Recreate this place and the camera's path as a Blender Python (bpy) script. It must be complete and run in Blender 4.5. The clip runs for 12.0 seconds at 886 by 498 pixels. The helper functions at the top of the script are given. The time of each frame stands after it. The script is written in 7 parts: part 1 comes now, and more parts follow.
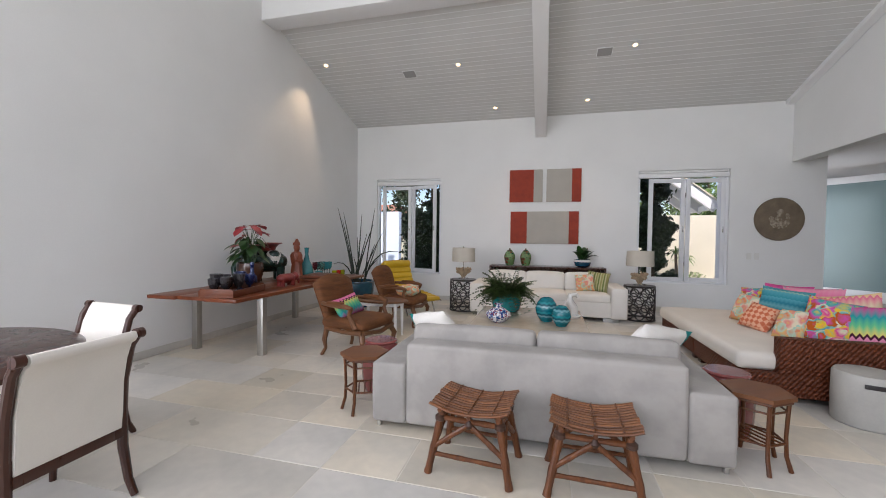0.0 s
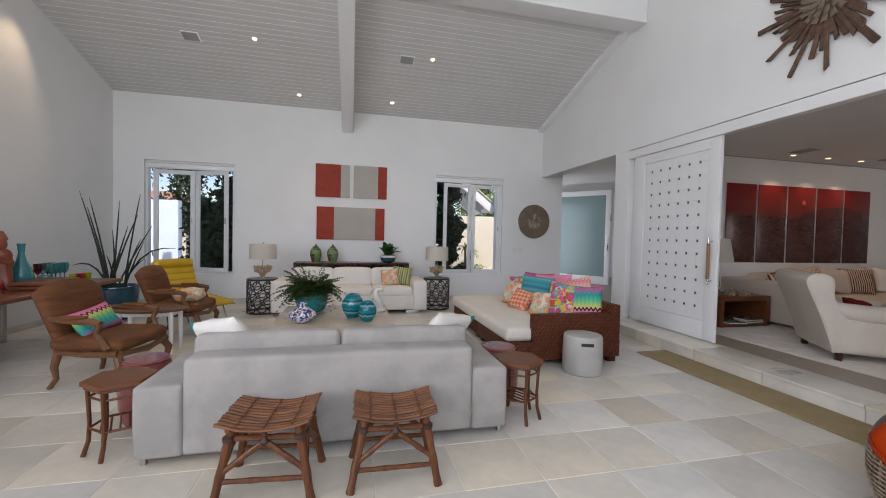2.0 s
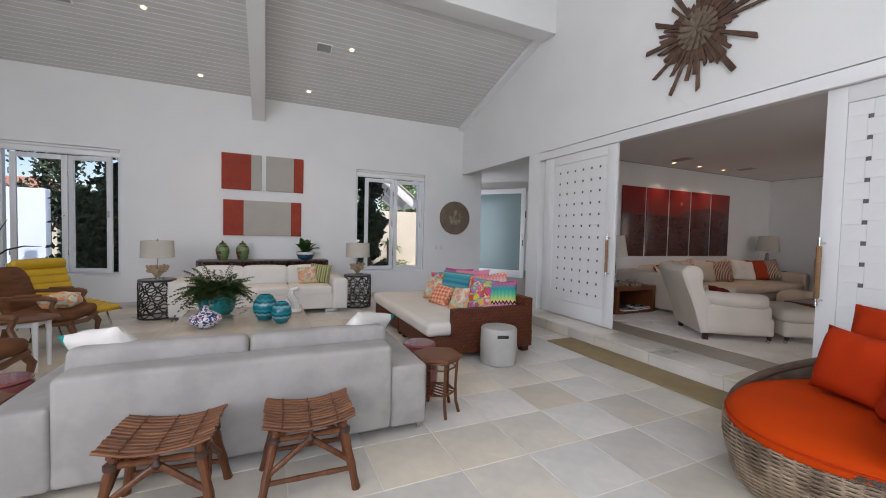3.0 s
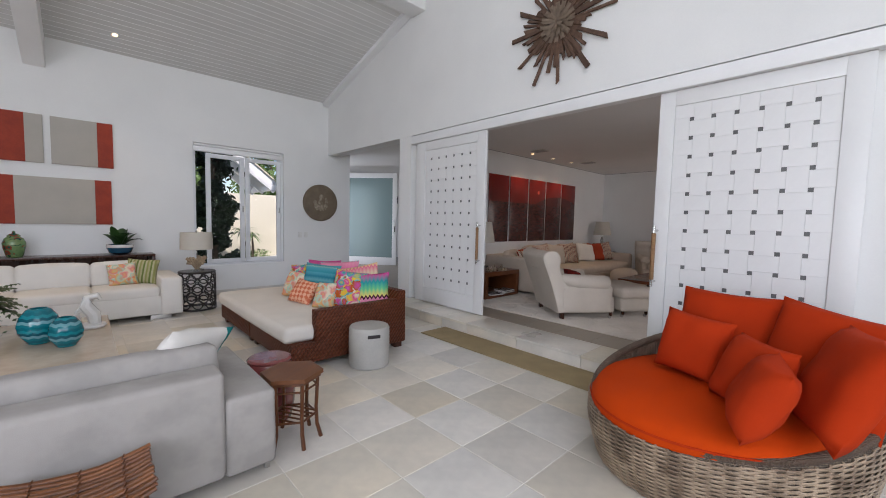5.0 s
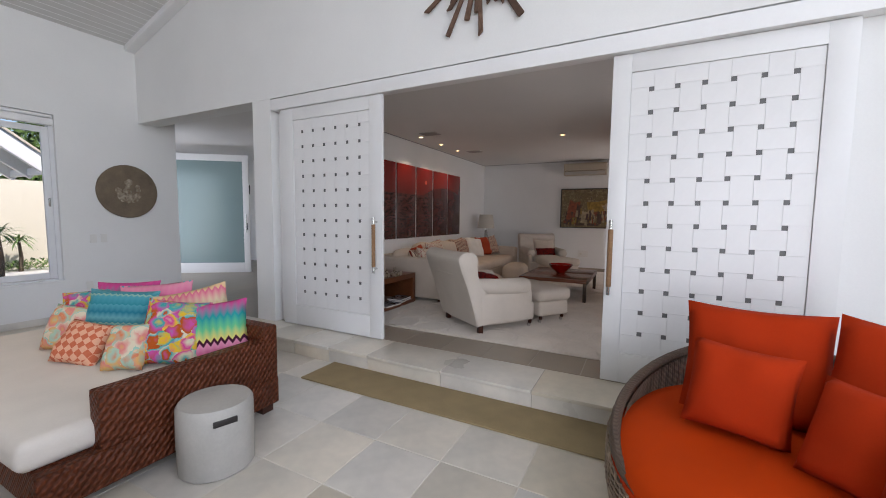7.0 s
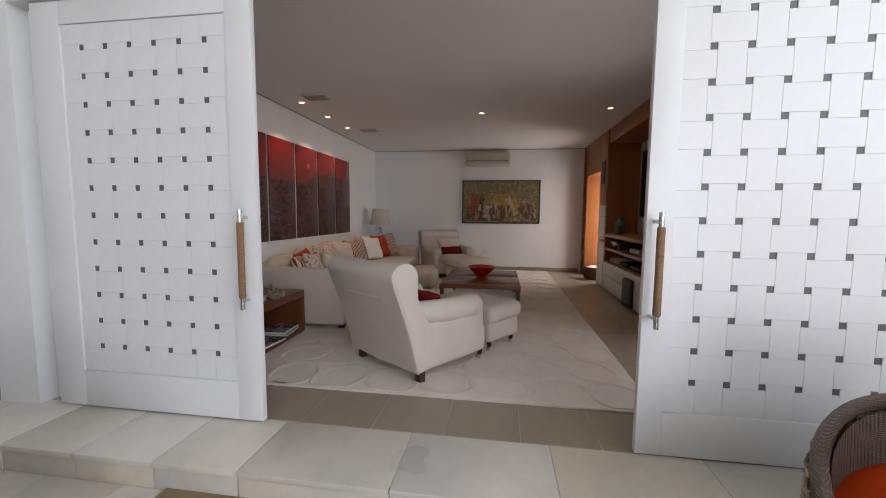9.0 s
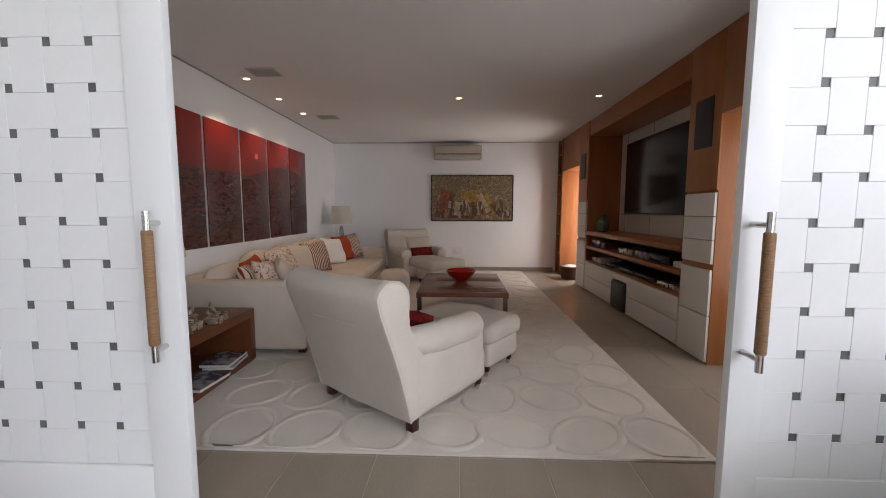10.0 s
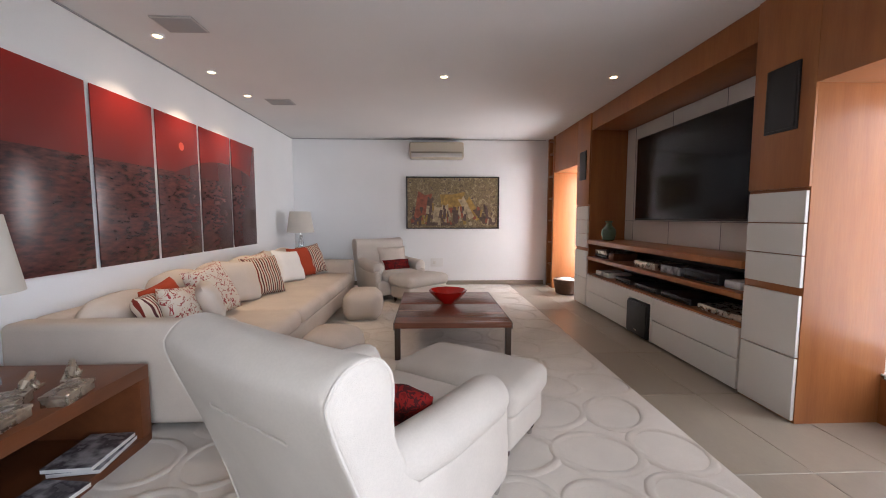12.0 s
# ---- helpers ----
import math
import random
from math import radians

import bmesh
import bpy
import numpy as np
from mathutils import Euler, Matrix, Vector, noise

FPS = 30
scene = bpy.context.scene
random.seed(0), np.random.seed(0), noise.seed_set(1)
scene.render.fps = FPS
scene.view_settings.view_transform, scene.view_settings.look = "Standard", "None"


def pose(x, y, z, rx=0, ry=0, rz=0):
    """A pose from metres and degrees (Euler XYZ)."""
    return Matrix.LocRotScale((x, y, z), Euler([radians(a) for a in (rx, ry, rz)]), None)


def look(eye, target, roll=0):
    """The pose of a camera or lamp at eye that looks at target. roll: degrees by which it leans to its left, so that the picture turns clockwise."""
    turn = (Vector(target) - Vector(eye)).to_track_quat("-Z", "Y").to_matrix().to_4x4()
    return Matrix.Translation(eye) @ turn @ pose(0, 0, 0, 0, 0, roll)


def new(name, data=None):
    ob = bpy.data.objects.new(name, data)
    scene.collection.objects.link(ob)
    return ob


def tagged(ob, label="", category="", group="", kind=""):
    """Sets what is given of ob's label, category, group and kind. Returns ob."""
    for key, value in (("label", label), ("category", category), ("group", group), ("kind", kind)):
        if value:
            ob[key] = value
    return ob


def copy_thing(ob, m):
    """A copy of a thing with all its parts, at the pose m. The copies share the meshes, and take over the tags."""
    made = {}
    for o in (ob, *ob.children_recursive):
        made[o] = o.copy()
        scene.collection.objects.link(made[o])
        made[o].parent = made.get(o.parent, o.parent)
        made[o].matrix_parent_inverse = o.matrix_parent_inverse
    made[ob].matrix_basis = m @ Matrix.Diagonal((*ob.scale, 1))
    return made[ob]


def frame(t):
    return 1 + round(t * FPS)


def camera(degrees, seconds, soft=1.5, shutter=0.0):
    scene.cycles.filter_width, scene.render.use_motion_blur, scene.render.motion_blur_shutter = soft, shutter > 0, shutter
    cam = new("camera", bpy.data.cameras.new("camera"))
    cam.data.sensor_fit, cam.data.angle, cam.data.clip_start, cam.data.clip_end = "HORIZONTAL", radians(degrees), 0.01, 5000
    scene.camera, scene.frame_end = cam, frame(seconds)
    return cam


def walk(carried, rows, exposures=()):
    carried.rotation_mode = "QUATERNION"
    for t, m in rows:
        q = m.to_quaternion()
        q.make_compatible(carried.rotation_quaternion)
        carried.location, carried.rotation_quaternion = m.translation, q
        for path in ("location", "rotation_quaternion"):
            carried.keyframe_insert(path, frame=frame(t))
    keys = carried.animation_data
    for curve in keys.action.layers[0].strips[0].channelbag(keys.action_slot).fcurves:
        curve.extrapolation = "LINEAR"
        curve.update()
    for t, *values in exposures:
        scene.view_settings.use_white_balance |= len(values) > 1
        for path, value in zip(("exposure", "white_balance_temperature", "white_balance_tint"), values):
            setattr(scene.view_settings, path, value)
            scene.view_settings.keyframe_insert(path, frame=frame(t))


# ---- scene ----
cam = camera(97.4, 12.0, soft=1.0)
PATH = [
    (0, (0.282, 0.157, 1.35), (-0.216, 2.093, 1.295), 0.7),
    (0.5, (0.295, 0.178, 1.347), (0.043, 2.161, 1.288), 0.8),
    (1, (0.304, 0.195, 1.347), (0.3, 2.194, 1.285), 0.9),
    (1.5, (0.301, 0.201, 1.35), (0.538, 2.186, 1.287), 1.2),
    (2, (0.315, 0.193, 1.354), (0.77, 2.14, 1.295), 1.3),
    (2.5, (0.323, 0.184, 1.374), (0.977, 2.073, 1.31), 1.4),
    (3, (0.346, 0.187, 1.378), (1.171, 2.007, 1.302), 1.4),
    (3.5, (0.397, 0.191, 1.372), (1.364, 1.939, 1.277), 1.4),
    (5.5, (0.735, 0.744, 1.421), (2.213, 2.083, 1.273), 1.0),
    (6, (0.914, 1.019, 1.405), (2.504, 2.222, 1.249), 0.6),
    (6.5, (1.123, 1.308, 1.416), (2.817, 2.36, 1.262), 0.5),
    (7, (1.332, 1.621, 1.431), (3.105, 2.531, 1.27), 0.6),
    (7.5, (1.605, 1.894, 1.406), (3.452, 2.646, 1.252), 0.7),
    (9.5, (2.825, 2.776, 1.411), (4.809, 2.948, 1.221), 0.3),
    (10, (3.134, 2.911, 1.427), (5.123, 2.988, 1.232), 0.1),
    (10.5, (3.452, 2.977, 1.427), (5.443, 2.993, 1.236), -0.2),
    (11, (3.731, 3.026, 1.429), (5.723, 2.978, 1.258), -0.3),
    (11.5, (3.956, 3.089, 1.43), (5.947, 3.01, 1.257), -0.1),
    (12, (4.14, 3.073, 1.418), (6.132, 3.0, 1.257), 0.0),
]
EXPOSURES = [(0.0, 0.12, 6400, 18), (2.0, 0.0, 6350, 18), (5.5, 0.06, 6250, 18), (7.5, 0.22, 6250, 18), (9.5, 0.44, 6350, 17), (10.0, 0.58, 6300, 17), (10.5, 0.82, 6250, 16), (11.0, 1.14, 5950, 16), (12.0, 1.42, 5850, 16)]
walk(cam, [(t, look(eye, target, roll)) for t, eye, target, roll in PATH], EXPOSURES)

# ---- world and large lights ----
world = bpy.data.worlds.new("world")
scene.world = world
world.use_nodes = True
wn = world.node_tree.nodes
sky = wn.new("ShaderNodeTexSky")
sky.sky_type, sky.sun_disc = "NISHITA", False
sky.sun_elevation, sky.sun_rotation = radians(51.4), radians(169.7)
world.node_tree.links.new(sky.outputs["Color"], wn["Background"].inputs["Color"])
wn["Background"].inputs["Strength"].default_value = 0.15


def lamp(name, kind, m, energy, color=(1, 1, 1), **extra):
    data = bpy.data.lights.new(name, kind)
    data.energy, data.color = energy, color
    ob = new(name, data)
    ob.matrix_world = m
    return ob, data


# high sun over the roof
sun_ob, sun = lamp("sun", "SUN", look((2.0, 1.0, 14), (0, 12, 0)), 5.0, (1.0, 0.95, 0.87))
sun.angle = radians(0.5)


def opening_light(name, place, target, w, h, energy, color):
    ob, data = lamp(name, "AREA", look(place, target), energy, color)
    data.shape, data.size, data.size_y = "RECTANGLE", w, h
    return ob


SKYC = (0.93, 0.97, 1.0)
XW = -3.88   # unseen garden opening, assumed in the side wall
opening_light("skylight_south", (-0.5, -2.75, 3.75), (0.8, 5, 0.6), 5.4, 4.6, 200, SKYC)
# west lamp added to even out the side light; its opening is unseen
opening_light("added_light_west", (XW, -0.45, 1.75), (4.0, 2.2, 1.2), 3.4, 3.0, 175, SKYC)
opening_light("skylight_tv_window", (5.6, 0.2, 1.35), (6.6, 5, 0.9), 1.4, 1.7, 12, (1.0, 0.98, 0.95))
opening_light("skylight_far_window", (10.5, 0.2, 1.3), (10.5, 5, 1.0), 0.95, 1.9, 30, (1.0, 0.94, 0.86))
opening_light("skylight_hall", (5.1, 10.45, 1.4), (8.0, 9.3, 1.1), 2.2, 2.2, 27, SKYC)

# ---- materials ----


def mat(name, color, rough=0.6, metal=0.0, var=0.12, scale=6.0, fine=60.0, bump=0.0, bump_scale=None, second=None, spread=0.5,
        transmission=0.0, coat=0.0, ior=1.5, alpha=1.0, obj_var=0.0, island=0.0, stretch=(1, 1, 1), sheen=0.0, rough_var=0.08, spec=0.5, hue=0.0):
    m = bpy.data.materials.new(name)
    m.use_nodes = True
    nt = m.node_tree
    b = nt.nodes["Principled BSDF"]
    n, k = nt.nodes.new, nt.links.new
    tc, mp = n("ShaderNodeTexCoord"), n("ShaderNodeMapping")
    mp.inputs["Scale"].default_value = stretch
    k(tc.outputs["Object"], mp.inputs["Vector"])
    big, small = n("ShaderNodeTexNoise"), n("ShaderNodeTexNoise")
    for t, s, d in ((big, scale, 4), (small, fine, 3)):
        t.inputs["Scale"].default_value, t.inputs["Detail"].default_value = s, d
        k(mp.outputs["Vector"], t.inputs["Vector"])
    c2 = second or tuple(max(0.0, c * (1 - 2.2 * var)) for c in color)
    ramp = n("ShaderNodeValToRGB")
    ramp.color_ramp.elements[0].position, ramp.color_ramp.elements[1].position = 0.5 - spread / 2, 0.5 + spread / 2
    ramp.color_ramp.elements[0].color, ramp.color_ramp.elements[1].color = (*c2, 1), (*color, 1)
    k(big.outputs["Fac"], ramp.inputs["Fac"])
    mix = n("ShaderNodeMix")
    mix.data_type, mix.blend_type = "RGBA", "MULTIPLY"
    mix.inputs[0].default_value = min(1.0, 2.2 * var)
    k(ramp.outputs["Color"], mix.inputs[6])
    sr = n("ShaderNodeValToRGB")
    sr.color_ramp.elements[0].position, sr.color_ramp.elements[1].position = 0.32, 0.68
    sr.color_ramp.elements[0].color = (0.72, 0.72, 0.72, 1)
    k(small.outputs["Fac"], sr.inputs["Fac"])
    k(sr.outputs["Color"], mix.inputs[7])
    out = mix.outputs[2]
    if obj_var or island:
        src = n("ShaderNodeObjectInfo") if obj_var else n("ShaderNodeNewGeometry")
        rnd = src.outputs["Random"] if obj_var else src.outputs["Random Per Island"]
        hs, mr = n("ShaderNodeHueSaturation"), n("ShaderNodeMapRange")
        a = obj_var or island
        mr.inputs["To Min"].default_value, mr.inputs["To Max"].default_value = 1 - a, 1 + a * 0.6
        k(rnd, mr.inputs["Value"])
        k(mr.outputs["Result"], hs.inputs["Value"])
        if hue:
            wh, sm = n("ShaderNodeTexWhiteNoise"), n("ShaderNodeMapRange")
            wh.noise_dimensions = "1D"
            k(rnd, wh.inputs["W"])
            sm.inputs["To Min"].default_value, sm.inputs["To Max"].default_value = 1 - hue, 1 + hue
            k(wh.outputs["Value"], sm.inputs["Value"])
            k(sm.outputs["Result"], hs.inputs["Saturation"])
        k(out, hs.inputs["Color"])
        out = hs.outputs["Color"]
    k(out, b.inputs["Base Color"])
    b.inputs["Metallic"].default_value, b.inputs["IOR"].default_value = metal, ior
    b.inputs["Transmission Weight"].default_value, b.inputs["Coat Weight"].default_value = transmission, coat
    b.inputs["Sheen Weight"].default_value = sheen
    b.inputs["Specular IOR Level"].default_value = spec
    b.inputs["Alpha"].default_value = alpha
    rr = n("ShaderNodeMapRange")
    rr.inputs["To Min"].default_value, rr.inputs["To Max"].default_value = max(0.0, rough - rough_var), min(1.0, rough + rough_var)
    k(big.outputs["Fac"], rr.inputs["Value"])
    k(rr.outputs["Result"], b.inputs["Roughness"])
    if bump:
        bp, bt = n("ShaderNodeBump"), n("ShaderNodeTexNoise")
        bt.inputs["Scale"].default_value, bt.inputs["Detail"].default_value = bump_scale or fine, 5
        k(mp.outputs["Vector"], bt.inputs["Vector"])
        bp.inputs["Strength"].default_value, bp.inputs["Distance"].default_value = bump, 0.01
        k(bt.outputs["Fac"], bp.inputs["Height"])
        k(bp.outputs["Normal"], b.inputs["Normal"])
    return m


def weave(m, sx, sy, strength=0.6, dark=0.55, tilt=(0, 0, 0)):
    """Adds a woven relief to a material and puts the shade of its gaps into the colour."""
    nt = m.node_tree
    b = nt.nodes["Principled BSDF"]
    n, k = nt.nodes.new, nt.links.new
    tc = n("ShaderNodeTexCoord")
    mp = n("ShaderNodeMapping")
    mp.inputs["Scale"].default_value = (sx, sx, sy)
    mp.inputs["Rotation"].default_value = [radians(a) for a in tilt]
    k(tc.outputs["Object"], mp.inputs["Vector"])
    waves = []
    for d in ("X", "Y", "Z"):
        w = n("ShaderNodeTexWave")
        w.bands_direction = d
        w.inputs["Scale"].default_value = 1.0
        w.inputs["Distortion"].default_value = 0.6
        k(mp.outputs["Vector"], w.inputs["Vector"])
        waves.append(w)
    a1, a2 = n("ShaderNodeMath"), n("ShaderNodeMath")
    a1.operation, a2.operation = "ADD", "MULTIPLY"
    k(waves[0].outputs["Fac"], a1.inputs[0])
    k(waves[1].outputs["Fac"], a1.inputs[1])
    k(a1.outputs[0], a2.inputs[0])
    k(waves[2].outputs["Fac"], a2.inputs[1])
    bp = n("ShaderNodeBump")
    bp.inputs["Strength"].default_value, bp.inputs["Distance"].default_value = strength, 0.006
    k(a2.outputs[0], bp.inputs["Height"])
    k(bp.outputs["Normal"], b.inputs["Normal"])
    # hollows of the relief are shaded by darkening the base colour
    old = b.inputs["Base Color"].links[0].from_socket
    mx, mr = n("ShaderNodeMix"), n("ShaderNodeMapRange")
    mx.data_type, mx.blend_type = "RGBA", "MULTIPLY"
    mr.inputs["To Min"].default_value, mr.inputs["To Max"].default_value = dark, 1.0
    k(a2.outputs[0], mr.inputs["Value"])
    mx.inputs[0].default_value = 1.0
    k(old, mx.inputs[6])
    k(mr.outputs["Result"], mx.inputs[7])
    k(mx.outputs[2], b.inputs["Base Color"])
    return m


def wood(name, light, dark, rough=0.35, scale=1.0, axis=0, coat=0.1, obj_var=0.0):
    st = [9.0 * scale] * 3
    st[axis] = 0.9 * scale
    return mat(name, light, rough, second=dark, var=0.14, scale=1.6, fine=14.0, stretch=tuple(st), bump=0.06, coat=coat * 0.4, spread=0.55, obj_var=obj_var, spec=0.3)


def glow(name, color, strength):
    m = bpy.data.materials.new(name)
    m.use_nodes = True
    b = m.node_tree.nodes["Principled BSDF"]
    b.inputs["Base Color"].default_value = (*color, 1)
    b.inputs["Emission Color"].default_value = (*color, 1)
    b.inputs["Emission Strength"].default_value = strength
    return m


WALL = mat("white_wall_paint", (0.80, 0.80, 0.79), 0.75, var=0.03, scale=1.2, fine=90, bump=0.04, bump_scale=120)
TRIMW = mat("white_trim_paint", (0.83, 0.83, 0.83), 0.42, var=0.025, scale=2.0, fine=50, bump=0.02)
DOORW = mat("white_door_lacquer", (0.76, 0.76, 0.755), 0.32, var=0.02, scale=3.0, fine=40)
CEILB = mat("grey_white_boarding", (0.66, 0.655, 0.64), 0.6, var=0.04, scale=1.5, fine=60, island=0.03)
CEILF = mat("flat_ceiling_paint", (0.75, 0.735, 0.72), 0.8, var=0.03, scale=1.0, fine=80)
STONE = mat("pale_sandstone_tile", (0.75, 0.685, 0.585), 0.30, var=0.10, scale=1.7, fine=13, bump=0.10, bump_scale=16, second=(0.56, 0.535, 0.475), obj_var=0.15, spread=0.42, hue=0.45)
STONE_S = mat("pale_sandstone_tile_far", (0.75, 0.685, 0.585), 0.30, var=0.10, scale=1.7, fine=13, bump=0.10, bump_scale=16, second=(0.56, 0.535, 0.475), island=0.15, spread=0.42, hue=0.45)
GROUT = mat("pale_grout", (0.70, 0.66, 0.585), 0.8, var=0.05, scale=8)
TVTILE = mat("taupe_porcelain_tile", (0.33, 0.28, 0.215), 0.33, var=0.10, scale=2.0, fine=30, second=(0.265, 0.222, 0.175), obj_var=0.07, spread=0.8, stretch=(1, 3, 1))
TVGROUT = mat("taupe_grout", (0.50, 0.46, 0.41), 0.8, var=0.05, scale=8)
STEEL = mat("brushed_steel", (0.55, 0.54, 0.52), 0.32, 1.0, var=0.05, scale=3, fine=80, stretch=(8, 8, 1))
ALU = mat("white_window_lacquer", (0.74, 0.75, 0.77), 0.35, var=0.02, scale=3)
ORANGEWOOD = wood("honey_veneer", (0.38, 0.148, 0.048), (0.27, 0.095, 0.031), 0.32, 0.7, 2, 0.15)
GLASS = mat("window_glass", (1, 1, 1), 0.0, var=0.0, transmission=1.0, ior=1.18, rough_var=0.0)
FROST = mat("frosted_glass", (0.33, 0.45, 0.46), 0.22, var=0.03, scale=1.0, transmission=0.35, rough_var=0.03)
MATTER = mat("sisal_mat", (0.36, 0.27, 0.14), 0.9, var=0.12, scale=5, fine=160, bump=0.4, bump_scale=260)
SLOT = mat("dark_square_inlay", (0.12, 0.12, 0.12), 0.45, var=0.05)
GROUND = mat("grass_ground", (0.08, 0.13, 0.04), 0.9, var=0.2, scale=0.8, fine=9, bump=0.4)
PAVE = mat("pale_paving", (0.68, 0.66, 0.61), 0.7, var=0.08, scale=1.5, fine=12, bump=0.1)
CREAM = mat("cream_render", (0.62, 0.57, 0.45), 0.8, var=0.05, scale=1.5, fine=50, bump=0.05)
# sky-lit shade of a white wall is put into this blue
BLUEW = mat("white_render_blue_shade", (0.62, 0.70, 0.82), 0.8, var=0.04, scale=1.2, fine=50)
# shade of the backlit trees is put into this dark leaf colour
LEAF = mat("shaded_leaf", (0.035, 0.062, 0.022), 0.55, var=0.2, scale=3, fine=20, second=(0.018, 0.034, 0.013), island=0.35)
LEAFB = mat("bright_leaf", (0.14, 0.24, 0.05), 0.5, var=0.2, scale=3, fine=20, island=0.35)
BARK = mat("bark", (0.16, 0.12, 0.08), 0.9, var=0.2, scale=6, fine=30, bump=0.6)
ROOFT = mat("terracotta_roof", (0.46, 0.22, 0.15), 0.8, var=0.12, scale=4)
SPOTG = glow("lamp_glow", (1.0, 0.62, 0.27), 7.0)

# ---- mesh helpers ----


def mesh_of(bm, name, material):
    me = bpy.data.meshes.new(name)
    bm.normal_update()
    bm.to_mesh(me)
    bm.free()
    for m in (material if isinstance(material, (list, tuple)) else [material]):
        me.materials.append(m)
    return me


def smooth(me, angle=35):
    me.shade_smooth() if hasattr(me, "shade_smooth") else None
    me.set_sharp_from_angle(angle=radians(angle))
    return me


SOFT = ("cover", "end_band", "cushion", "backrest", "seat_cushion", "back_cushion", "mattress")


def part(name, bm, material, parent=None, label="", at=None, flat=False):
    """Links a bmesh as one mesh object under a thing or a part."""
    me = mesh_of(bm, name, material)
    if not flat:
        smooth(me, 75 if name in SOFT else 35)
    ob = new(name, me)
    if at is not None:
        ob.matrix_basis = at
    if parent is not None:
        ob.parent = parent
    return tagged(ob, label)


def share(name, me, parent, at, label=""):
    ob = new(name, me)
    ob.parent, ob.matrix_basis = parent, at
    return tagged(ob, label)


def thing(name, m, label, category, group=""):
    ob = new(name)
    ob.empty_display_size = 0.1
    ob.matrix_basis = m
    return tagged(ob, label, category, group)


def structure(name, bm, material, label, category=""):
    return tagged(part(name, bm, material), label, category or name.split("_")[0], kind="structure")


def box(sx, sy, sz, x=0.0, y=0.0, z=0.0, bevel=0.0, seg=2, rot=None, bm=None):
    """A box of that size whose middle stands at x, y and whose underside is at z."""
    bm = bm or bmesh.new()
    m = Matrix.Translation((x, y, z + sz / 2))
    if rot:
        m = m @ Euler([radians(a) for a in rot]).to_matrix().to_4x4()
    vs = bmesh.ops.create_cube(bm, size=1, matrix=m @ Matrix.Diagonal((sx, sy, sz, 1)))["verts"]
    if bevel:
        es = list({e for v in vs for e in v.link_edges})
        bmesh.ops.bevel(bm, geom=es, offset=bevel, segments=seg, affect="EDGES", profile=0.6)
    return bm


def span(x0, x1, y0, y1, z0, z1, bevel=0.0, bm=None, seg=2):
    return box(x1 - x0, y1 - y0, z1 - z0, (x0 + x1) / 2, (y0 + y1) / 2, z0, bevel, seg, None, bm)


def lathe(profile, seg=24, bm=None, at=(0, 0, 0), cap=True):
    """A turned body from (radius, height) pairs."""
    bm = bm or bmesh.new()
    rings = []
    for r, h in profile:
        rings.append([bm.verts.new((at[0] + r * math.cos(2 * math.pi * i / seg), at[1] + r * math.sin(2 * math.pi * i / seg), at[2] + h)) for i in range(seg)])
    for a, b in zip(rings, rings[1:]):
        for i in range(seg):
            bm.faces.new((a[i], a[(i + 1) % seg], b[(i + 1) % seg], b[i]))
    if cap:
        bm.faces.new(rings[0][::-1])
        bm.faces.new(rings[-1])
    return bm


def tube(points, radius, seg=8, bm=None, closed=False):
    """A round bar along points; radius may be a list."""
    bm = bm or bmesh.new()
    ps = [Vector(p) for p in points]
    n = len(ps)
    rad = radius if isinstance(radius, (list, tuple)) else [radius] * n
    rings, ref = [], None
    for i, p in enumerate(ps):
        if closed:
            d = ps[(i + 1) % n] - ps[i - 1]
        else:
            d = ps[min(i + 1, n - 1)] - ps[max(i - 1, 0)]
        d.normalize()
        if ref is None:
            ref = d.orthogonal().normalized()
        ref = (ref - d * ref.dot(d)).normalized()
        side = d.cross(ref)
        rings.append([bm.verts.new(p + rad[i] * (math.cos(2 * math.pi * j / seg) * ref + math.sin(2 * math.pi * j / seg) * side)) for j in range(seg)])
    pairs = list(zip(rings, rings[1:])) + ([(rings[-1], rings[0])] if closed else [])
    for a, b in pairs:
        for j in range(seg):
            bm.faces.new((a[j], a[(j + 1) % seg], b[(j + 1) % seg], b[j]))
    if not closed:
        bm.faces.new(rings[0][::-1])
        bm.faces.new(rings[-1])
    return bm


def cushion(w, d, h, pinch=0.55, n=10, bm=None, power=2.4, wobble=0.006, seed=0):
    """A stuffed pillow lying flat, w by d and h thick, thin at its seams, middle at the origin."""
    bm = bm or bmesh.new()
    grid = {}
    for s in (1, -1):
        for i in range(n + 1):
            for j in range(n + 1):
                u, v = 2 * i / n - 1, 2 * j / n - 1
                edge = i in (0, n) or j in (0, n)
                if s == -1 and edge:
                    grid[s, i, j] = grid[1, i, j]
                    continue
                f = ((1 - abs(u) ** power) * (1 - abs(v) ** power)) ** pinch
                draw = 1 - 0.07 * (1 - abs(u) ** 2) * abs(v) ** 4 - 0.07 * (1 - abs(v) ** 2) * abs(u) ** 4
                k = wobble * noise.noise(Vector((u * 2 + seed, v * 2, s * 3 + seed)))
                grid[s, i, j] = bm.verts.new((u * w / 2 * draw, v * d / 2 * draw, s * (h / 2 * f) + (0 if edge else k)))
    for s in (1, -1):
        for i in range(n):
            for j in range(n):
                q = [grid[s, i, j], grid[s, i + 1, j], grid[s, i + 1, j + 1], grid[s, i, j + 1]]
                bm.faces.new(q if s == 1 else q[::-1])
    return bm


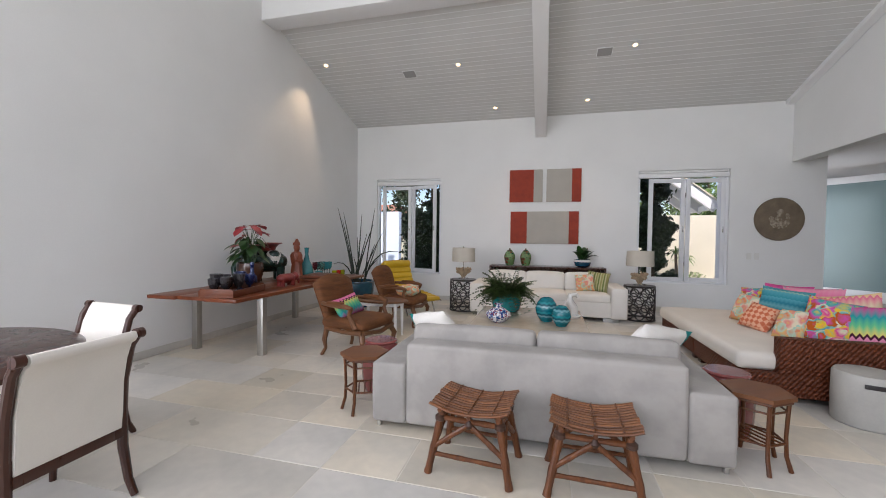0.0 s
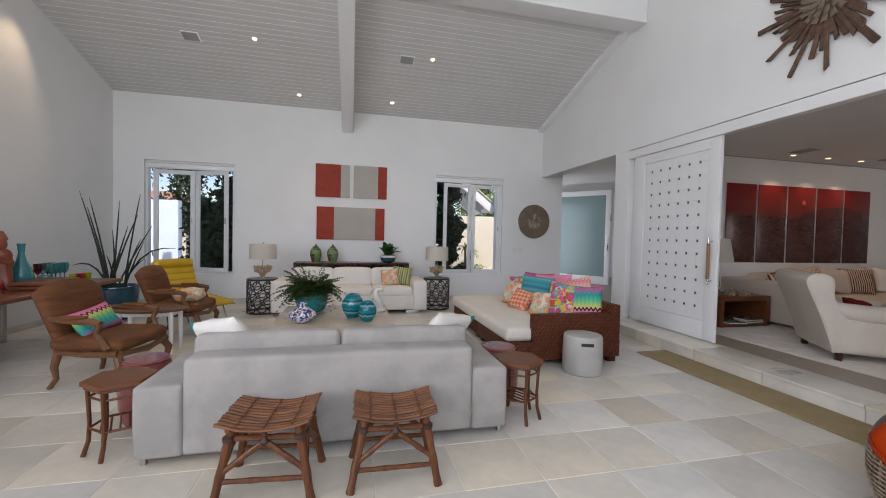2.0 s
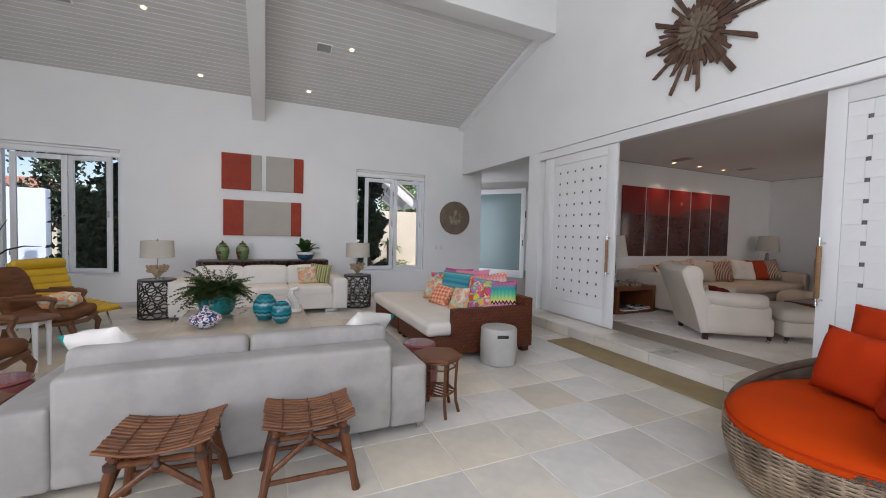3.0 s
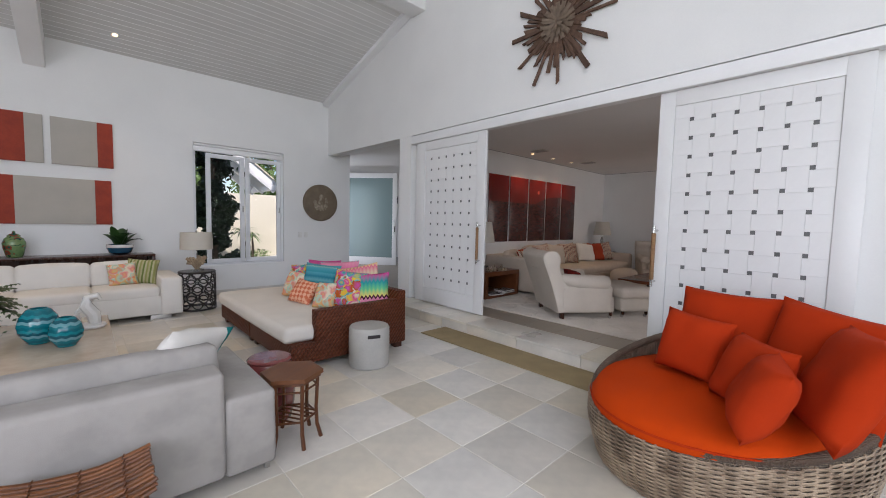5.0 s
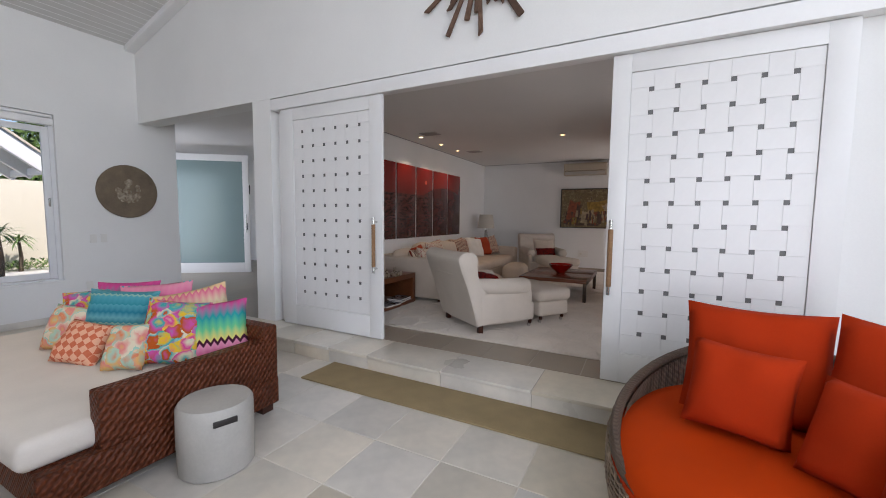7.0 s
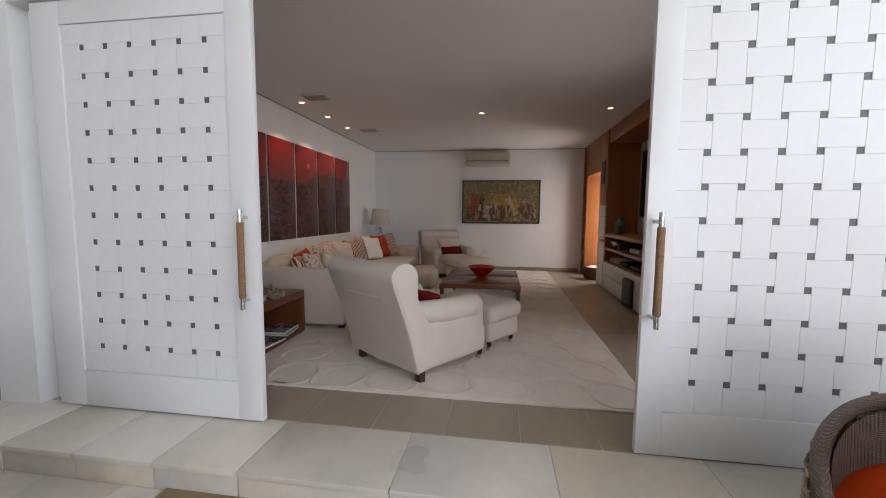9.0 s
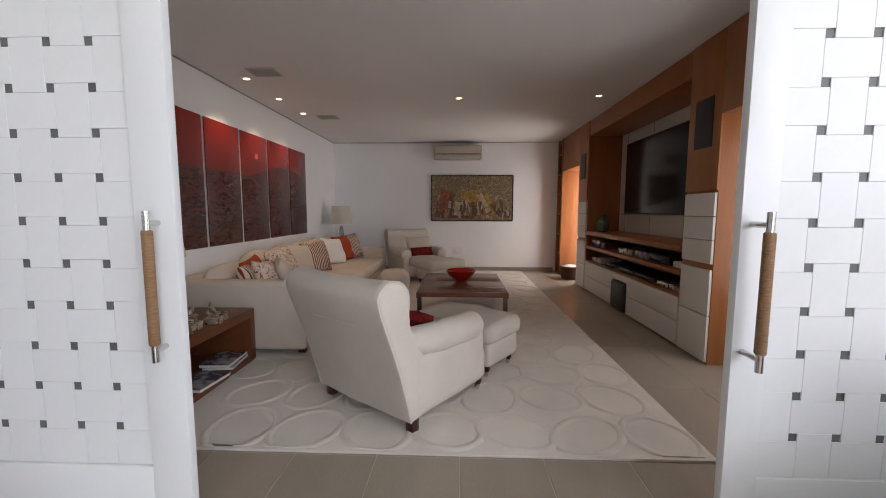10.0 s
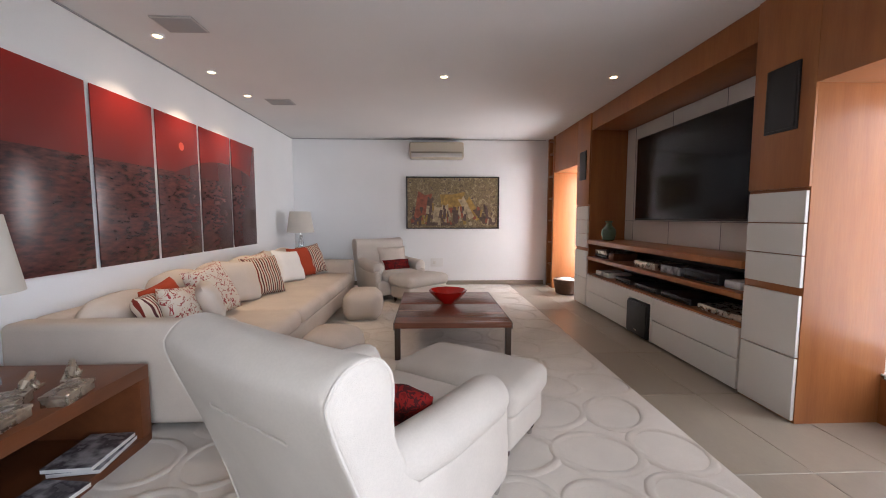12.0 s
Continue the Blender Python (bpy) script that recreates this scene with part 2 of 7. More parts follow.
def pad(sx, sy, sz, x=0.0, y=0.0, z=0.0, soft=0.05, puff=0.02, bm=None, rot=None, cuts=4):
    """A soft upholstered block with rounded edges and a slightly domed surface."""
    b = bmesh.new()
    bmesh.ops.create_cube(b, size=1, matrix=Matrix.Diagonal((sx, sy, sz, 1)))
    bmesh.ops.bevel(b, geom=b.edges[:], offset=min(soft, 0.45 * min(sx, sy, sz)), segments=4, affect="EDGES", profile=0.5)
    long = [e for e in b.edges if e.calc_length() > 0.3 * min(sx, sy, sz)]
    bmesh.ops.subdivide_edges(b, edges=long, cuts=cuts, use_grid_fill=True)
    for v in b.verts:
        u = Vector((2 * v.co.x / sx, 2 * v.co.y / sy, 2 * v.co.z / sz))
        for a in range(3):
            o = [c for c in range(3) if c != a]
            if abs(u[a]) > 0.9:
                v.co[a] += math.copysign(puff, u[a]) * (1 - u[o[0]] ** 2) * (1 - u[o[1]] ** 2)
        v.co += 0.004 * noise.noise_vector(v.co * 5 + Vector((x, y, z)))
    m = Matrix.Translation((x, y, z + sz / 2))
    if rot:
        m = m @ Euler([radians(a) for a in rot]).to_matrix().to_4x4()
    b.transform(m)
    if bm is None:
        return b
    tmp = bpy.data.meshes.new("tmp")
    b.to_mesh(tmp)
    b.free()
    bm.from_mesh(tmp)
    bpy.data.meshes.remove(tmp)
    return bm


def holed(axis, at, thick, u0, u1, z0, z1, holes):
    """A wall of that thickness with openings (u0, u1, z0, z1) right through it; axis is the one across the wall."""
    bm = bmesh.new()
    us = sorted({u0, u1, *[h[0] for h in holes], *[h[1] for h in holes]})
    zs = sorted({z0, z1, *[h[2] for h in holes], *[h[3] for h in holes]})
    us, zs = [u for u in us if u0 <= u <= u1], [z for z in zs if z0 <= z <= z1]
    full = lambda i, j: 0 <= i < len(us) - 1 and 0 <= j < len(zs) - 1 and not any(h[0] <= us[i] and us[i + 1] <= h[1] and h[2] <= zs[j] and zs[j + 1] <= h[3] for h in holes)
    vert = {}

    def v(i, j, s):
        if (i, j, s) not in vert:
            a = at + s * thick
            vert[i, j, s] = bm.verts.new((a, us[i], zs[j]) if axis == "x" else (us[i], a, zs[j]))
        return vert[i, j, s]

    for i in range(len(us) - 1):
        for j in range(len(zs) - 1):
            if not full(i, j):
                continue
            for s in (0, 1):
                bm.faces.new((v(i, j, s), v(i + 1, j, s), v(i + 1, j + 1, s), v(i, j + 1, s)))
            for di, dj, a, b in ((-1, 0, (i, j), (i, j + 1)), (1, 0, (i + 1, j), (i + 1, j + 1)), (0, -1, (i, j), (i + 1, j)), (0, 1, (i, j + 1), (i + 1, j + 1))):
                if not full(i + di, j + dj):
                    bm.faces.new((v(*a, 0), v(*b, 0), v(*b, 1), v(*a, 1)))
    bmesh.ops.recalc_face_normals(bm, faces=bm.faces[:])
    return bm


def slab(points, z0, z1):
    bm = bmesh.new()
    lo, hi = [bm.verts.new((x, y, z0)) for x, y in points], [bm.verts.new((x, y, z1)) for x, y in points]
    bm.faces.new(lo[::-1])
    bm.faces.new(hi)
    for i in range(len(points)):
        j = (i + 1) % len(points)
        bm.faces.new((lo[i], lo[j], hi[j], hi[i]))
    return bm


# ---- the shell ----
XL, XR, YN, YS = -3.92, 4.55, 8.45, -2.8   # living room: side walls, window wall, garden front
STEP = 0.15
EAVE, PITCH = 3.87, 0.30
CZ = 2.85                                   # ceiling of the television room

structure("floor_base", span(XL - 0.2, 4.15, YS - 0.2, YN + 0.25, -0.2, -0.0022), GROUT, "pale grout bed under the stone floor", "floor")
structure("wall_north", holed("y", YN, 0.22, XL - 0.22, 5.07, -0.2, 4.4, [(-3.43, -1.91, 0.55, 2.67), (2.05, 3.60, 0.53, 2.70)]), WALL, "white plastered wall with two deep window openings", "wall")
structure("wall_west", holed("x", XL - 0.22, 0.22, YS - 0.2, YN - 0.002, -0.2, 6.3, [(-2.2, 1.3, 0.0, 3.3)]), WALL, "tall white plastered wall with an unseen opening added for side light", "wall")
structure("wall_south", holed("y", YS - 0.22, 0.22, XL, XR + 0.2, -0.2, 6.3, [(-3.3, 3.9, 0.0, 6.1)]), WALL, "white wall with a tall glazed garden opening", "wall")
structure("wall_east", holed("x", XR, 0.26, YS, YN - 0.002, 2.79, 6.3, []), WALL, "tall white gable wall above the sliding doors", "wall")
structure("wall_east_pier", span(XR, XR + 0.26, 5.56, 5.87, -0.2, 2.788), WALL, "white wall pier beside the sliding doors", "wall")
structure("wall_east_recess", holed("x", 4.66, 0.15, YS, 5.558, -0.2, 2.788, [(1.45, 4.45, -0.2, 2.765)]), WALL, "white wall behind the sliding door track with a wide opening", "wall")
structure("trim_track", span(XR - 0.004, 4.655, -2.0, 5.555, 2.652, 2.778, 0.004), TRIMW, "white sliding door track fascia", "trim")

# boarded ceiling rising from the window wall to the cross beam
bm = bmesh.new()
yb, n = 5.5, 30
run = (YN + 0.02 - yb) / n
for i in range(n):
    y1, y0 = YN + 0.02 - i * run, YN + 0.02 - (i + 1) * run + 0.008
    z1, z0 = EAVE + (YN - y1) * PITCH, EAVE + (YN - y0) * PITCH
    vs = [bm.verts.new(c) for c in ((XL, y0, z0), (XR, y0, z0), (XR, y1, z1), (XL, y1, z1), (XL, y0, z0 + 0.02), (XR, y0, z0 + 0.02), (XR, y1, z1 + 0.02), (XL, y1, z1 + 0.02))]
    for f in ((0, 1, 2, 3), (7, 6, 5, 4), (0, 4, 5, 1), (2, 6, 7, 3), (1, 5, 6, 2), (0, 3, 7, 4)):
        bm.faces.new([vs[j] for j in f])
tagged(part("ceiling_boards", bm, CEILB, flat=True), "sloping ceiling of painted tongue and groove boards", "ceiling", kind="structure")
# beads in a whiter paint: the light the joints catch is put into colour
bm = bmesh.new()
for i in range(1, n):
    y = YN + 0.02 - i * run + 0.004
    z = EAVE + (YN - y) * PITCH
    tube([(XL + 0.002, y, z + 0.003), (XR - 0.002, y, z + 0.003)], 0.0065, 6, bm)
tagged(part("ceiling_beads", bm, TRIMW), "beaded joints between the ceiling boards, whitened for the light they catch", "ceiling", kind="structure")
bm = bmesh.new()
vs = [bm.verts.new(c) for c in [(XL - .2, 5.3, EAVE + (YN - 5.3) * PITCH + 0.018), (XR + .2, 5.3, EAVE + (YN - 5.3) * PITCH + 0.018), (XR + .2, YN + .2, EAVE - .2 * PITCH + 0.018), (XL - .2, YN + .2, EAVE - .2 * PITCH + 0.018)]]
top = [bm.verts.new(v.co + Vector((0, 0, 0.15))) for v in vs]
bm.faces.new(vs[::-1]), bm.faces.new(top)
for i in range(4):
    bm.faces.new((vs[i], vs[(i + 1) % 4], top[(i + 1) % 4], top[i]))
structure("ceiling_deck", bm, CEILB, "roof deck above the ceiling boards", "ceiling")


def sloped(x0, x1, y0, y1, drop, over, bevel=0.006):
    """A rafter under the sloping ceiling."""
    bm = bmesh.new()
    z = lambda y: EAVE + (YN - y) * PITCH
    vs = [bm.verts.new((x, y, z(y) - d)) for y in (y0, y1) for x in (x0, x1) for d in (drop, -over)]
    for f in ((0, 2, 3, 1), (4, 5, 7, 6), (0, 1, 5, 4), (2, 6, 7, 3), (0, 4, 6, 2), (1, 3, 7, 5)):
        bm.faces.new([vs[j] for j in f])
    bmesh.ops.recalc_face_normals(bm, faces=bm.faces[:])
    bmesh.ops.bevel(bm, geom=bm.edges[:], offset=bevel, segments=2, affect="EDGES")
    return bm


structure("trim_rafter", sloped(0.085, 0.305, 5.3, YN - 0.003, 0.43, 0.015), TRIMW, "white painted middle rafter running down to the wall", "beam")
structure("trim_rake", sloped(4.42, XR - 0.002, 5.5, YN - 0.003, 0.075, 0.015), TRIMW, "white painted rake board along the gable wall", "trim")
structure("trim_cross_beam", span(XL + 0.002, XR - 0.002, 5.26, 5.58, 4.62, 5.3, 0.015), TRIMW, "thick white cross beam at the top of the slope", "beam")
structure("wall_upper", span(XL, XR, 5.30, 5.5, 5.302, 6.3), WALL, "white wall above the cross beam", "wall")
structure("ceiling_high", span(XL - 0.2, XR + 0.25, YS - 0.2, 5.5, 6.3, 6.45), CEILF, "plain high ceiling", "ceiling")
structure("baseboard_west", span(XL, XL + 0.018, 1.3, YN, 0.0, 0.085, 0.003), STONE, "pale stone skirting along the white wall", "baseboard")
structure("baseboard_north", span(XL + 0.02, 5.05, YN - 0.018, YN - 0.001, 0.0, 0.085, 0.003), STONE, "pale stone skirting under the windows", "baseboard")

# television room
structure("floor_tv_base", span(4.16, 11.6, -0.0, 5.75, -0.2, STEP - 0.003), TVGROUT, "taupe grout bed of the raised floor", "floor")
structure("floor_hall", span(4.16, 9.0, 5.752, 12.2, -0.2, STEP - 0.004), TVTILE, "grey stone floor of the entrance hall", "floor")
structure("floor_step_south", span(4.16, 4.66, -2.8, -0.002, -0.2, STEP - 0.004), STONE, "pale stone step along the wall", "floor")
structure("wall_photo", span(4.815, 11.6, 5.545, 5.74, STEP - 0.2, CZ + 0.1), WALL, "white wall behind the sectional sofa", "wall")
structure("wall_tv_back", span(11.42, 11.6, -0.2, 5.543, STEP - 0.2, CZ + 0.1), WALL, "white end wall of the television room", "wall")
structure("wall_tv_south", holed("y", 0.05, 0.22, 4.815, 11.6, STEP - 0.2, CZ + 0.1, [(4.95, 6.40, 0.45, 2.18), (10.0, 11.0, 0.16, 2.20)]), WALL, "outer wall with window openings behind the veneer panels", "wall")
structure("ceiling_tv", span(4.815, 11.42, 0.05, 5.543, CZ, CZ + 0.12), CEILF, "plain painted flat ceiling with small downlights", "ceiling")
structure("baseboard_tv", span(11.40, 11.419, 0.9, 5.54, STEP, STEP + 0.085, 0.003), TVTILE, "taupe tile skirting", "baseboard")

# entrance hall beyond the low opening
structure("wall_hall_east", span(8.8, 9.0, 5.75, 12.2, -0.2, 3.0), WALL, "white end wall of the entrance hall", "wall")
structure("wall_hall_north", holed("y", 12.0, 0.2, 4.8, 8.8, -0.2, 3.0, [(5.2, 8.3, 0.15, 2.5)]), WALL, "white hall wall with a glazed front opening", "wall")
structure("wall_hall_west", holed("x", 4.85, 0.22, YN + 0.222, 12.0, -0.2, 3.0, [(9.3, 11.6, 0.15, 2.6)]), WALL, "white return wall of the entrance hall", "wall")
structure("ceiling_hall", span(XR + 0.262, 9.0, 5.75, 12.2, 2.98, 3.1), CEILF, "plain hall ceiling", "ceiling")

# ---- fabrics, woods and glazes ----


def pattern(name, kind, colors, scale=10.0, rough=0.85, angle=0.0, amp=0.5, bump=0.15, stops=None, zig=None):
    """A printed cloth: zigzag, stripe, check, floral or toile, in bands of colour; with stops the bands run into one another."""
    colors = [tuple(v ** 1.3 for v in c) for c in colors]
    m = bpy.data.materials.new(name)
    m.use_nodes = True
    nt = m.node_tree
    n, k = nt.nodes.new, nt.links.new
    b = nt.nodes["Principled BSDF"]
    tc, mp = n("ShaderNodeTexCoord"), n("ShaderNodeMapping")
    mp.inputs["Rotation"].default_value = (0, 0, radians(angle))
    k(tc.outputs["Object"], mp.inputs["Vector"])
    ramp = n("ShaderNodeValToRGB")
    ramp.color_ramp.interpolation = "LINEAR" if stops else "CONSTANT"
    el = ramp.color_ramp.elements
    while len(el) < len(colors):
        el.new(0.5)
    for i, c in enumerate(colors):
        el[i].position, el[i].color = (stops[i] if stops else i / len(colors)), (*c, 1)

    def math_node(op, a, v=None, second=None):
        q = n("ShaderNodeMath")
        q.operation = op
        k(a, q.inputs[0])
        if second is not None:
            k(second, q.inputs[1])
        elif v is not None:
            q.inputs[1].default_value = v
        return q.outputs[0]

    if kind in ("zigzag", "stripe"):
        sep = n("ShaderNodeSeparateXYZ")
        k(mp.outputs["Vector"], sep.inputs[0])
        u = math_node("MULTIPLY", sep.outputs["Y"], scale)
        if kind == "zigzag":
            tri = math_node("PINGPONG", math_node("MULTIPLY", sep.outputs["X"], zig or scale * 4.0), 1.0)
            u = math_node("ADD", u, second=math_node("MULTIPLY", tri, amp * 0.35))
        k(math_node("FRACT", math_node("ADD", u, 10.5 if stops else 10.3)), ramp.inputs["Fac"])
    elif kind == "check":
        chk = n("ShaderNodeTexChecker")
        chk.inputs["Scale"].default_value = scale
        k(mp.outputs["Vector"], chk.inputs["Vector"])
        soft = n("ShaderNodeTexNoise")
        soft.inputs["Scale"].default_value = scale * 2
        k(mp.outputs["Vector"], soft.inputs["Vector"])
        k(math_node("ADD", math_node("MULTIPLY", chk.outputs["Fac"], 0.55), second=math_node("MULTIPLY", soft.outputs["Fac"], 0.4)), ramp.inputs["Fac"])
    elif kind == "floral":
        # petals: irregular cells, each ringed by a second colour
        warp, add, cell, sep = n("ShaderNodeTexNoise"), n("ShaderNodeVectorMath"), n("ShaderNodeTexVoronoi"), n("ShaderNodeSeparateColor")
        warp.inputs["Scale"].default_value = scale * 2.5
        k(mp.outputs["Vector"], warp.inputs["Vector"])
        add.operation = "MULTIPLY_ADD"
        add.inputs[1].default_value = [0.45 / scale] * 3
        k(warp.outputs["Color"], add.inputs[0])
        k(mp.outputs["Vector"], add.inputs[2])
        cell.inputs["Scale"].default_value = scale * 1.9
        k(add.outputs["Vector"], cell.inputs["Vector"])
        k(cell.outputs["Color"], sep.inputs["Color"])
        rings = math_node("ADD", sep.outputs["Red"], second=math_node("MULTIPLY", cell.outputs["Distance"], 0.55))
        k(math_node("FRACT", rings), ramp.inputs["Fac"])
    else:
        tex = n("ShaderNodeTexNoise")
        tex.inputs["Scale"].default_value, tex.inputs["Detail"].default_value = scale, (2.0 if kind == "floral" else 6.0)
        tex.inputs["Distortion"].default_value = 0.45 if kind == "floral" else 0.8
        k(mp.outputs["Vector"], tex.inputs["Vector"])
        mr = n("ShaderNodeMapRange")
        mr.inputs["From Min"].default_value, mr.inputs["From Max"].default_value = (0.28, 0.72)
        k(tex.outputs["Fac"], mr.inputs["Value"])
        k(mr.outputs["Result"], ramp.inputs["Fac"])
    wv, bp = n("ShaderNodeTexNoise"), n("ShaderNodeBump")
    wv.inputs["Scale"].default_value = 320
    k(tc.outputs["Object"], wv.inputs["Vector"])
    bp.inputs["Strength"].default_value, bp.inputs["Distance"].default_value = bump, 0.003
    k(wv.outputs["Fac"], bp.inputs["Height"])
    k(bp.outputs["Normal"], b.inputs["Normal"])
    k(ramp.outputs["Color"], b.inputs["Base Color"])
    b.inputs["Roughness"].default_value = rough
    b.inputs["Specular IOR Level"].default_value = 0.2 if rough > 0.5 else 0.5
    return m


def cloth(name, color, var=0.06, bump=0.25, scale=4.0, weave_scale=380):
    return mat(name, color, 0.9, var=var, scale=scale, fine=120, bump=bump, bump_scale=weave_scale, sheen=0.0, spec=0.12)


SUEDE = mat("pale_grey_suede", (0.35, 0.326, 0.303), 0.9, var=0.05, scale=4.5, fine=30, second=(0.295, 0.276, 0.257), spread=0.16, bump=0.12, bump_scale=300, sheen=0.06)
WHITEC = cloth("white_cotton", (0.74, 0.71, 0.66), 0.04)
LINEN = cloth("cream_linen", (0.56, 0.48, 0.40), 0.06)
LINENW = cloth("white_linen_slipcover", (0.63, 0.565, 0.49), 0.07, 0.5, 3.0, 400)
MATTW = cloth("ivory_mattress", (0.74, 0.69, 0.62), 0.04)
ORANGE = cloth("orange_canvas", (0.56, 0.052, 0.001), 0.06, 0.2)
ORANGED = cloth("burnt_orange_canvas", (0.44, 0.034, 0.004), 0.06, 0.2)
YELLOWL = mat("mustard_leather", (0.60, 0.38, 0.015), 0.45, var=0.07, scale=4, bump=0.1)
BERG = mat("brown_cane_cloth", (0.18, 0.070, 0.026), 0.7, var=0.16, scale=5, fine=60, stretch=(1, 1, 6), second=(0.105, 0.040, 0.015), spread=0.35, bump=0.5, bump_scale=70, spec=0.25)
MAHOG = wood("dark_mahogany", (0.06375, 0.0225, 0.0135), (0.03375, 0.012, 0.0075), 0.28, 1.0, 2, 0.3)
BERGW = wood("carved_walnut", (0.1728, 0.0756, 0.0324), (0.1152, 0.0468, 0.02016), 0.38, 1.4, 2, 0.2)
REDPLANK = wood("reddish_plank", (0.22, 0.060, 0.022), (0.10, 0.026, 0.011), 0.32, 0.8, 1, 0.25)
TEAK = wood("warm_teak", (0.165, 0.055, 0.020), (0.105, 0.033, 0.012), 0.35, 0.8, 0, 0.15)
TRAYW = wood("tray_wood", (0.17, 0.050, 0.020), (0.10, 0.028, 0.012), 0.4, 1.0, 1)
BAMBOO = wood("stained_bamboo", (0.17, 0.058, 0.018), (0.055, 0.017, 0.006), 0.35, 2.2, 2, 0.3)
BAMBOOS = wood("split_bamboo_slat", (0.24, 0.088, 0.026), (0.085, 0.026, 0.008), 0.38, 2.0, 0, 0.2, obj_var=0.3)
NODE = mat("bamboo_node", (0.054, 0.021, 0.0102), 0.5, var=0.15)
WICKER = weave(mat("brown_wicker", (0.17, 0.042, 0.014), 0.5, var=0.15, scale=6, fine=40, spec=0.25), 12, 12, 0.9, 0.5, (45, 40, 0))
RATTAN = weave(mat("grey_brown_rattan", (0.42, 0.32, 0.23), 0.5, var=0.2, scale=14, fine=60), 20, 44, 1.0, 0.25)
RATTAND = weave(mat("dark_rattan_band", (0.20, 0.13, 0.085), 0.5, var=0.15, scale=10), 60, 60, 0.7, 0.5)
BLACKM = mat("black_lacquer", (0.018, 0.014, 0.014), 0.35, var=0.05, coat=0.2)
SHADE = mat("linen_lampshade", (0.54, 0.50, 0.43), 0.85, var=0.03, scale=5, fine=200, bump=0.1)
CARVED = mat("carved_grey_brown_wood", (0.24, 0.175, 0.125), 0.75, var=0.2, scale=14, bump=0.6, bump_scale=50)
CORAL = mat("bleached_coral", (0.46, 0.34, 0.22), 0.8, var=0.14, scale=14, bump=0.6, bump_scale=60)
TRAV = mat("travertine_top", (0.56, 0.475, 0.375), 0.22, var=0.12, scale=4, fine=22, second=(0.42, 0.345, 0.265), spread=0.5, coat=0.15)
TEALG = mat("teal_glaze", (0.008, 0.22, 0.22), 0.16, var=0.14, scale=6, fine=25, coat=0.5, bump=0.1, bump_scale=20)
TEALV = pattern("teal_banded_glass", "zigzag", [(0.01, 0.20, 0.24), (0.02, 0.30, 0.34), (0.01, 0.14, 0.18), (0.20, 0.42, 0.45), (0.015, 0.24, 0.28)], 9.0, 0.08, 0, 0.25, 0.0)
TEALV.node_tree.nodes["Mapping"].inputs["Rotation"].default_value = (radians(90), 0, 0)
TURQ = mat("turquoise_glass", (0.05, 0.34, 0.38), 0.06, var=0.1, scale=5, transmission=0.35, coat=0.4)
BLUEP = mat("deep_blue_glaze", (0.004, 0.035, 0.085), 0.14, var=0.15, scale=4, coat=0.6, second=(0.01, 0.10, 0.16))
CHINA = pattern("blue_floral_china", "floral", [(0.72, 0.72, 0.74), (0.03, 0.08, 0.26), (0.72, 0.72, 0.74), (0.30, 0.03, 0.06), (0.02, 0.13, 0.30), (0.74, 0.74, 0.75)], 16, 0.12, bump=0.0)
CELADON = pattern("celadon_painted_jar", "floral", [(0.16, 0.26, 0.13), (0.20, 0.30, 0.15), (0.19, 0.29, 0.14), (0.24, 0.32, 0.16), (0.03, 0.12, 0.08), (0.28, 0.08, 0.05)], 9, 0.15, bump=0.0)
TERRA = mat("red_carved_wood", (0.25, 0.060, 0.026), 0.4, var=0.16, scale=8, bump=0.5, bump_scale=40)
REDEL = mat("red_lacquer_elephant", (0.26, 0.030, 0.026), 0.35, var=0.2, scale=14, bump=0.5, bump_scale=60)
GREENEL = mat("dark_green_glaze", (0.014, 0.045, 0.036), 0.2, var=0.15, scale=6, coat=0.4)
WHITEG = mat("white_glazed_ceramic", (0.72, 0.70, 0.66), 0.2, var=0.06, scale=6, coat=0.3)
BROWNPOT = mat("brown_lustre_pot", (0.09, 0.038, 0.022), 0.18, var=0.2, scale=5, coat=0.4)
SOIL = mat("potting_soil", (0.03, 0.02, 0.014), 0.95, var=0.2, bump=0.6)
PLANT = mat("plant_leaf", (0.028, 0.085, 0.018), 0.42, var=0.2, scale=12, island=0.35)
FERN = mat("fern_leaf", (0.050, 0.095, 0.020), 0.5, var=0.2, scale=12, island=0.4)
SNAKE = mat("snake_plant_leaf", (0.016, 0.030, 0.015), 0.5, var=0.25, scale=30)
REDFL = mat("red_spathe", (0.40, 0.007, 0.018), 0.3, var=0.12, scale=8, island=0.15)
CONC = mat("pale_concrete", (0.47, 0.455, 0.42), 0.65, var=0.08, scale=5, fine=60, bump=0.15, bump_scale=30)
REDSTOOL = mat("dusky_red_ceramic", (0.25, 0.055, 0.052), 0.22, var=0.18, scale=7, coat=0.3)
CANVASG = mat("grey_canvas", (0.47, 0.44, 0.39), 0.9, var=0.05, scale=3, fine=150, bump=0.3, bump_scale=260)
CANVASR = mat("rust_red_canvas", (0.37, 0.052, 0.024), 0.8, var=0.18, scale=9, fine=60, second=(0.27, 0.035, 0.018), bump=0.3, bump_scale=90)
DRIFT = wood("weathered_driftwood", (0.165, 0.10, 0.068), (0.075, 0.040, 0.027), 0.7, 1.6, 2, 0.0, obj_var=0.3)
STONEDISC = mat("brown_stone_disc", (0.205, 0.155, 0.105), 0.75, var=0.15, scale=10, fine=60, bump=0.4, bump_scale=40)
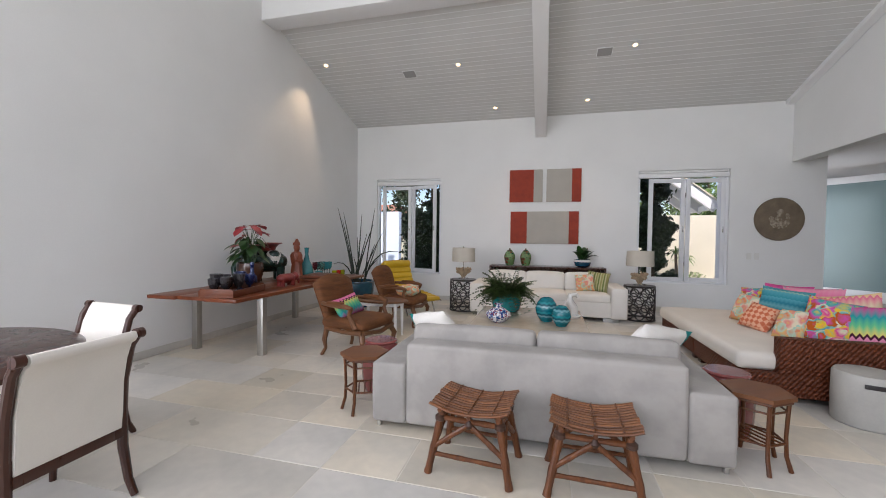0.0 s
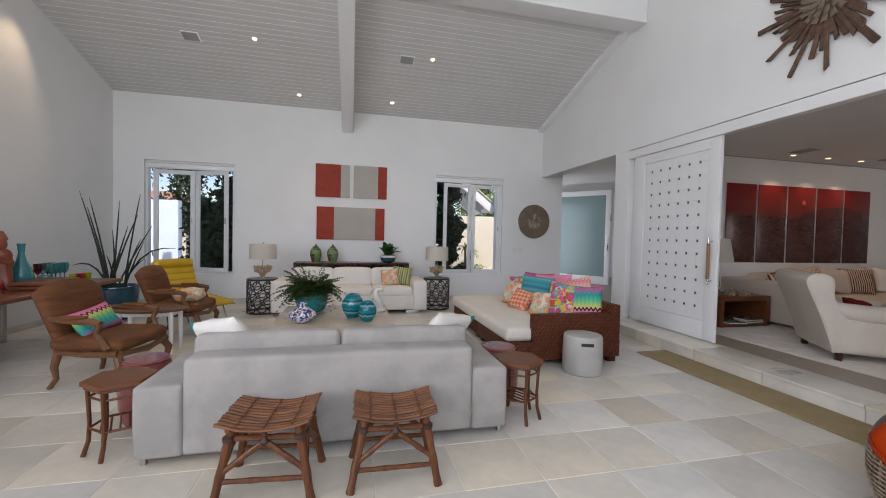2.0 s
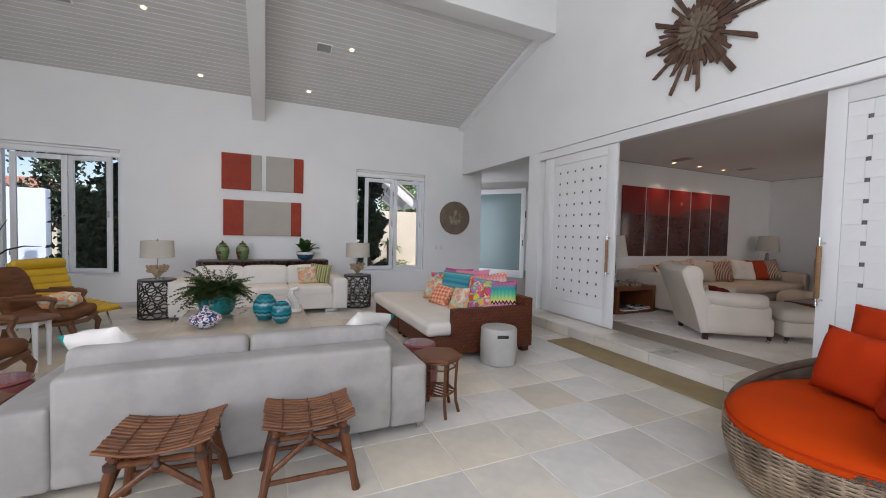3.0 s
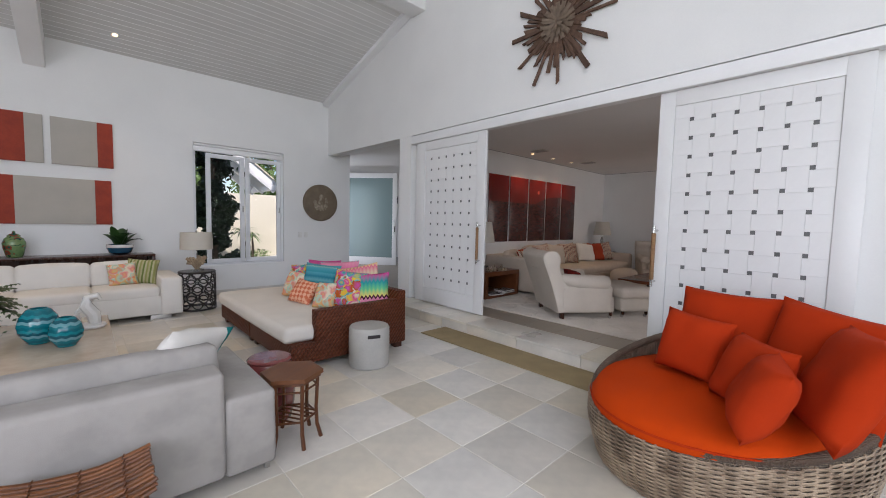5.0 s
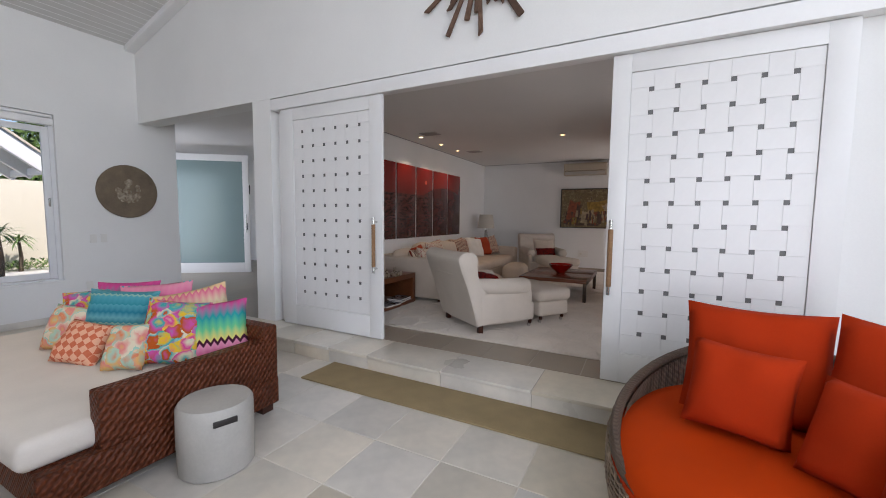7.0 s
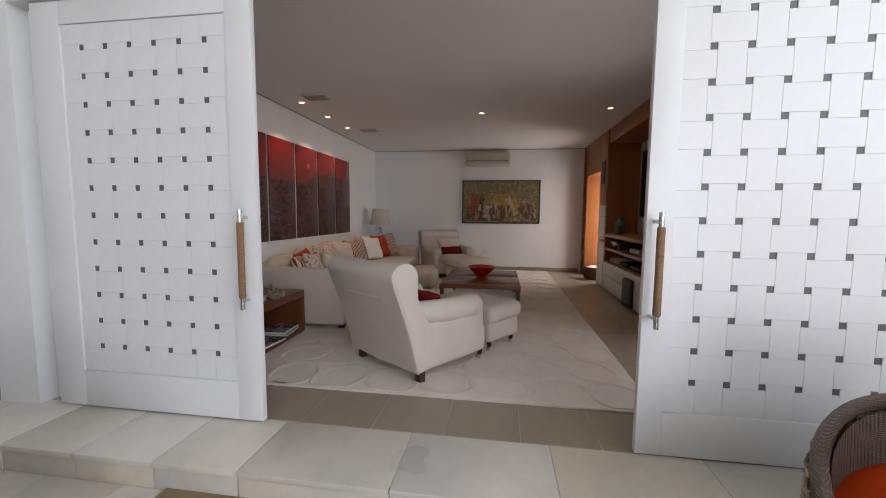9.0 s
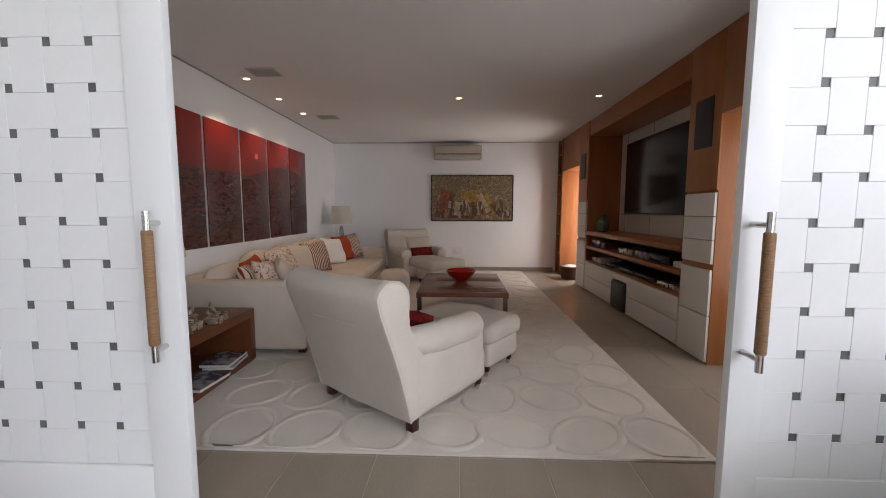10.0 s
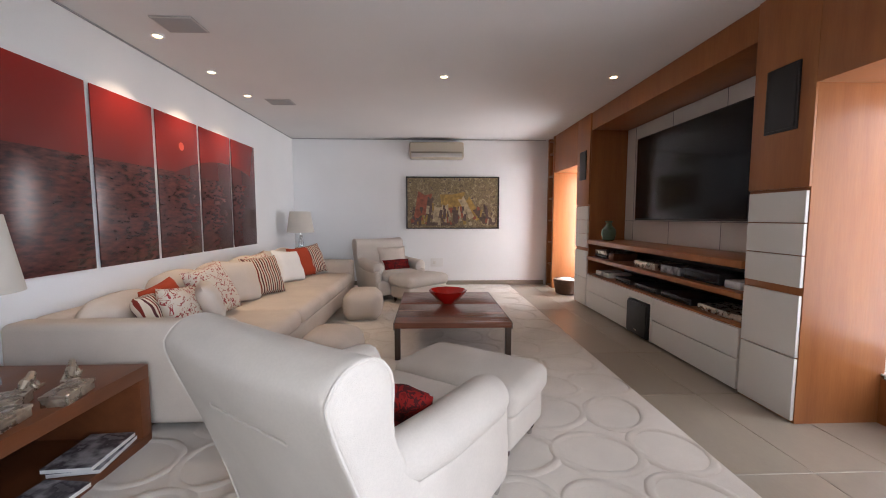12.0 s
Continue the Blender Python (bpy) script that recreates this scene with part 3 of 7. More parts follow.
PATCH = mat("worn_cream_patch", (0.42, 0.37, 0.29), 0.8, var=0.3, scale=22, second=(0.20, 0.15, 0.10), spread=0.3)
SMOKE = mat("smoked_glass", (0.05, 0.045, 0.05), 0.08, var=0.05, transmission=0.5, coat=0.3)
COBALT = mat("cobalt_glass", (0.012, 0.03, 0.16), 0.06, var=0.08, transmission=0.4, coat=0.4)
AQUA = mat("aqua_glass", (0.20, 0.52, 0.50), 0.05, var=0.05, transmission=0.75)
WINEG = mat("wine_glass_tint", (0.22, 0.03, 0.05), 0.05, var=0.05, transmission=0.6)
LIMEG = mat("lime_glass", (0.42, 0.50, 0.02), 0.06, var=0.05, transmission=0.4)
REDG = mat("red_glass", (0.60, 0.03, 0.02), 0.06, var=0.05, transmission=0.4)
TEALC = cloth("teal_trim_cloth", (0.02, 0.26, 0.25))
RUST = cloth("rust_cloth", (0.36, 0.055, 0.022))
PLASTIC = mat("white_socket_plastic", (0.74, 0.73, 0.70), 0.4, var=0.02)
SPEAKERG = mat("grey_speaker_mesh", (0.36, 0.355, 0.35), 0.7, var=0.05, scale=90, fine=300)
CHROME = mat("satin_chrome", (0.62, 0.62, 0.61), 0.22, 1.0, var=0.03)

# solid grey strips put the shadow line under the ceiling into colour
structure("trim_shadow_gap", span(4.82, 11.415, 5.53, 5.5445, CZ - 0.014, CZ - 0.004), SPEAKERG, "thin grey strip for the shadow line along the ceiling", "trim")
structure("trim_shadow_gap_end", span(11.405, 11.4195, 0.9, 5.528, CZ - 0.014, CZ - 0.004), SPEAKERG, "thin grey strip for the shadow line along the end wall", "trim")

# ---- windows ----


def sash(parent, w, h, m, label=""):
    f = 0.075
    bm = bmesh.new()
    for x0, x1, z0, z1 in ((0, f, 0, h), (w - f, w, 0, h), (f, w - f, 0, f), (f, w - f, h - f, h)):
        span(x0, x1, -0.02, 0.02, z0, z1, 0.004, bm)
    s = part("sash", bm, ALU, parent, label, m)
    g = part("pane", span(f - 0.005, w - f + 0.005, -0.003, 0.003, f - 0.005, h - f + 0.005), GLASS, s)
    g.visible_shadow = False
    part("latch", box(0.018, 0.03, 0.11, w - f / 2, -0.032, h * 0.48, 0.004), CHROME, s)
    return s


def window(name, x0, x1, z0, z1, leaves, label):
    """A white frame with a blind cassette; each leaf is (x, width, turn, side of its hinges)."""
    w = tagged(new(name), label, "window", kind="structure")
    w.matrix_basis = pose(x0, YN + 0.06, z0)
    W, H = x1 - x0, z1 - z0
    bm = bmesh.new()
    for a, b, c, d in ((0, 0.045, 0, H), (W - 0.045, W, 0, H), (0.045, W - 0.045, 0, 0.04), (0.045, W - 0.045, H - 0.05, H)):
        span(a, b, -0.01, 0.09, c, d, 0.004, bm)
    part("window_frame", bm, ALU, w)
    part("blind_box", box(W - 0.01, 0.09, 0.085, W / 2, -0.005, H - 0.14, 0.01), TRIMW, w, "white roller blind cassette")
    part("blind_roll", tube([(0.02, -0.02, H - 0.026), (W - 0.02, -0.02, H - 0.026)], 0.024, 12), TRIMW, w)
    part("window_sill", box(W + 0.0, 0.15, 0.02, W / 2, 0.0, 0.0, 0.006), TRIMW, w)
    sh = H - 0.21
    for x, width, turn, held in leaves:
        a = radians(turn)
        dx, dy = (width * (1 - math.cos(a)), -width * math.sin(a)) if held == "right" else (0.0, 0.0)
        sash(w, width, sh, pose(x + dx, 0.03 + dy, 0.05, 0, 0, turn))
        part("hinge", box(0.02, 0.03, 0.09, x + (width + 0.005 if held == "right" else -0.012), 0.03, 0.05 + sh * 0.15, 0.003), CHROME, w)
        part("hinge", box(0.02, 0.03, 0.09, x + (width + 0.005 if held == "right" else -0.012), 0.03, 0.05 + sh * 0.82, 0.003), CHROME, w)
    return w


window("window_1", -3.43, -1.91, 0.55, 2.67, [(0.12, 0.69, 0, "left"), (0.83, 0.66, -20, "left")], "white window with one sash swung slightly into the room")
window("window_2", 2.05, 3.60, 0.53, 2.70, [(0.19, 0.65, 6, "right"), (0.86, 0.65, 0, "left")], "white window with two glazed sashes over paved yard")

# ---- sliding doors ----


def sliding_door(name, y0, y1, fy0, handle_y, label, back=0.0):
    d = tagged(new(name), label, "door", kind="structure")
    d.matrix_basis = pose(0, 0, 0)
    z0, z1, x0, x1 = 0.158, 2.648, 4.572 + back, 4.612 + back
    cols, rows, p, pz, sz0 = 6, 12, 0.1626, 0.1658, 0.556
    f0, f1, g0, g1 = fy0 - 0.135, fy0 + 5 * p + 0.135, sz0 - 0.165, sz0 + 11 * pz + 0.135
    bm = bmesh.new()
    for a, b, c, e in ((y0, f0, z0, z1), (f1, y1, z0, z1), (f0, f1, z0, g0), (f0, f1, g1, z1)):
        span(x0, x1, a, b, c, e, 0.003, bm)
    part("door_frame", bm, DOORW, d)
    part("door_core", span(x0 + 0.022, x1 - 0.002, f0 - 0.002, f1 + 0.002, g0 - 0.002, g1 + 0.002), DOORW, d)
    # woven field: proud square panels shifted about the dark inlays
    dark = mesh_of(box(0.006, 0.034, 0.034, 0, 0, -0.017, 0.0, 1), "inlay", SLOT)
    ys = [f0 + 0.002] + [fy0 + i * p for i in range(cols)] + [f1 - 0.002]
    zs = [g0 + 0.002] + [sz0 + j * pz for j in range(rows)] + [g1 - 0.002]
    made = {}
    for i in range(cols + 1):
        for j in range(rows + 1):
            e = 0.0165 if (i + j) % 2 == 0 else -0.0165
            a, b = ys[i] - (e if i else 0) + 0.0004, ys[i + 1] + (e if i < cols else 0) - 0.0004
            c, d2 = zs[j] + (e if j else 0) + 0.0004, zs[j + 1] - (e if j < rows else 0) - 0.0004
            key = (round(b - a, 4), round(d2 - c, 4))
            if key not in made:
                made[key] = mesh_of(box(0.012, b - a, d2 - c, 0, 0, -(d2 - c) / 2, 0.0008, 1), "panel", DOORW)
            share("panel", made[key], d, pose(x0 + 0.0165, (a + b) / 2, (c + d2) / 2))
    for i in range(cols):
        for j in range(rows):
            share("inlay", dark, d, pose(x0 + 0.0185, fy0 + i * p, sz0 + j * pz))
    hd = part("door_handle", tube([(4.515, handle_y, 0.855), (4.515, handle_y, 1.425)], 0.013, 12), CHROME, d, "steel bar handle wrapped with cane")
    part("cane_grip", lathe([(0.0155, 0.0), (0.019, 0.005), (0.0185, 0.22), (0.019, 0.43), (0.0155, 0.435)], 14, at=(4.515, handle_y, 0.92)), CANE, hd, "wound cane grip")
    for z in (0.90, 1.38):
        part("bracket", tube([(4.515, handle_y, z), (4.573 + back, handle_y, z)], 0.011, 10), CHROME, hd)
    return d


CANE = mat("wound_cane", (0.40, 0.23, 0.11), 0.6, var=0.25, scale=20, fine=90, stretch=(1, 1, 14), bump=0.8, bump_scale=30, second=(0.22, 0.11, 0.05))
sliding_door("door_1", 3.985, 5.425, 4.278, 4.05, "white sliding door with woven panels and dark inlays")
sliding_door("door_2", 0.52, 1.876, 0.80, 1.838, "white sliding door half open with woven panels", 0.03)

# ---- pictures and wall pieces ----


def canvas(x0, x1, z0, z1, bands, label):
    t = thing("painting", pose(x0, YN - 0.002, z0), label, "painting", "abstract canvases")
    for a, b, m in bands:
        part("red_field" if m is CANVASR else "grey_field", span(a, b, -0.036, 0.0, 0, z1 - z0, 0.003), m, t)
    return t


canvas(-0.42, 0.25, 2.12, 2.785, [(0, 0.49, CANVASR), (0.4905, 0.67, CANVASG)], "square canvas with broad rust red field and grey strip")
canvas(0.325, 1.0, 2.12, 2.785, [(0, 0.495, CANVASG), (0.4955, 0.675, CANVASR)], "square grey canvas with a rust red strip")
canvas(-0.39, 0.965, 1.262, 1.925, [(0, 0.335, CANVASR), (0.3355, 1.165, CANVASG), (1.1655, 1.355, CANVASR)], "wide grey canvas between two rust red bands")

t = thing("wall_plaque", pose(4.365, YN - 0.002, 1.765, 90, 0, 0), "round brown stone plaque hung on the white wall", "plaque")
part("disc", lathe([(0.36, 0.0), (0.384, 0.012), (0.386, 0.03), (0.375, 0.045), (0.30, 0.052), (0.10, 0.058)], 48), STONEDISC, t)
bm = bmesh.new()
for k in range(40):
    a, r = random.random() * 6.28, 0.15 * math.sqrt(random.random())
    lathe([(0.035, 0.0), (0.03, 0.008), (0.012, 0.012)], 9, bm, (r * math.cos(a), r * math.sin(a), 0.052 + 0.002 * random.random()))
part("relief", bm, PATCH, t, "worn cream relief")

t = thing("sunburst_ornament", pose(XR - 0.002, 2.935, 3.62, 0, -90, 0), "sunburst wall ornament of weathered wooden rays", "ornament")
rnd = random.Random(5)
for k in range(60):
    a = 2 * math.pi * (k + 0.8 * rnd.random()) / 60
    length = (0.59 + 0.10 * rnd.random()) if k % 5 == 0 else (0.28 + 0.26 * rnd.random())
    w = 0.034 + 0.028 * rnd.random()
    start = 0.06 + 0.06 * rnd.random()
    bm = box(length - start, w, 0.022, (length + start) / 2, 0, 0.01 + 0.03 * rnd.random(), 0.006, 1)
    for v in bm.verts:
        if v.co.x > length - 0.02:
            v.co.x -= (abs(v.co.y) if k % 2 else w / 2 + v.co.y) * 0.8
            v.co.z -= 0.004
        v.co.y *= 0.55 + 0.45 * v.co.x / length
    part("ray", bm, DRIFT, t, at=pose(0, 0, 0, 0, 0, math.degrees(a)))
centre = part("carved_centre", lathe([(0.10, 0.03), (0.11, 0.05), (0.05, 0.085), (0.01, 0.09)], 20), CARVED, t, "carved feathered centre")
for ring, (cnt, r, tilt) in enumerate(((16, 0.15, 25), (12, 0.10, 45), (7, 0.05, 65))):
    for k in range(cnt):
        b = cushion(0.13, 0.055, 0.02, 0.5, 4)
        b.transform(pose(0, 0, 0.06 + ring * 0.02, 0, 0, 360 * k / cnt + ring * 13) @ pose(r, 0, 0, 0, -tilt * 0.4, 0))
        part("petal", b, CARVED, centre)

# ceiling downlights and speakers on the slope
SLOPE = math.degrees(math.atan(PITCH))


def ceiling_z(y):
    return EAVE + (YN - y) * PITCH


def downlight(m, energy, label="small recessed halogen downlight glowing warm", spot=True, size=75):
    t = thing("downlight", m, label, "downlight", "ceiling downlights")
    part("ring", lathe([(0.034, 0.004), (0.05, 0.004), (0.05, -0.006), (0.034, -0.004)], 20, cap=False), TRIMW, t)
    part("bulb", lathe([(0.012, 0.012), (0.030, 0.006), (0.032, -0.001), (0.02, -0.004)], 16), SPOTG, t)
    if energy:
        ob, data = lamp("downlight_beam", "SPOT", Matrix(), energy, (1.0, 0.74, 0.46))
        data.spot_size, data.spot_blend, data.shadow_soft_size = radians(size), 0.7, 0.03
        ob.matrix_world = m @ pose(0, 0, -0.02)
    return t


for x, y in ((-3.58, 6.52), (-1.20, 6.82), (-0.70, 8.06), (1.045, 8.02), (1.60, 6.78)):
    downlight(pose(x, y, ceiling_z(y) - 0.003, -SLOPE, 0, 0), 45)
for x, y in ((-2.12, 6.92), (1.17, 6.85)):
    t = thing("ceiling_speaker", pose(x, y, ceiling_z(y) - 0.004, -SLOPE, 0, 0), "square grey ceiling loudspeaker grille", "loudspeaker", "ceiling loudspeakers")
    part("frame", box(0.24, 0.19, 0.012, 0, 0, -0.012, 0.004), TRIMW, t)
    part("grille", box(0.215, 0.165, 0.006, 0, 0, -0.016, 0.002), SPEAKERG, t)

for x, z in ((3.93, 1.03), (4.05, 1.03), (3.86, 0.38), (-1.56, 0.38)):
    t = thing("wall_socket", pose(x, YN - 0.001, z), "white plastic wall switch plate", "switch")
    part("plate", box(0.075, 0.008, 0.115, 0, -0.004, 0, 0.003), PLASTIC, t)
    part("rocker", box(0.03, 0.006, 0.05, 0, -0.009, 0.032, 0.002), PLASTIC, t)

# ---- seating group ----


def rest_pillow(name, w, h, th, m, material, label, group="scatter cushions", pip=None, category="cushion", seed=0):
    """A loose cushion; local x across, y up along its face, z its thickness."""
    t = thing(name, m, label, category, group)
    part("cover", cushion(w, h, th, 0.40, 14, seed=seed, wobble=0.016), material, t)
    if pip:
        pts = []
        for s in range(32):
            f = s / 8
            q, u = int(f), 2 * (f % 1) - 1
            e = 1 - 0.07 * (1 - u * u)
            x, y = ((u, -e), (e, u), (-u, e), (-e, -u))[q]
            pts.append((x * w / 2, y * h / 2, 0))
        part("piping", tube(pts, 0.006, 6, closed=True), pip, t)
    return t


def lean(x, y, z, yaw, tilt, roll=0):
    """Pose of a cushion whose lower edge rests at z: yaw is where it faces, tilt how far it leans back."""
    return pose(x, y, z) @ pose(0, 0, 0, 0, 0, yaw + 90) @ pose(0, 0, 0, 90 - tilt, 0, 0) @ pose(0, 0, 0, 0, 0, roll)


# grey suede sofa, its back to the bamboo stools
t = thing("sofa", pose(0.25, 2.69, 0), "pale grey suede three-seat sofa on flat steel feet", "sofa")
part("base", pad(1.74, 0.92, 0.26, 0, 0.50, 0.06, 0.02, 0.004), SUEDE, t)
for s in (-1, 1):
    part("armrest", pad(0.25, 0.98, 0.42, s * 0.9975, 0.47, 0.055, 0.025, 0.006), SUEDE, t)
part("backrest", pad(1.742, 0.21, 0.56, 0, 0.085, 0.06, 0.03, 0.008), SUEDE, t)
for s in (-1, 1):
    part("seat_cushion", pad(0.865, 0.66, 0.15, s * 0.434, 0.62, 0.31, 0.05, 0.02), SUEDE, t)
    part("back_cushion", pad(0.89, 0.20, 0.36, s * 0.452, 0.30, 0.335, 0.035, 0.012, rot=(-8, 0, 0)), SUEDE, t)
    for y in (0.05, 0.93):
        part("foot", box(0.025, 0.03, 0.056, s * 1.09, y, 0, 0.003), STEEL, t)
        part("foot_bar", box(0.21, 0.03, 0.012, s * 0.985, y, 0.044, 0.002), STEEL, t)
for x, y, z, yaw, roll in ((-0.52, 3.13, 0.63, 62, -14), (1.04, 3.15, 0.625, 118, 14)):
    t = thing("cushion", lean(x, y, z, yaw, 36, roll), "white scatter cushion with teal end band on the sofa", "cushion", "scatter cushions")
    for nm, m, band in (("cover", WHITEC, False), ("end_band", TEALC, True)):
        bm = cushion(0.46, 0.35, 0.15, 0.46, 16, wobble=0.012, seed=2)
        sgn = -1 if x > 0 else 1
        bmesh.ops.delete(bm, geom=[f for f in bm.faces if (sgn * f.calc_center_median().x > 0.165) != band], context="FACES")
        part(nm, bm, m, t, "teal end band" if band else "")


def bamboo_pole(a, b, r, parent, name="leg"):
    a, b = Vector(a), Vector(b)
    n = 9
    pts, rad = [], []
    for i in range(n):
        f = i / (n - 1)
        pts.append(a.lerp(b, f))
        rad.append(r * (1.12 if i % 3 == 0 else 0.96))
    return part(name, tube(pts, rad, 10), BAMBOO, parent)


def bamboo_stool(m):
    t = thing("bamboo_stool", m, "low bamboo stool with curved slatted saddle seat", "stool", "bamboo stools")
    hx, hy, tx, ty = 0.235, 0.175, 0.165, 0.13
    for sx, sy in [(sx, sy) for sx in (-1, 1) for sy in (-1, 1)]:
        bamboo_pole((sx * hx, sy * hy, 0), (sx * tx, sy * ty, 0.355), 0.0215, t)
        part("joint", lathe([(0.014, -0.024), (0.031, -0.010), (0.031, 0.010), (0.014, 0.024)], 12, at=(sx * 0.174, sy * 0.136, 0.315)), NODE, t)
    for sy in (-1, 1):
        bamboo_pole((-0.18, sy * 0.135, 0.315), (0.18, sy * 0.135, 0.315), 0.016, t, "rail")
        bamboo_pole((-0.21, sy * 0.16, 0.11), (0.21, sy * 0.16, 0.11), 0.013, t, "stretcher")
        bamboo_pole((-0.205, sy * 0.16, 0.15), (0.0, sy * 0.14, 0.30), 0.015, t, "brace")
        bamboo_pole((0.205, sy * 0.16, 0.15), (0.0, sy * 0.14, 0.30), 0.015, t, "brace")
        part("boss", lathe([(0.01, -0.024), (0.026, 0), (0.01, 0.024)], 12, at=(0, sy * 0.145, 0.302)), NODE, t)
    for sx in (-1, 1):
        bamboo_pole((sx * 0.175, -0.13, 0.32), (sx * 0.175, 0.13, 0.32), 0.016, t, "rail")
        bamboo_pole((sx * 0.205, -0.16, 0.15), (sx * 0.18, 0.0, 0.29), 0.014, t, "brace")
        bamboo_pole((sx * 0.205, 0.16, 0.15), (sx * 0.18, 0.0, 0.29), 0.014, t, "brace")
    for x in (-0.17, 0.0, 0.17):
        z = 0.347 + 0.8 * x * x
        part("bearer", tube([(x, -0.17, z), (x, 0.17, z)], 0.013, 8), BAMBOO, t)
    rn = random.Random(3)
    for j in range(12):
        y = -0.178 + 0.356 * j / 11
        k0 = 0.012 * (rn.random() - 0.5)
        pts = [(x + k0, y + 0.006 * (rn.random() - 0.5), 0.366 + 0.8 * x * x + 0.008 * rn.random()) for x in [-0.225 + 0.45 * i / 8 for i in range(9)]]
        bm = tube(pts, [0.0115 + 0.002 * rn.random() for _ in pts], 8)
        for v in bm.verts:
            v.co.z -= 0.35 * (v.co.z - 0.366 - 0.8 * v.co.x ** 2)
        part("slat", bm, BAMBOOS, t)
    for x in (-0.135, 0.0, 0.135):
        z = 0.378 + 0.8 * x * x
        part("binding", tube([(x + 0.004 * (-1) ** i, -0.185 + 0.37 * i / 16, z + 0.003 * (-1) ** i) for i in range(17)], 0.0032, 6), BAMBOO, t, "wound cane binding")
    return t


st = bamboo_stool(pose(-0.09, 2.435, 0, 0, 0, -5))
copy_thing(st, pose(0.565, 2.415, 0, 0, 0, -2))


def hex_table(m):
    t = thing("side_table", m, "small hexagonal rattan side table beside the sofa", "side table", "hexagonal side tables")
    pts = [(math.cos(math.radians(60 * k)), math.sin(math.radians(60 * k))) for k in range(6)]
    part("tabletop", slab([(0.19 * x, 0.19 * y) for x, y in pts], 0.425, 0.45), BERGT, t)
    part("apron", tube([(0.165 * x, 0.165 * y, 0.41) for x, y in pts], 0.010, 8, closed=True), BAMBOO, t)
    part("ring_rail", tube([(0.15 * x, 0.15 * y, 0.355) for x, y in pts], 0.007, 8, closed=True), BAMBOO, t)
    for x, y in pts:
        part("leg", tube([(0.155 * x, 0.155 * y, 0.425), (0.145 * x, 0.145 * y, 0.2), (0.15 * x, 0.15 * y, 0.09), (0.175 * x, 0.175 * y, 0.0)], [0.012, 0.011, 0.012, 0.013], 8), BAMBOO, t)
    part("shelf_ring", tube([(0.148 * x, 0.148 * y, 0.165) for x, y in pts], 0.008, 8, closed=True), BAMBOO, t)
    for k in range(-2, 3):
        part("shelf_slat", tube([(k * 0.045, -0.115, 0.165), (k * 0.045, 0.115, 0.165)], 0.006, 6), BAMBOO, t)
    return t


BERGT = wood("rattan_top", (0.20, 0.078, 0.030), (0.11, 0.038, 0.014), 0.45, 1.5, 0)
hx = hex_table(pose(1.565, 2.93, 0, 0, 0, 30))
copy_thing(hx, pose(-1.07, 2.97, 0, 0, 0, 25))
for x, y in ((1.545, 3.285), (-1.10, 3.36)):
    t = thing("garden_stool", pose(x, y, 0), "dusky red glazed ceramic drum stool", "stool", "red drum stools")
    part("body", lathe([(0.13, 0), (0.145, 0.02), (0.165, 0.12), (0.17, 0.22), (0.165, 0.32), (0.145, 0.41), (0.135, 0.425)], 28), REDSTOOL, t)
    part("top", lathe([(0.14, 0.425), (0.145, 0.437), (0.13, 0.448), (0.02, 0.45)], 28), REDSTOOL, t)

t = thing("concrete_stool", pose(2.655, 3.755, 0), "pale grey concrete drum stool with slot handle", "stool")
part("body", lathe([(0.185, 0.0), (0.195, 0.012), (0.198, 0.2), (0.195, 0.37), (0.183, 0.388), (0.02, 0.392)], 40), CONC, t)
part("slot", box(0.12, 0.012, 0.034, 0, -0.1935, 0.305, 0.005), BLACKM, t, "dark hand slot", at=pose(0, 0, 0, 0, 0, -19))

# wicker daybed
t = thing("daybed", pose(0, 0, 0), "brown wicker daybed with ivory mattress and low back", "daybed")
t.matrix_basis = pose(1.90, 3.96, 0)
for y0, y1 in ((0.0, 1.20), (1.22, 2.42)):
    part("base", span(0.07, 1.34, y0, y1, 0.065, 0.255, 0.012), WICKER, t)
    for x in (0.15, 1.29):
        for y in (y0 + 0.08, y1 - 0.08):
            part("foot", box(0.09, 0.09, 0.065, x, y, 0, 0.004), MAHOG, t)
part("end_board", span(0.30, 1.34, -0.005, 0.10, 0.24, 0.555, 0.014), WICKER, t)
part("back_board", span(1.25, 1.355, 0.0, 2.42, 0.24, 0.645, 0.014), WICKER, t)
part("end_panel", span(0.06, 1.35, -0.012, 0.05, 0.07, 0.262, 0.012), WICKER, t)
part("mattress", pad(1.22, 2.34, 0.16, 0.635, 1.235, 0.252, 0.05, 0.015), MATTW, t, "ivory fitted mattress")
SPREAD7 = (0.0, 0.15, 0.30, 0.46, 0.62, 0.78, 0.93)
ZIGSTOPS = (0.0, 0.30, 0.315, 0.365, 0.38, 0.55, 0.74, 0.97)
P_MULTI = pattern("multicolour_floral", "floral", [(0.03, 0.42, 0.44), (0.68, 0.64, 0.48), (0.66, 0.09, 0.34), (0.76, 0.54, 0.03), (0.05, 0.42, 0.42), (0.62, 0.14, 0.44), (0.52, 0.15, 0.03)], 6.0, stops=SPREAD7)
P_PINKZ = pattern("pink_green_zigzag", "zigzag", [(0.64, 0.10, 0.34), (0.70, 0.34, 0.46), (0.10, 0.02, 0.06), (0.10, 0.02, 0.06), (0.72, 0.64, 0.24), (0.20, 0.56, 0.32), (0.03, 0.36, 0.38), (0.62, 0.12, 0.34)], 2.3, amp=0.22, stops=ZIGSTOPS, zig=44)
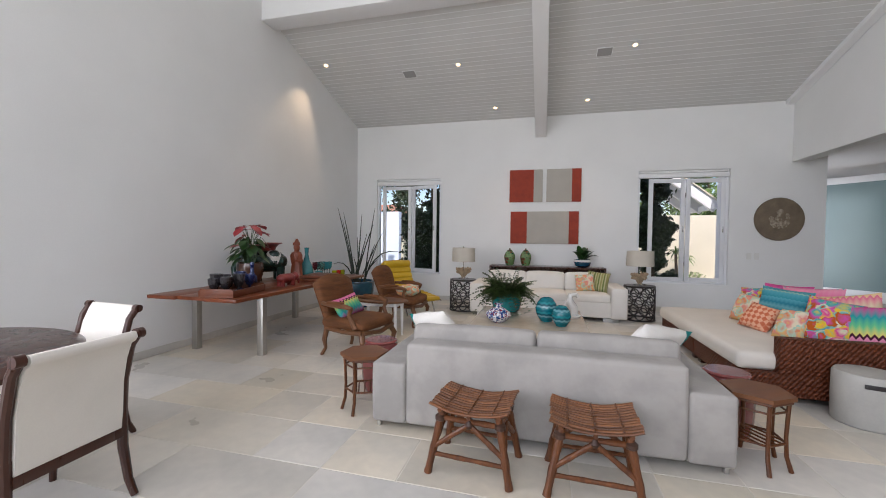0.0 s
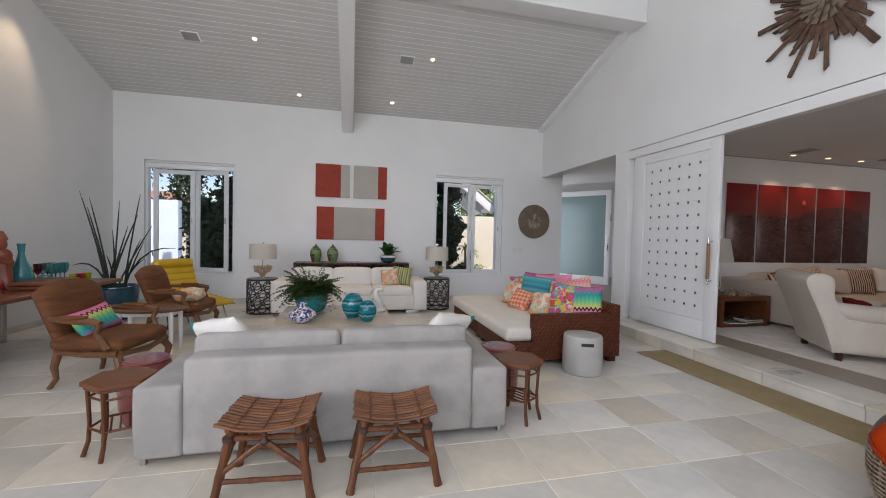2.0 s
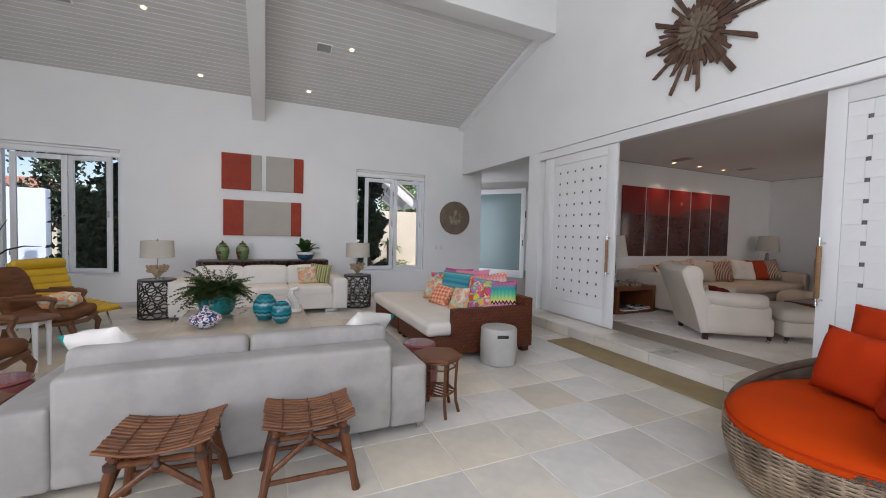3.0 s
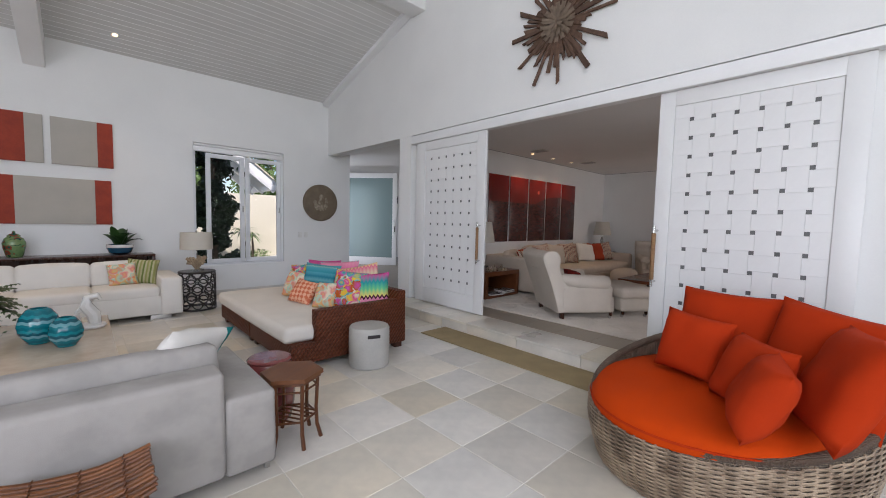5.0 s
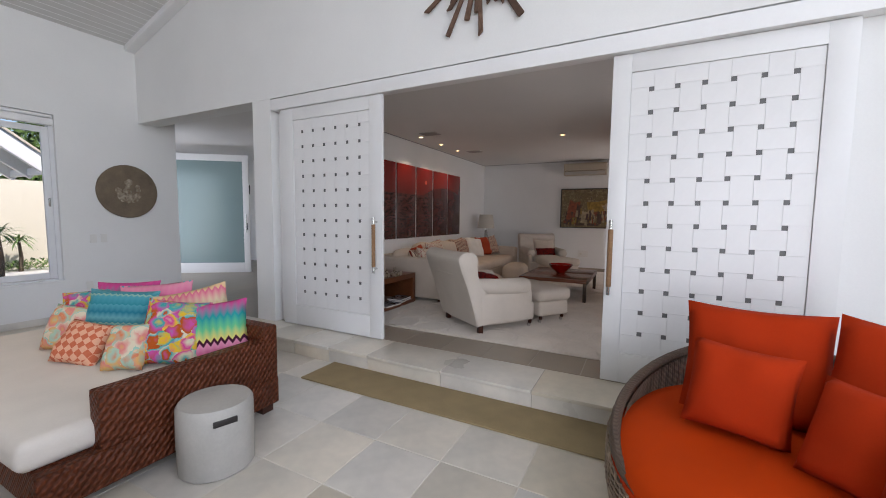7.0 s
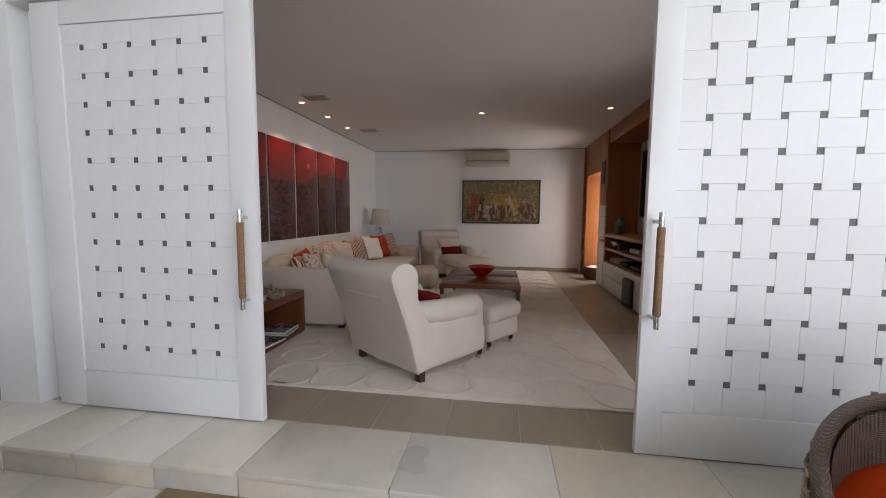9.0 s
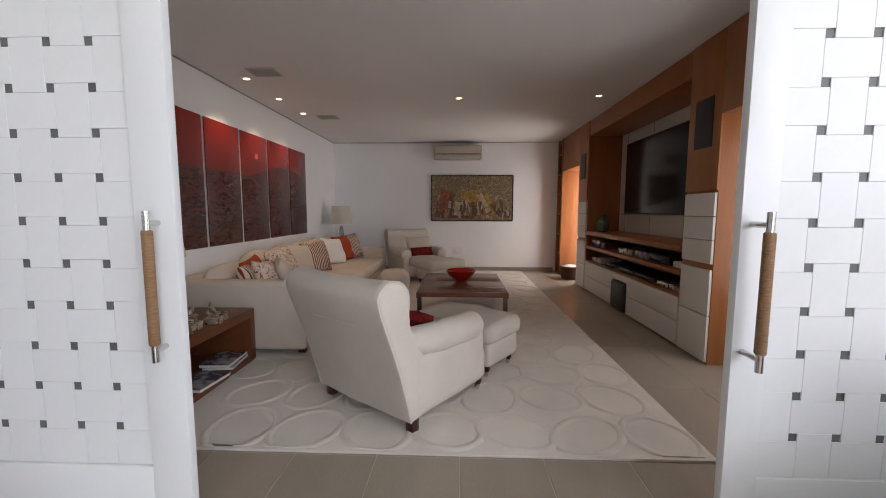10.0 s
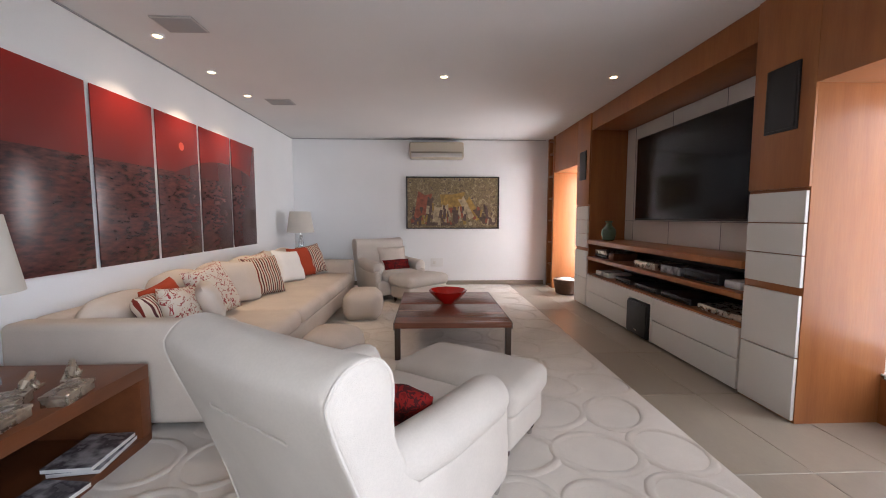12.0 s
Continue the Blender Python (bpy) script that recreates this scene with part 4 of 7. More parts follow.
P_PINKT = pattern("pink_over_green_zigzag", "zigzag", [(0.64, 0.10, 0.34), (0.70, 0.28, 0.42), (0.10, 0.02, 0.06), (0.10, 0.02, 0.06), (0.72, 0.64, 0.24), (0.20, 0.56, 0.32), (0.03, 0.36, 0.38), (0.62, 0.12, 0.34)], 3.2, angle=180, amp=0.3, stops=ZIGSTOPS, zig=40)
P_GREENZ = pattern("green_pink_zigzag", "zigzag", [(0.10, 0.46, 0.46), (0.42, 0.66, 0.46), (0.36, 0.16, 0.06), (0.36, 0.16, 0.06), (0.74, 0.66, 0.42), (0.52, 0.66, 0.46), (0.74, 0.24, 0.40), (0.74, 0.36, 0.46)], 2.0, amp=0.18, stops=ZIGSTOPS, zig=46)
P_TEALZ = pattern("teal_zigzag", "zigzag", [(0.06, 0.32, 0.38), (0.14, 0.42, 0.48), (0.24, 0.46, 0.44), (0.40, 0.56, 0.46), (0.08, 0.32, 0.38), (0.20, 0.44, 0.48), (0.04, 0.26, 0.34), (0.14, 0.40, 0.46)], 4.6, amp=0.16, stops=ZIGSTOPS, zig=50)
P_CREAMZ = pattern("cream_coral_zigzag", "zigzag", [(0.76, 0.56, 0.34), (0.76, 0.66, 0.48), (0.24, 0.10, 0.06), (0.24, 0.10, 0.06), (0.76, 0.62, 0.40), (0.72, 0.46, 0.22), (0.76, 0.66, 0.48), (0.72, 0.24, 0.34)], 2.4, amp=0.25, stops=ZIGSTOPS, zig=46)
P_CORAL = pattern("coral_check", "check", [(0.62, 0.20, 0.11), (0.68, 0.27, 0.16), (0.78, 0.46, 0.32), (0.80, 0.52, 0.38)], 26, angle=38, stops=(0.1, 0.4, 0.6, 0.95))
P_FLOR2 = pattern("orange_aqua_floral", "floral", [(0.34, 0.60, 0.54), (0.74, 0.68, 0.52), (0.74, 0.30, 0.16), (0.46, 0.64, 0.54), (0.76, 0.50, 0.22), (0.74, 0.32, 0.30), (0.74, 0.66, 0.52)], 5.5, stops=SPREAD7)
P_STRIPE = pattern("green_stripe", "stripe", [(0.36, 0.36, 0.16), (0.48, 0.46, 0.28), (0.22, 0.26, 0.10), (0.52, 0.50, 0.34)], 12, angle=90)
bed = [("pink and green zigzag cushion", P_PINKZ, 0.42, 0.38, (3.02, 4.30), 222, 26, 6), ("bright floral cushion", P_MULTI, 0.40, 0.42, (2.83, 4.48), 226, 36, -8),
       ("cream and coral zigzag cushion", P_CREAMZ, 0.50, 0.42, (3.10, 4.68), 226, 20, 12), ("pink zigzag cushion", P_GREENZ, 0.52, 0.44, (3.02, 5.06), 220, 20, 4),
       ("teal zigzag cushion", P_TEALZ, 0.50, 0.42, (2.80, 5.14), 214, 26, -3), ("orange and aqua floral cushion", P_FLOR2, 0.27, 0.29, (2.62, 4.62), 206, 40, 4),
       ("coral check cushion", P_CORAL, 0.34, 0.28, (2.53, 5.00), 206, 44, -8), ("bright floral cushion", P_MULTI, 0.40, 0.38, (2.80, 5.62), 216, 24, 8),
       ("teal and pink zigzag cushion", P_PINKZ, 0.46, 0.42, (3.00, 5.46), 222, 16, 0), ("orange and aqua floral cushion", P_FLOR2, 0.34, 0.32, (2.60, 5.40), 206, 32, -4)]
for i, (lb, m, w, h, (x, y), yaw, tilt, roll) in enumerate(bed):
    tilt *= 0.75
    h *= 1.08
    z = 0.43 + h / 2 * math.cos(radians(tilt)) - 0.01
    rest_pillow("cushion", w, h, 0.15, lean(x, y, z, yaw, tilt, roll), m, lb + " heaped on the daybed", "daybed cushions", seed=i)


# black ring drum tables and coral lamps
def ring_drum(m):
    t = thing("drum_table", m, "black openwork drum table of linked rings", "side table", "black drum tables")
    r, h = 0.242, 0.59
    circle = lambda z, rr: [(rr * math.cos(a), rr * math.sin(a), z) for a in [2 * math.pi * i / 40 for i in range(40)]]
    part("tabletop", lathe([(r + 0.004, h - 0.028), (r + 0.008, h - 0.014), (r, h), (0.02, h)], 40), BLACKM, t)
    part("hoop", tube(circle(0.02, r), 0.014, 8, closed=True), BLACKM, t)
    part("hoop", tube(circle(0.10, r), 0.007, 6, closed=True), BLACKM, t)
    cols = 9
    for row in range(4):
        for c in range(cols):
            a0 = 2 * math.pi * (c + 0.5 * (row % 2)) / cols
            rw, rh = 0.064, 0.064
            zc = 0.10 + row * 0.128
            pts = [(r * math.cos(a0 + rw * math.cos(u) / r), r * math.sin(a0 + rw * math.cos(u) / r), zc + rh * math.sin(u)) for u in [2 * math.pi * i / 16 for i in range(16)]]
            part("ring", tube(pts, 0.0095, 6, closed=True), BLACKM, t)
            pts = [(r * math.cos(a0 + math.pi / cols + 0.02 * math.cos(u) / r), r * math.sin(a0 + math.pi / cols + 0.02 * math.cos(u) / r), zc + 0.02 * math.sin(u)) for u in [2 * math.pi * i / 10 for i in range(10)]]
            part("small_ring", tube(pts, 0.007, 6, closed=True), BLACKM, t)
    return t


def coral_lamp(m):
    t = thing("table_lamp", m, "table lamp with coral base and pale linen drum shade", "lamp", "coral lamps")
    part("plinth", box(0.15, 0.12, 0.025, 0, 0, 0, 0.004), GLASS2, t)
    bm = bmesh.new()
    rn = random.Random(8)
    for k in range(46):
        a, sp = rn.random() * 6.28, 0.03 + 0.13 * math.sqrt(rn.random())
        top = (sp * math.cos(a), sp * 0.75 * math.sin(a), 0.15 + 0.10 * rn.random() - 0.25 * sp)
        mid = (0.45 * top[0], 0.45 * top[1], 0.10)
        tube([(0, 0, 0.02), mid, top], [0.022, 0.014, 0.017 + 0.01 * rn.random()], 6, bm)
    part("coral_base", bm, CORAL, t, "branching bleached coral")
    part("stem", tube([(0, 0, 0.15), (0, 0, 0.37)], 0.006, 8), CHROME, t)
    part("shade", lathe([(0.215, 0.33), (0.217, 0.33), (0.210, 0.585), (0.205, 0.585), (0.203, 0.58), (0.210, 0.332)], 40, cap=False), SHADE, t)
    part("finial", lathe([(0.004, 0.58), (0.012, 0.60), (0.004, 0.62)], 10), CHROME, t)
    part("shade_ring", tube([(-0.205, 0, 0.57), (0, 0, 0.575), (0.205, 0, 0.57)], 0.003, 6), CHROME, t)
    return t


GLASS2 = mat("clear_acrylic", (0.8, 0.8, 0.78), 0.05, var=0.02, transmission=0.8)
dr = ring_drum(pose(-1.165, 7.35, 0))
copy_thing(dr, pose(1.885, 7.40, 0, 0, 0, 20))
cl = coral_lamp(pose(-1.165, 7.35, 0.59))
copy_thing(cl, pose(1.885, 7.40, 0.59, 0, 0, 40))

# white sofa with the dark console behind it
t = thing("white_sofa", pose(0.33, 6.95, 0), "white cotton three-seat sofa below the canvases", "sofa")
part("base", pad(2.55, 0.90, 0.26, 0, 0.47, 0.07, 0.02, 0.004), WHITEC, t)
for s in (-1, 1):
    part("armrest", pad(0.25, 0.96, 0.51, s * 1.17, 0.47, 0.06, 0.03, 0.01), WHITEC, t)
    for y in (0.08, 0.86):
        part("foot", box(0.24, 0.05, 0.06, s * 1.05, y, 0, 0.004), STEEL, t)
part("backrest", pad(2.1, 0.2, 0.60, 0, 0.85, 0.08, 0.03, 0.01), WHITEC, t)
for k in (-1, 0, 1):
    part("seat_cushion", pad(0.69, 0.68, 0.15, k * 0.695, 0.36, 0.30, 0.04, 0.015), WHITEC, t)
    part("back_cushion", pad(0.69, 0.2, 0.33, k * 0.695, 0.68, 0.42, 0.05, 0.02, rot=(-8, 0, 0)), WHITEC, t)
rest_pillow("cushion", 0.32, 0.32, 0.12, lean(1.00, 7.38, 0.60, -95, 22, 6), P_FLOR2, "orange and aqua floral cushion on the white sofa", seed=3)
rest_pillow("cushion", 0.38, 0.36, 0.12, lean(1.22, 7.43, 0.62, -110, 18, -5), P_STRIPE, "green striped cushion on the white sofa", seed=4)
t = thing("console_table", pose(0.34, 8.19, 0), "dark stained wooden console behind the white sofa", "console")
part("tabletop", box(2.2, 0.42, 0.035, 0, 0, 0.785, 0.004), MAHOG, t)
for s in (-1, 1):
    part("side_panel", box(0.04, 0.42, 0.785, s * 1.08, 0, 0, 0.004), MAHOG, t)
part("back_panel", box(2.1, 0.02, 0.6, 0, 0.18, 0.185), MAHOG, t)
for x in (-0.375, -0.055):
    t = thing("ginger_jar", pose(x, 8.17, 0.822), "celadon lidded jar painted with figures", "jar", "celadon jars")
    part("jar", lathe([(0.07, 0.0), (0.085, 0.03), (0.108, 0.13), (0.112, 0.19), (0.09, 0.25), (0.055, 0.275)], 28), CELADON, t)
    part("lid", lathe([(0.062, 0.272), (0.066, 0.285), (0.045, 0.305), (0.016, 0.315), (0.018, 0.335), (0.006, 0.35)], 24), CELADON, t)


def leaf_blade(bm, base, heading, length, width, rise, droop, fold=0.25, n=5):
    """One leaf blade with a folded midrib, arching from its base."""
    d = Vector((math.cos(heading), math.sin(heading), 0))
    side = Vector((-d.y, d.x, 0))
    prev = None
    for i in range(n + 1):
        f = i / n
        c = Vector(base) + d * (length * f * math.cos(rise)) + Vector((0, 0, length * (f * math.sin(rise) - droop * f * f)))
        w = width / 2 * (math.sin(math.pi * min(0.999, 0.08 + 0.92 * f)) ** 0.7) if i < n else 0.001
        up = Vector((0, 0, fold * w))
        row = [bm.verts.new(c - side * w + up), bm.verts.new(c), bm.verts.new(c + side * w + up)]
        if prev:
            bm.faces.new((prev[0], prev[1], row[1], row[0]))
            bm.faces.new((prev[1], prev[2], row[2], row[1]))
        prev = row
    return bm


t = thing("potted_plant", pose(1.03, 8.17, 0.822) @ Matrix.Scale(1.2, 4), "broad-leaved green plant in dark glazed bowl on the console", "plant")
part("pot", lathe([(0.07, 0), (0.11, 0.02), (0.135, 0.075), (0.13, 0.12), (0.12, 0.125), (0.11, 0.11)], 28), BLUEP, t)
part("band", lathe([(0.136, 0.085), (0.138, 0.09), (0.134, 0.122), (0.131, 0.122)], 28, cap=False), WHITEG, t, "pale glazed rim band")
part("soil", lathe([(0.115, 0.095), (0.11, 0.112), (0.01, 0.115)], 20), SOIL, t)
bm, rn = bmesh.new(), random.Random(4)
for k in range(20):
    leaf_blade(bm, (0.03 * math.cos(k), 0.03 * math.sin(k), 0.10), k * 2.4 + rn.random(), 0.27 + 0.15 * rn.random(), 0.10, 0.75 + 0.65 * rn.random(), 0.25 + 0.3 * rn.random())
part("leaves", bm, PLANT, t)

# stone-topped coffee table and what stands on it
t = thing("coffee_table", pose(0.13, 4.95, 0), "low square travertine coffee table between the sofas", "coffee table")
part("tabletop", box(1.30, 1.66, 0.05, 0, 0, 0.33, 0.008), TRAV, t)
part("plinth", box(1.05, 1.35, 0.33, 0, 0, 0, 0.006), TRAV, t)
t = thing("fern_planter", pose(-0.18, 5.42, 0.38), "arching green fern in a teal ribbed ceramic pot", "plant")
part("pot", lathe([(0.13, 0), (0.165, 0.02), (0.195, 0.10), (0.198, 0.18), (0.185, 0.255), (0.175, 0.255), (0.165, 0.23)], 36), TEALG, t)
part("soil", lathe([(0.17, 0.20), (0.16, 0.225), (0.01, 0.235)], 20), SOIL, t)
bm, rn = bmesh.new(), random.Random(11)
for k in range(170):
    a, L = rn.random() * 6.28, 0.22 + 0.32 * rn.random()
    rise, dr_ = 0.35 + 1.0 * rn.random(), 0.45 + 0.85 * rn.random()
    d, bend = Vector((math.cos(a), math.sin(a), 0)), 0.5 * (rn.random() - 0.5)
    sd = Vector((-d.y, d.x, 0))
    at = lambda f: Vector((0, 0, 0.22)) + d * (0.04 + L * f * math.cos(rise)) + sd * (bend * L * f * f) + Vector((0, 0, L * (f * math.sin(rise) * 1.35 - dr_ * f * f)))
    n = 13
    for i in range(3, n):
        f = i / n
        for s in (-1, 1):
            ln = 0.105 * (1.08 - 0.85 * f) * (0.8 + 0.4 * rn.random())
            pinna = a + s * (1.0 + 0.25 * rn.random())
            leaf_blade(bm, at(f), pinna, ln, 0.021, 0.05, 0.35 + 0.3 * rn.random(), 0.1, 2)
            for q in (0.4, 0.75):
                leaf_blade(bm, at(f) + Vector((math.cos(pinna), math.sin(pinna), -0.2 * q)) * ln * q, pinna + 0.9 * s, ln * 0.5, 0.017, -0.1, 0.3, 0.1, 2)
part("fronds", bm, FERN, t)
t = thing("vase", pose(-0.21, 4.70, 0.38), "squat blue and white floral porcelain vase", "vase")
part("body", lathe([(0.06, 0), (0.07, 0.008), (0.135, 0.055), (0.15, 0.085), (0.135, 0.12), (0.07, 0.165), (0.032, 0.18), (0.028, 0.20), (0.05, 0.215), (0.045, 0.217), (0.022, 0.2)], 36), CHINA, t)
for x, y, s in ((0.335, 4.93, 1.12), (0.495, 4.70, 0.92)):
    t = thing("glass_vase", pose(x, y, 0.38), "egg-shaped teal banded glass vase", "vase", "teal glass vases")
    part("body", lathe([(r * s, h * s) for r, h in ((0.055, 0), (0.065, 0.006), (0.108, 0.08), (0.115, 0.13), (0.10, 0.19), (0.065, 0.24), (0.05, 0.25), (0.045, 0.25), (0.055, 0.235), (0.08, 0.2))], 32), TEALV, t)
t = thing("figurine", pose(0.645, 5.28, 0.38), "white glazed ceramic animal figurine on a round foot", "figurine")
bm = lathe([(0.10, 0), (0.11, 0.015), (0.105, 0.03), (0.03, 0.04)], 28)
tube([(0.03, 0, 0.03), (0.02, 0, 0.12), (-0.03, 0, 0.2), (-0.02, 0, 0.27), (0.05, 0, 0.29), (0.07, 0, 0.25)], [0.045, 0.055, 0.05, 0.035, 0.03, 0.015], 10, bm)
tube([(-0.03, 0, 0.2), (-0.09, 0.02, 0.14), (-0.08, 0.03, 0.05)], [0.03, 0.02, 0.015], 8, bm)
part("body", bm, WHITEG, t)


# carved armchairs facing the coffee table
def bergere(m):
    t = thing("armchair", m, "carved walnut armchair upholstered in brown cane cloth", "armchair", "carved armchairs")
    w, d = 0.62, 0.60
    for sy in (-1, 1):
        part("leg", tube([(0.26, sy * 0.27, 0.30), (0.30, sy * 0.30, 0.22), (0.285, sy * 0.285, 0.10), (0.265, sy * 0.27, 0.03), (0.30, sy * 0.30, 0.0)], [0.034, 0.033, 0.021, 0.016, 0.021], 9), BERGW, t)
        part("leg", tube([(-0.27, sy * 0.23, 0.30), (-0.29, sy * 0.245, 0.18), (-0.28, sy * 0.235, 0.08), (-0.32, sy * 0.26, 0.0)], [0.032, 0.028, 0.02, 0.02], 9), BERGW, t)
        part("arm", tube([(-0.28, sy * 0.29, 0.60), (-0.10, sy * 0.325, 0.595), (0.10, sy * 0.335, 0.595), (0.17, sy * 0.33, 0.575)], [0.022, 0.026, 0.028, 0.026], 9), BERGW, t)
        part("arm_pad", pad(0.22, 0.055, 0.03, -0.06, sy * 0.325, 0.608, 0.012, 0.004), BERG, t)
        part("arm_post", tube([(0.165, sy * 0.33, 0.58), (0.13, sy * 0.325, 0.50), (0.17, sy * 0.31, 0.42), (0.20, sy * 0.30, 0.36)], [0.026, 0.022, 0.026, 0.034], 9), BERGW, t)
        part("side_rail", tube([(-0.27, sy * 0.24, 0.315), (0.0, sy * 0.275, 0.30), (0.28, sy * 0.285, 0.315)], [0.03, 0.024, 0.032], 8), BERGW, t)
    part("front_rail", tube([(0.28, -0.28, 0.315), (0.30, -0.12, 0.30), (0.305, 0, 0.285), (0.30, 0.12, 0.30), (0.28, 0.28, 0.315)], [0.03, 0.024, 0.028, 0.024, 0.03], 8), BERGW, t)
    part("back_rail", tube([(-0.28, -0.24, 0.315), (-0.28, 0.24, 0.315)], 0.026, 8), BERGW, t)
    part("seat", pad(0.61, 0.58, 0.12, 0.0, 0, 0.325, 0.05, 0.02), BERG, t)
    # shaped back with a crest
    bm = bmesh.new()
    n = 14
    prof = []
    for i in range(n + 1):
        u = 2 * i / n - 1
        z = 0.925 - 0.10 * abs(u) ** 2.6
        prof.append((u * 0.31, z - 0.02))
    front, back = [], []
    for side, off, lst in ((1, 0.045, front), (-1, -0.045, back)):
        for y, z in prof:
            col = []
            for j in range(7):
                f = j / 6
                zz = 0.40 + (z - 0.40) * f
                wob = 0.02 * (1 - (y / 0.31) ** 2) * math.sin(math.pi * f) * side
                col.append(bm.verts.new((-0.25 - 0.14 * f + off * (0.55 if j in (0, 6) or abs(y) > 0.30 else 1) + wob, y * (0.86 + 0.14 * f), zz)))
            lst.append(col)
    for lst, flip in ((front, False), (back, True)):
        for i in range(n):
            for j in range(6):
                q = (lst[i][j], lst[i + 1][j], lst[i + 1][j + 1], lst[i][j + 1])
                bm.faces.new(q[::-1] if flip else q)
    for i in range(n):
        bm.faces.new((front[i][6], front[i + 1][6], back[i + 1][6], back[i][6]))
        bm.faces.new((back[i][0], back[i + 1][0], front[i + 1][0], front[i][0]))
    for j in range(6):
        bm.faces.new((back[0][j], front[0][j], front[0][j + 1], back[0][j + 1]))
        bm.faces.new((front[n][j], back[n][j], back[n][j + 1], front[n][j + 1]))
    bmesh.ops.recalc_face_normals(bm, faces=bm.faces[:])
    part("backrest", bm, BERG, t)
    return t


bg = bergere(pose(-1.79, 4.29, 0, 0, 0, -12))
copy_thing(bg, pose(-1.85, 5.97, 0, 0, 0, -3))
rest_pillow("cushion", 0.43, 0.25, 0.12, lean(-1.91, 4.27, 0.55, -14, 32, 8), P_PINKT, "pink and green zigzag cushion on the armchair", seed=7)
t = thing("folded_throw", pose(-1.76, 5.90, 0.465), "crumpled floral throw on the armchair", "throw")
bm = pad(0.30, 0.24, 0.12, 0, 0, 0, 0.05, 0.03, cuts=6)
for v in bm.verts:
    v.co += 0.03 * noise.noise_vector(v.co * 9)
part("cloth", bm, P_FLOR2, t)
t = thing("side_table", pose(-1.86, 5.12, 0), "oval wooden side table on white tapered legs", "side table")
part("tabletop", lathe([(0.33, 0.47), (0.36, 0.478), (0.36, 0.495), (0.34, 0.502), (0.02, 0.503)], 36), BERGW, t, at=Matrix.Diagonal((1.05, 0.62, 1, 1)))
for x, y in ((0.25, -0.12), (0.26, 0.10), (-0.24, -0.12), (-0.24, 0.10)):
    part("leg", tube([(x, y, 0.47), (x * 1.02, y * 1.02, 0)], [0.026, 0.016], 8), TRIMW, t)
part("apron", box(0.52, 0.24, 0.05, 0, 0, 0.42, 0.005), TRIMW, t)

t = thing("lounge_chair", pose(-2.30, 7.12, 0, 0, 0, -36), "mustard yellow padded lounge chair under the window", "lounge chair")
for k in range(7):
    part("seat_roll", pad(0.125, 0.62, 0.07, 0.02 + k * 0.115, 0, 0.315 - 0.014 * k, 0.03, 0.008), YELLOWL, t)
for k in range(5):
    part("back_roll", pad(0.07, 0.62, 0.12, -0.07 - 0.04 * k, 0, 0.36 + 0.10 * k, 0.03, 0.008, rot=(0, -22, 0)), YELLOWL, t)
part("headrest", pad(0.10, 0.60, 0.12, -0.20, 0, 0.79, 0.045, 0.01, rot=(0, -18, 0)), YELLOWL, t)
for s in (-1, 1):
    part("frame", tube([(-0.30, s * 0.3, 0.86), (-0.05, s * 0.3, 0.32), (0.80, s * 0.3, 0.24)], 0.013, 8), CHROME, t)
    part("leg", tube([(0.05, s * 0.3, 0.30), (-0.12, s * 0.3, 0.0)], 0.012, 8), CHROME, t)
    part("leg", tube([(0.5, s * 0.3, 0.265), (0.62, s * 0.3, 0.0)], 0.012, 8), CHROME, t)

# snake plant by the window
t = thing("snake_plant", pose(-3.18, 7.05, 0), "tall cylindrical snake plant in a deep blue pot", "plant")
part("pot", lathe([(0.17, 0), (0.20, 0.012), (0.262, 0.15), (0.292, 0.30), (0.300, 0.43), (0.300, 0.48), (0.312, 0.495), (0.306, 0.515), (0.285, 0.515), (0.275, 0.47)], 40), BLUEP, t)
part("soil", lathe([(0.27, 0.42), (0.26, 0.455), (0.01, 0.46)], 24), SOIL, t)
rn = random.Random(21)
REACH = ((-0.50, 1.93), (-0.42, 1.84), (-0.22, 1.68), (0.06, 1.80), (0.27, 1.60), (0.40, 1.90), (0.46, 1.43), (0.84, 1.09), (-0.52, 0.82), (0.16, 1.42), (-0.08, 1.36), (0.30, 1.22), (-0.30, 1.12))
for k, (dx, top) in enumerate(REACH + REACH[:7]):
    if k >= len(REACH):
        dx, top = dx * 0.6 + 0.1 * rn.random(), 0.75 + 0.45 * rn.random()
    x0, y0, dy = 0.16 * (rn.random() - 0.5) + 0.12 * dx, 0.22 * (rn.random() - 0.5), 0.35 * (rn.random() - 0.5)
    bow = 0.10 * (rn.random() - 0.3) + (0.16 if abs(dx) > 0.5 else 0.0)
    pts = [(x0 + (dx - x0) * f ** 1.15, y0 + dy * f, 0.44 + (top - 0.44) * f + bow * math.sin(math.pi * f)) for f in (0, 0.2, 0.4, 0.6, 0.8, 1.0)]
    part("leaf", tube(pts, [0.011, 0.0125, 0.012, 0.011, 0.009, 0.003], 8), SNAKE, t)

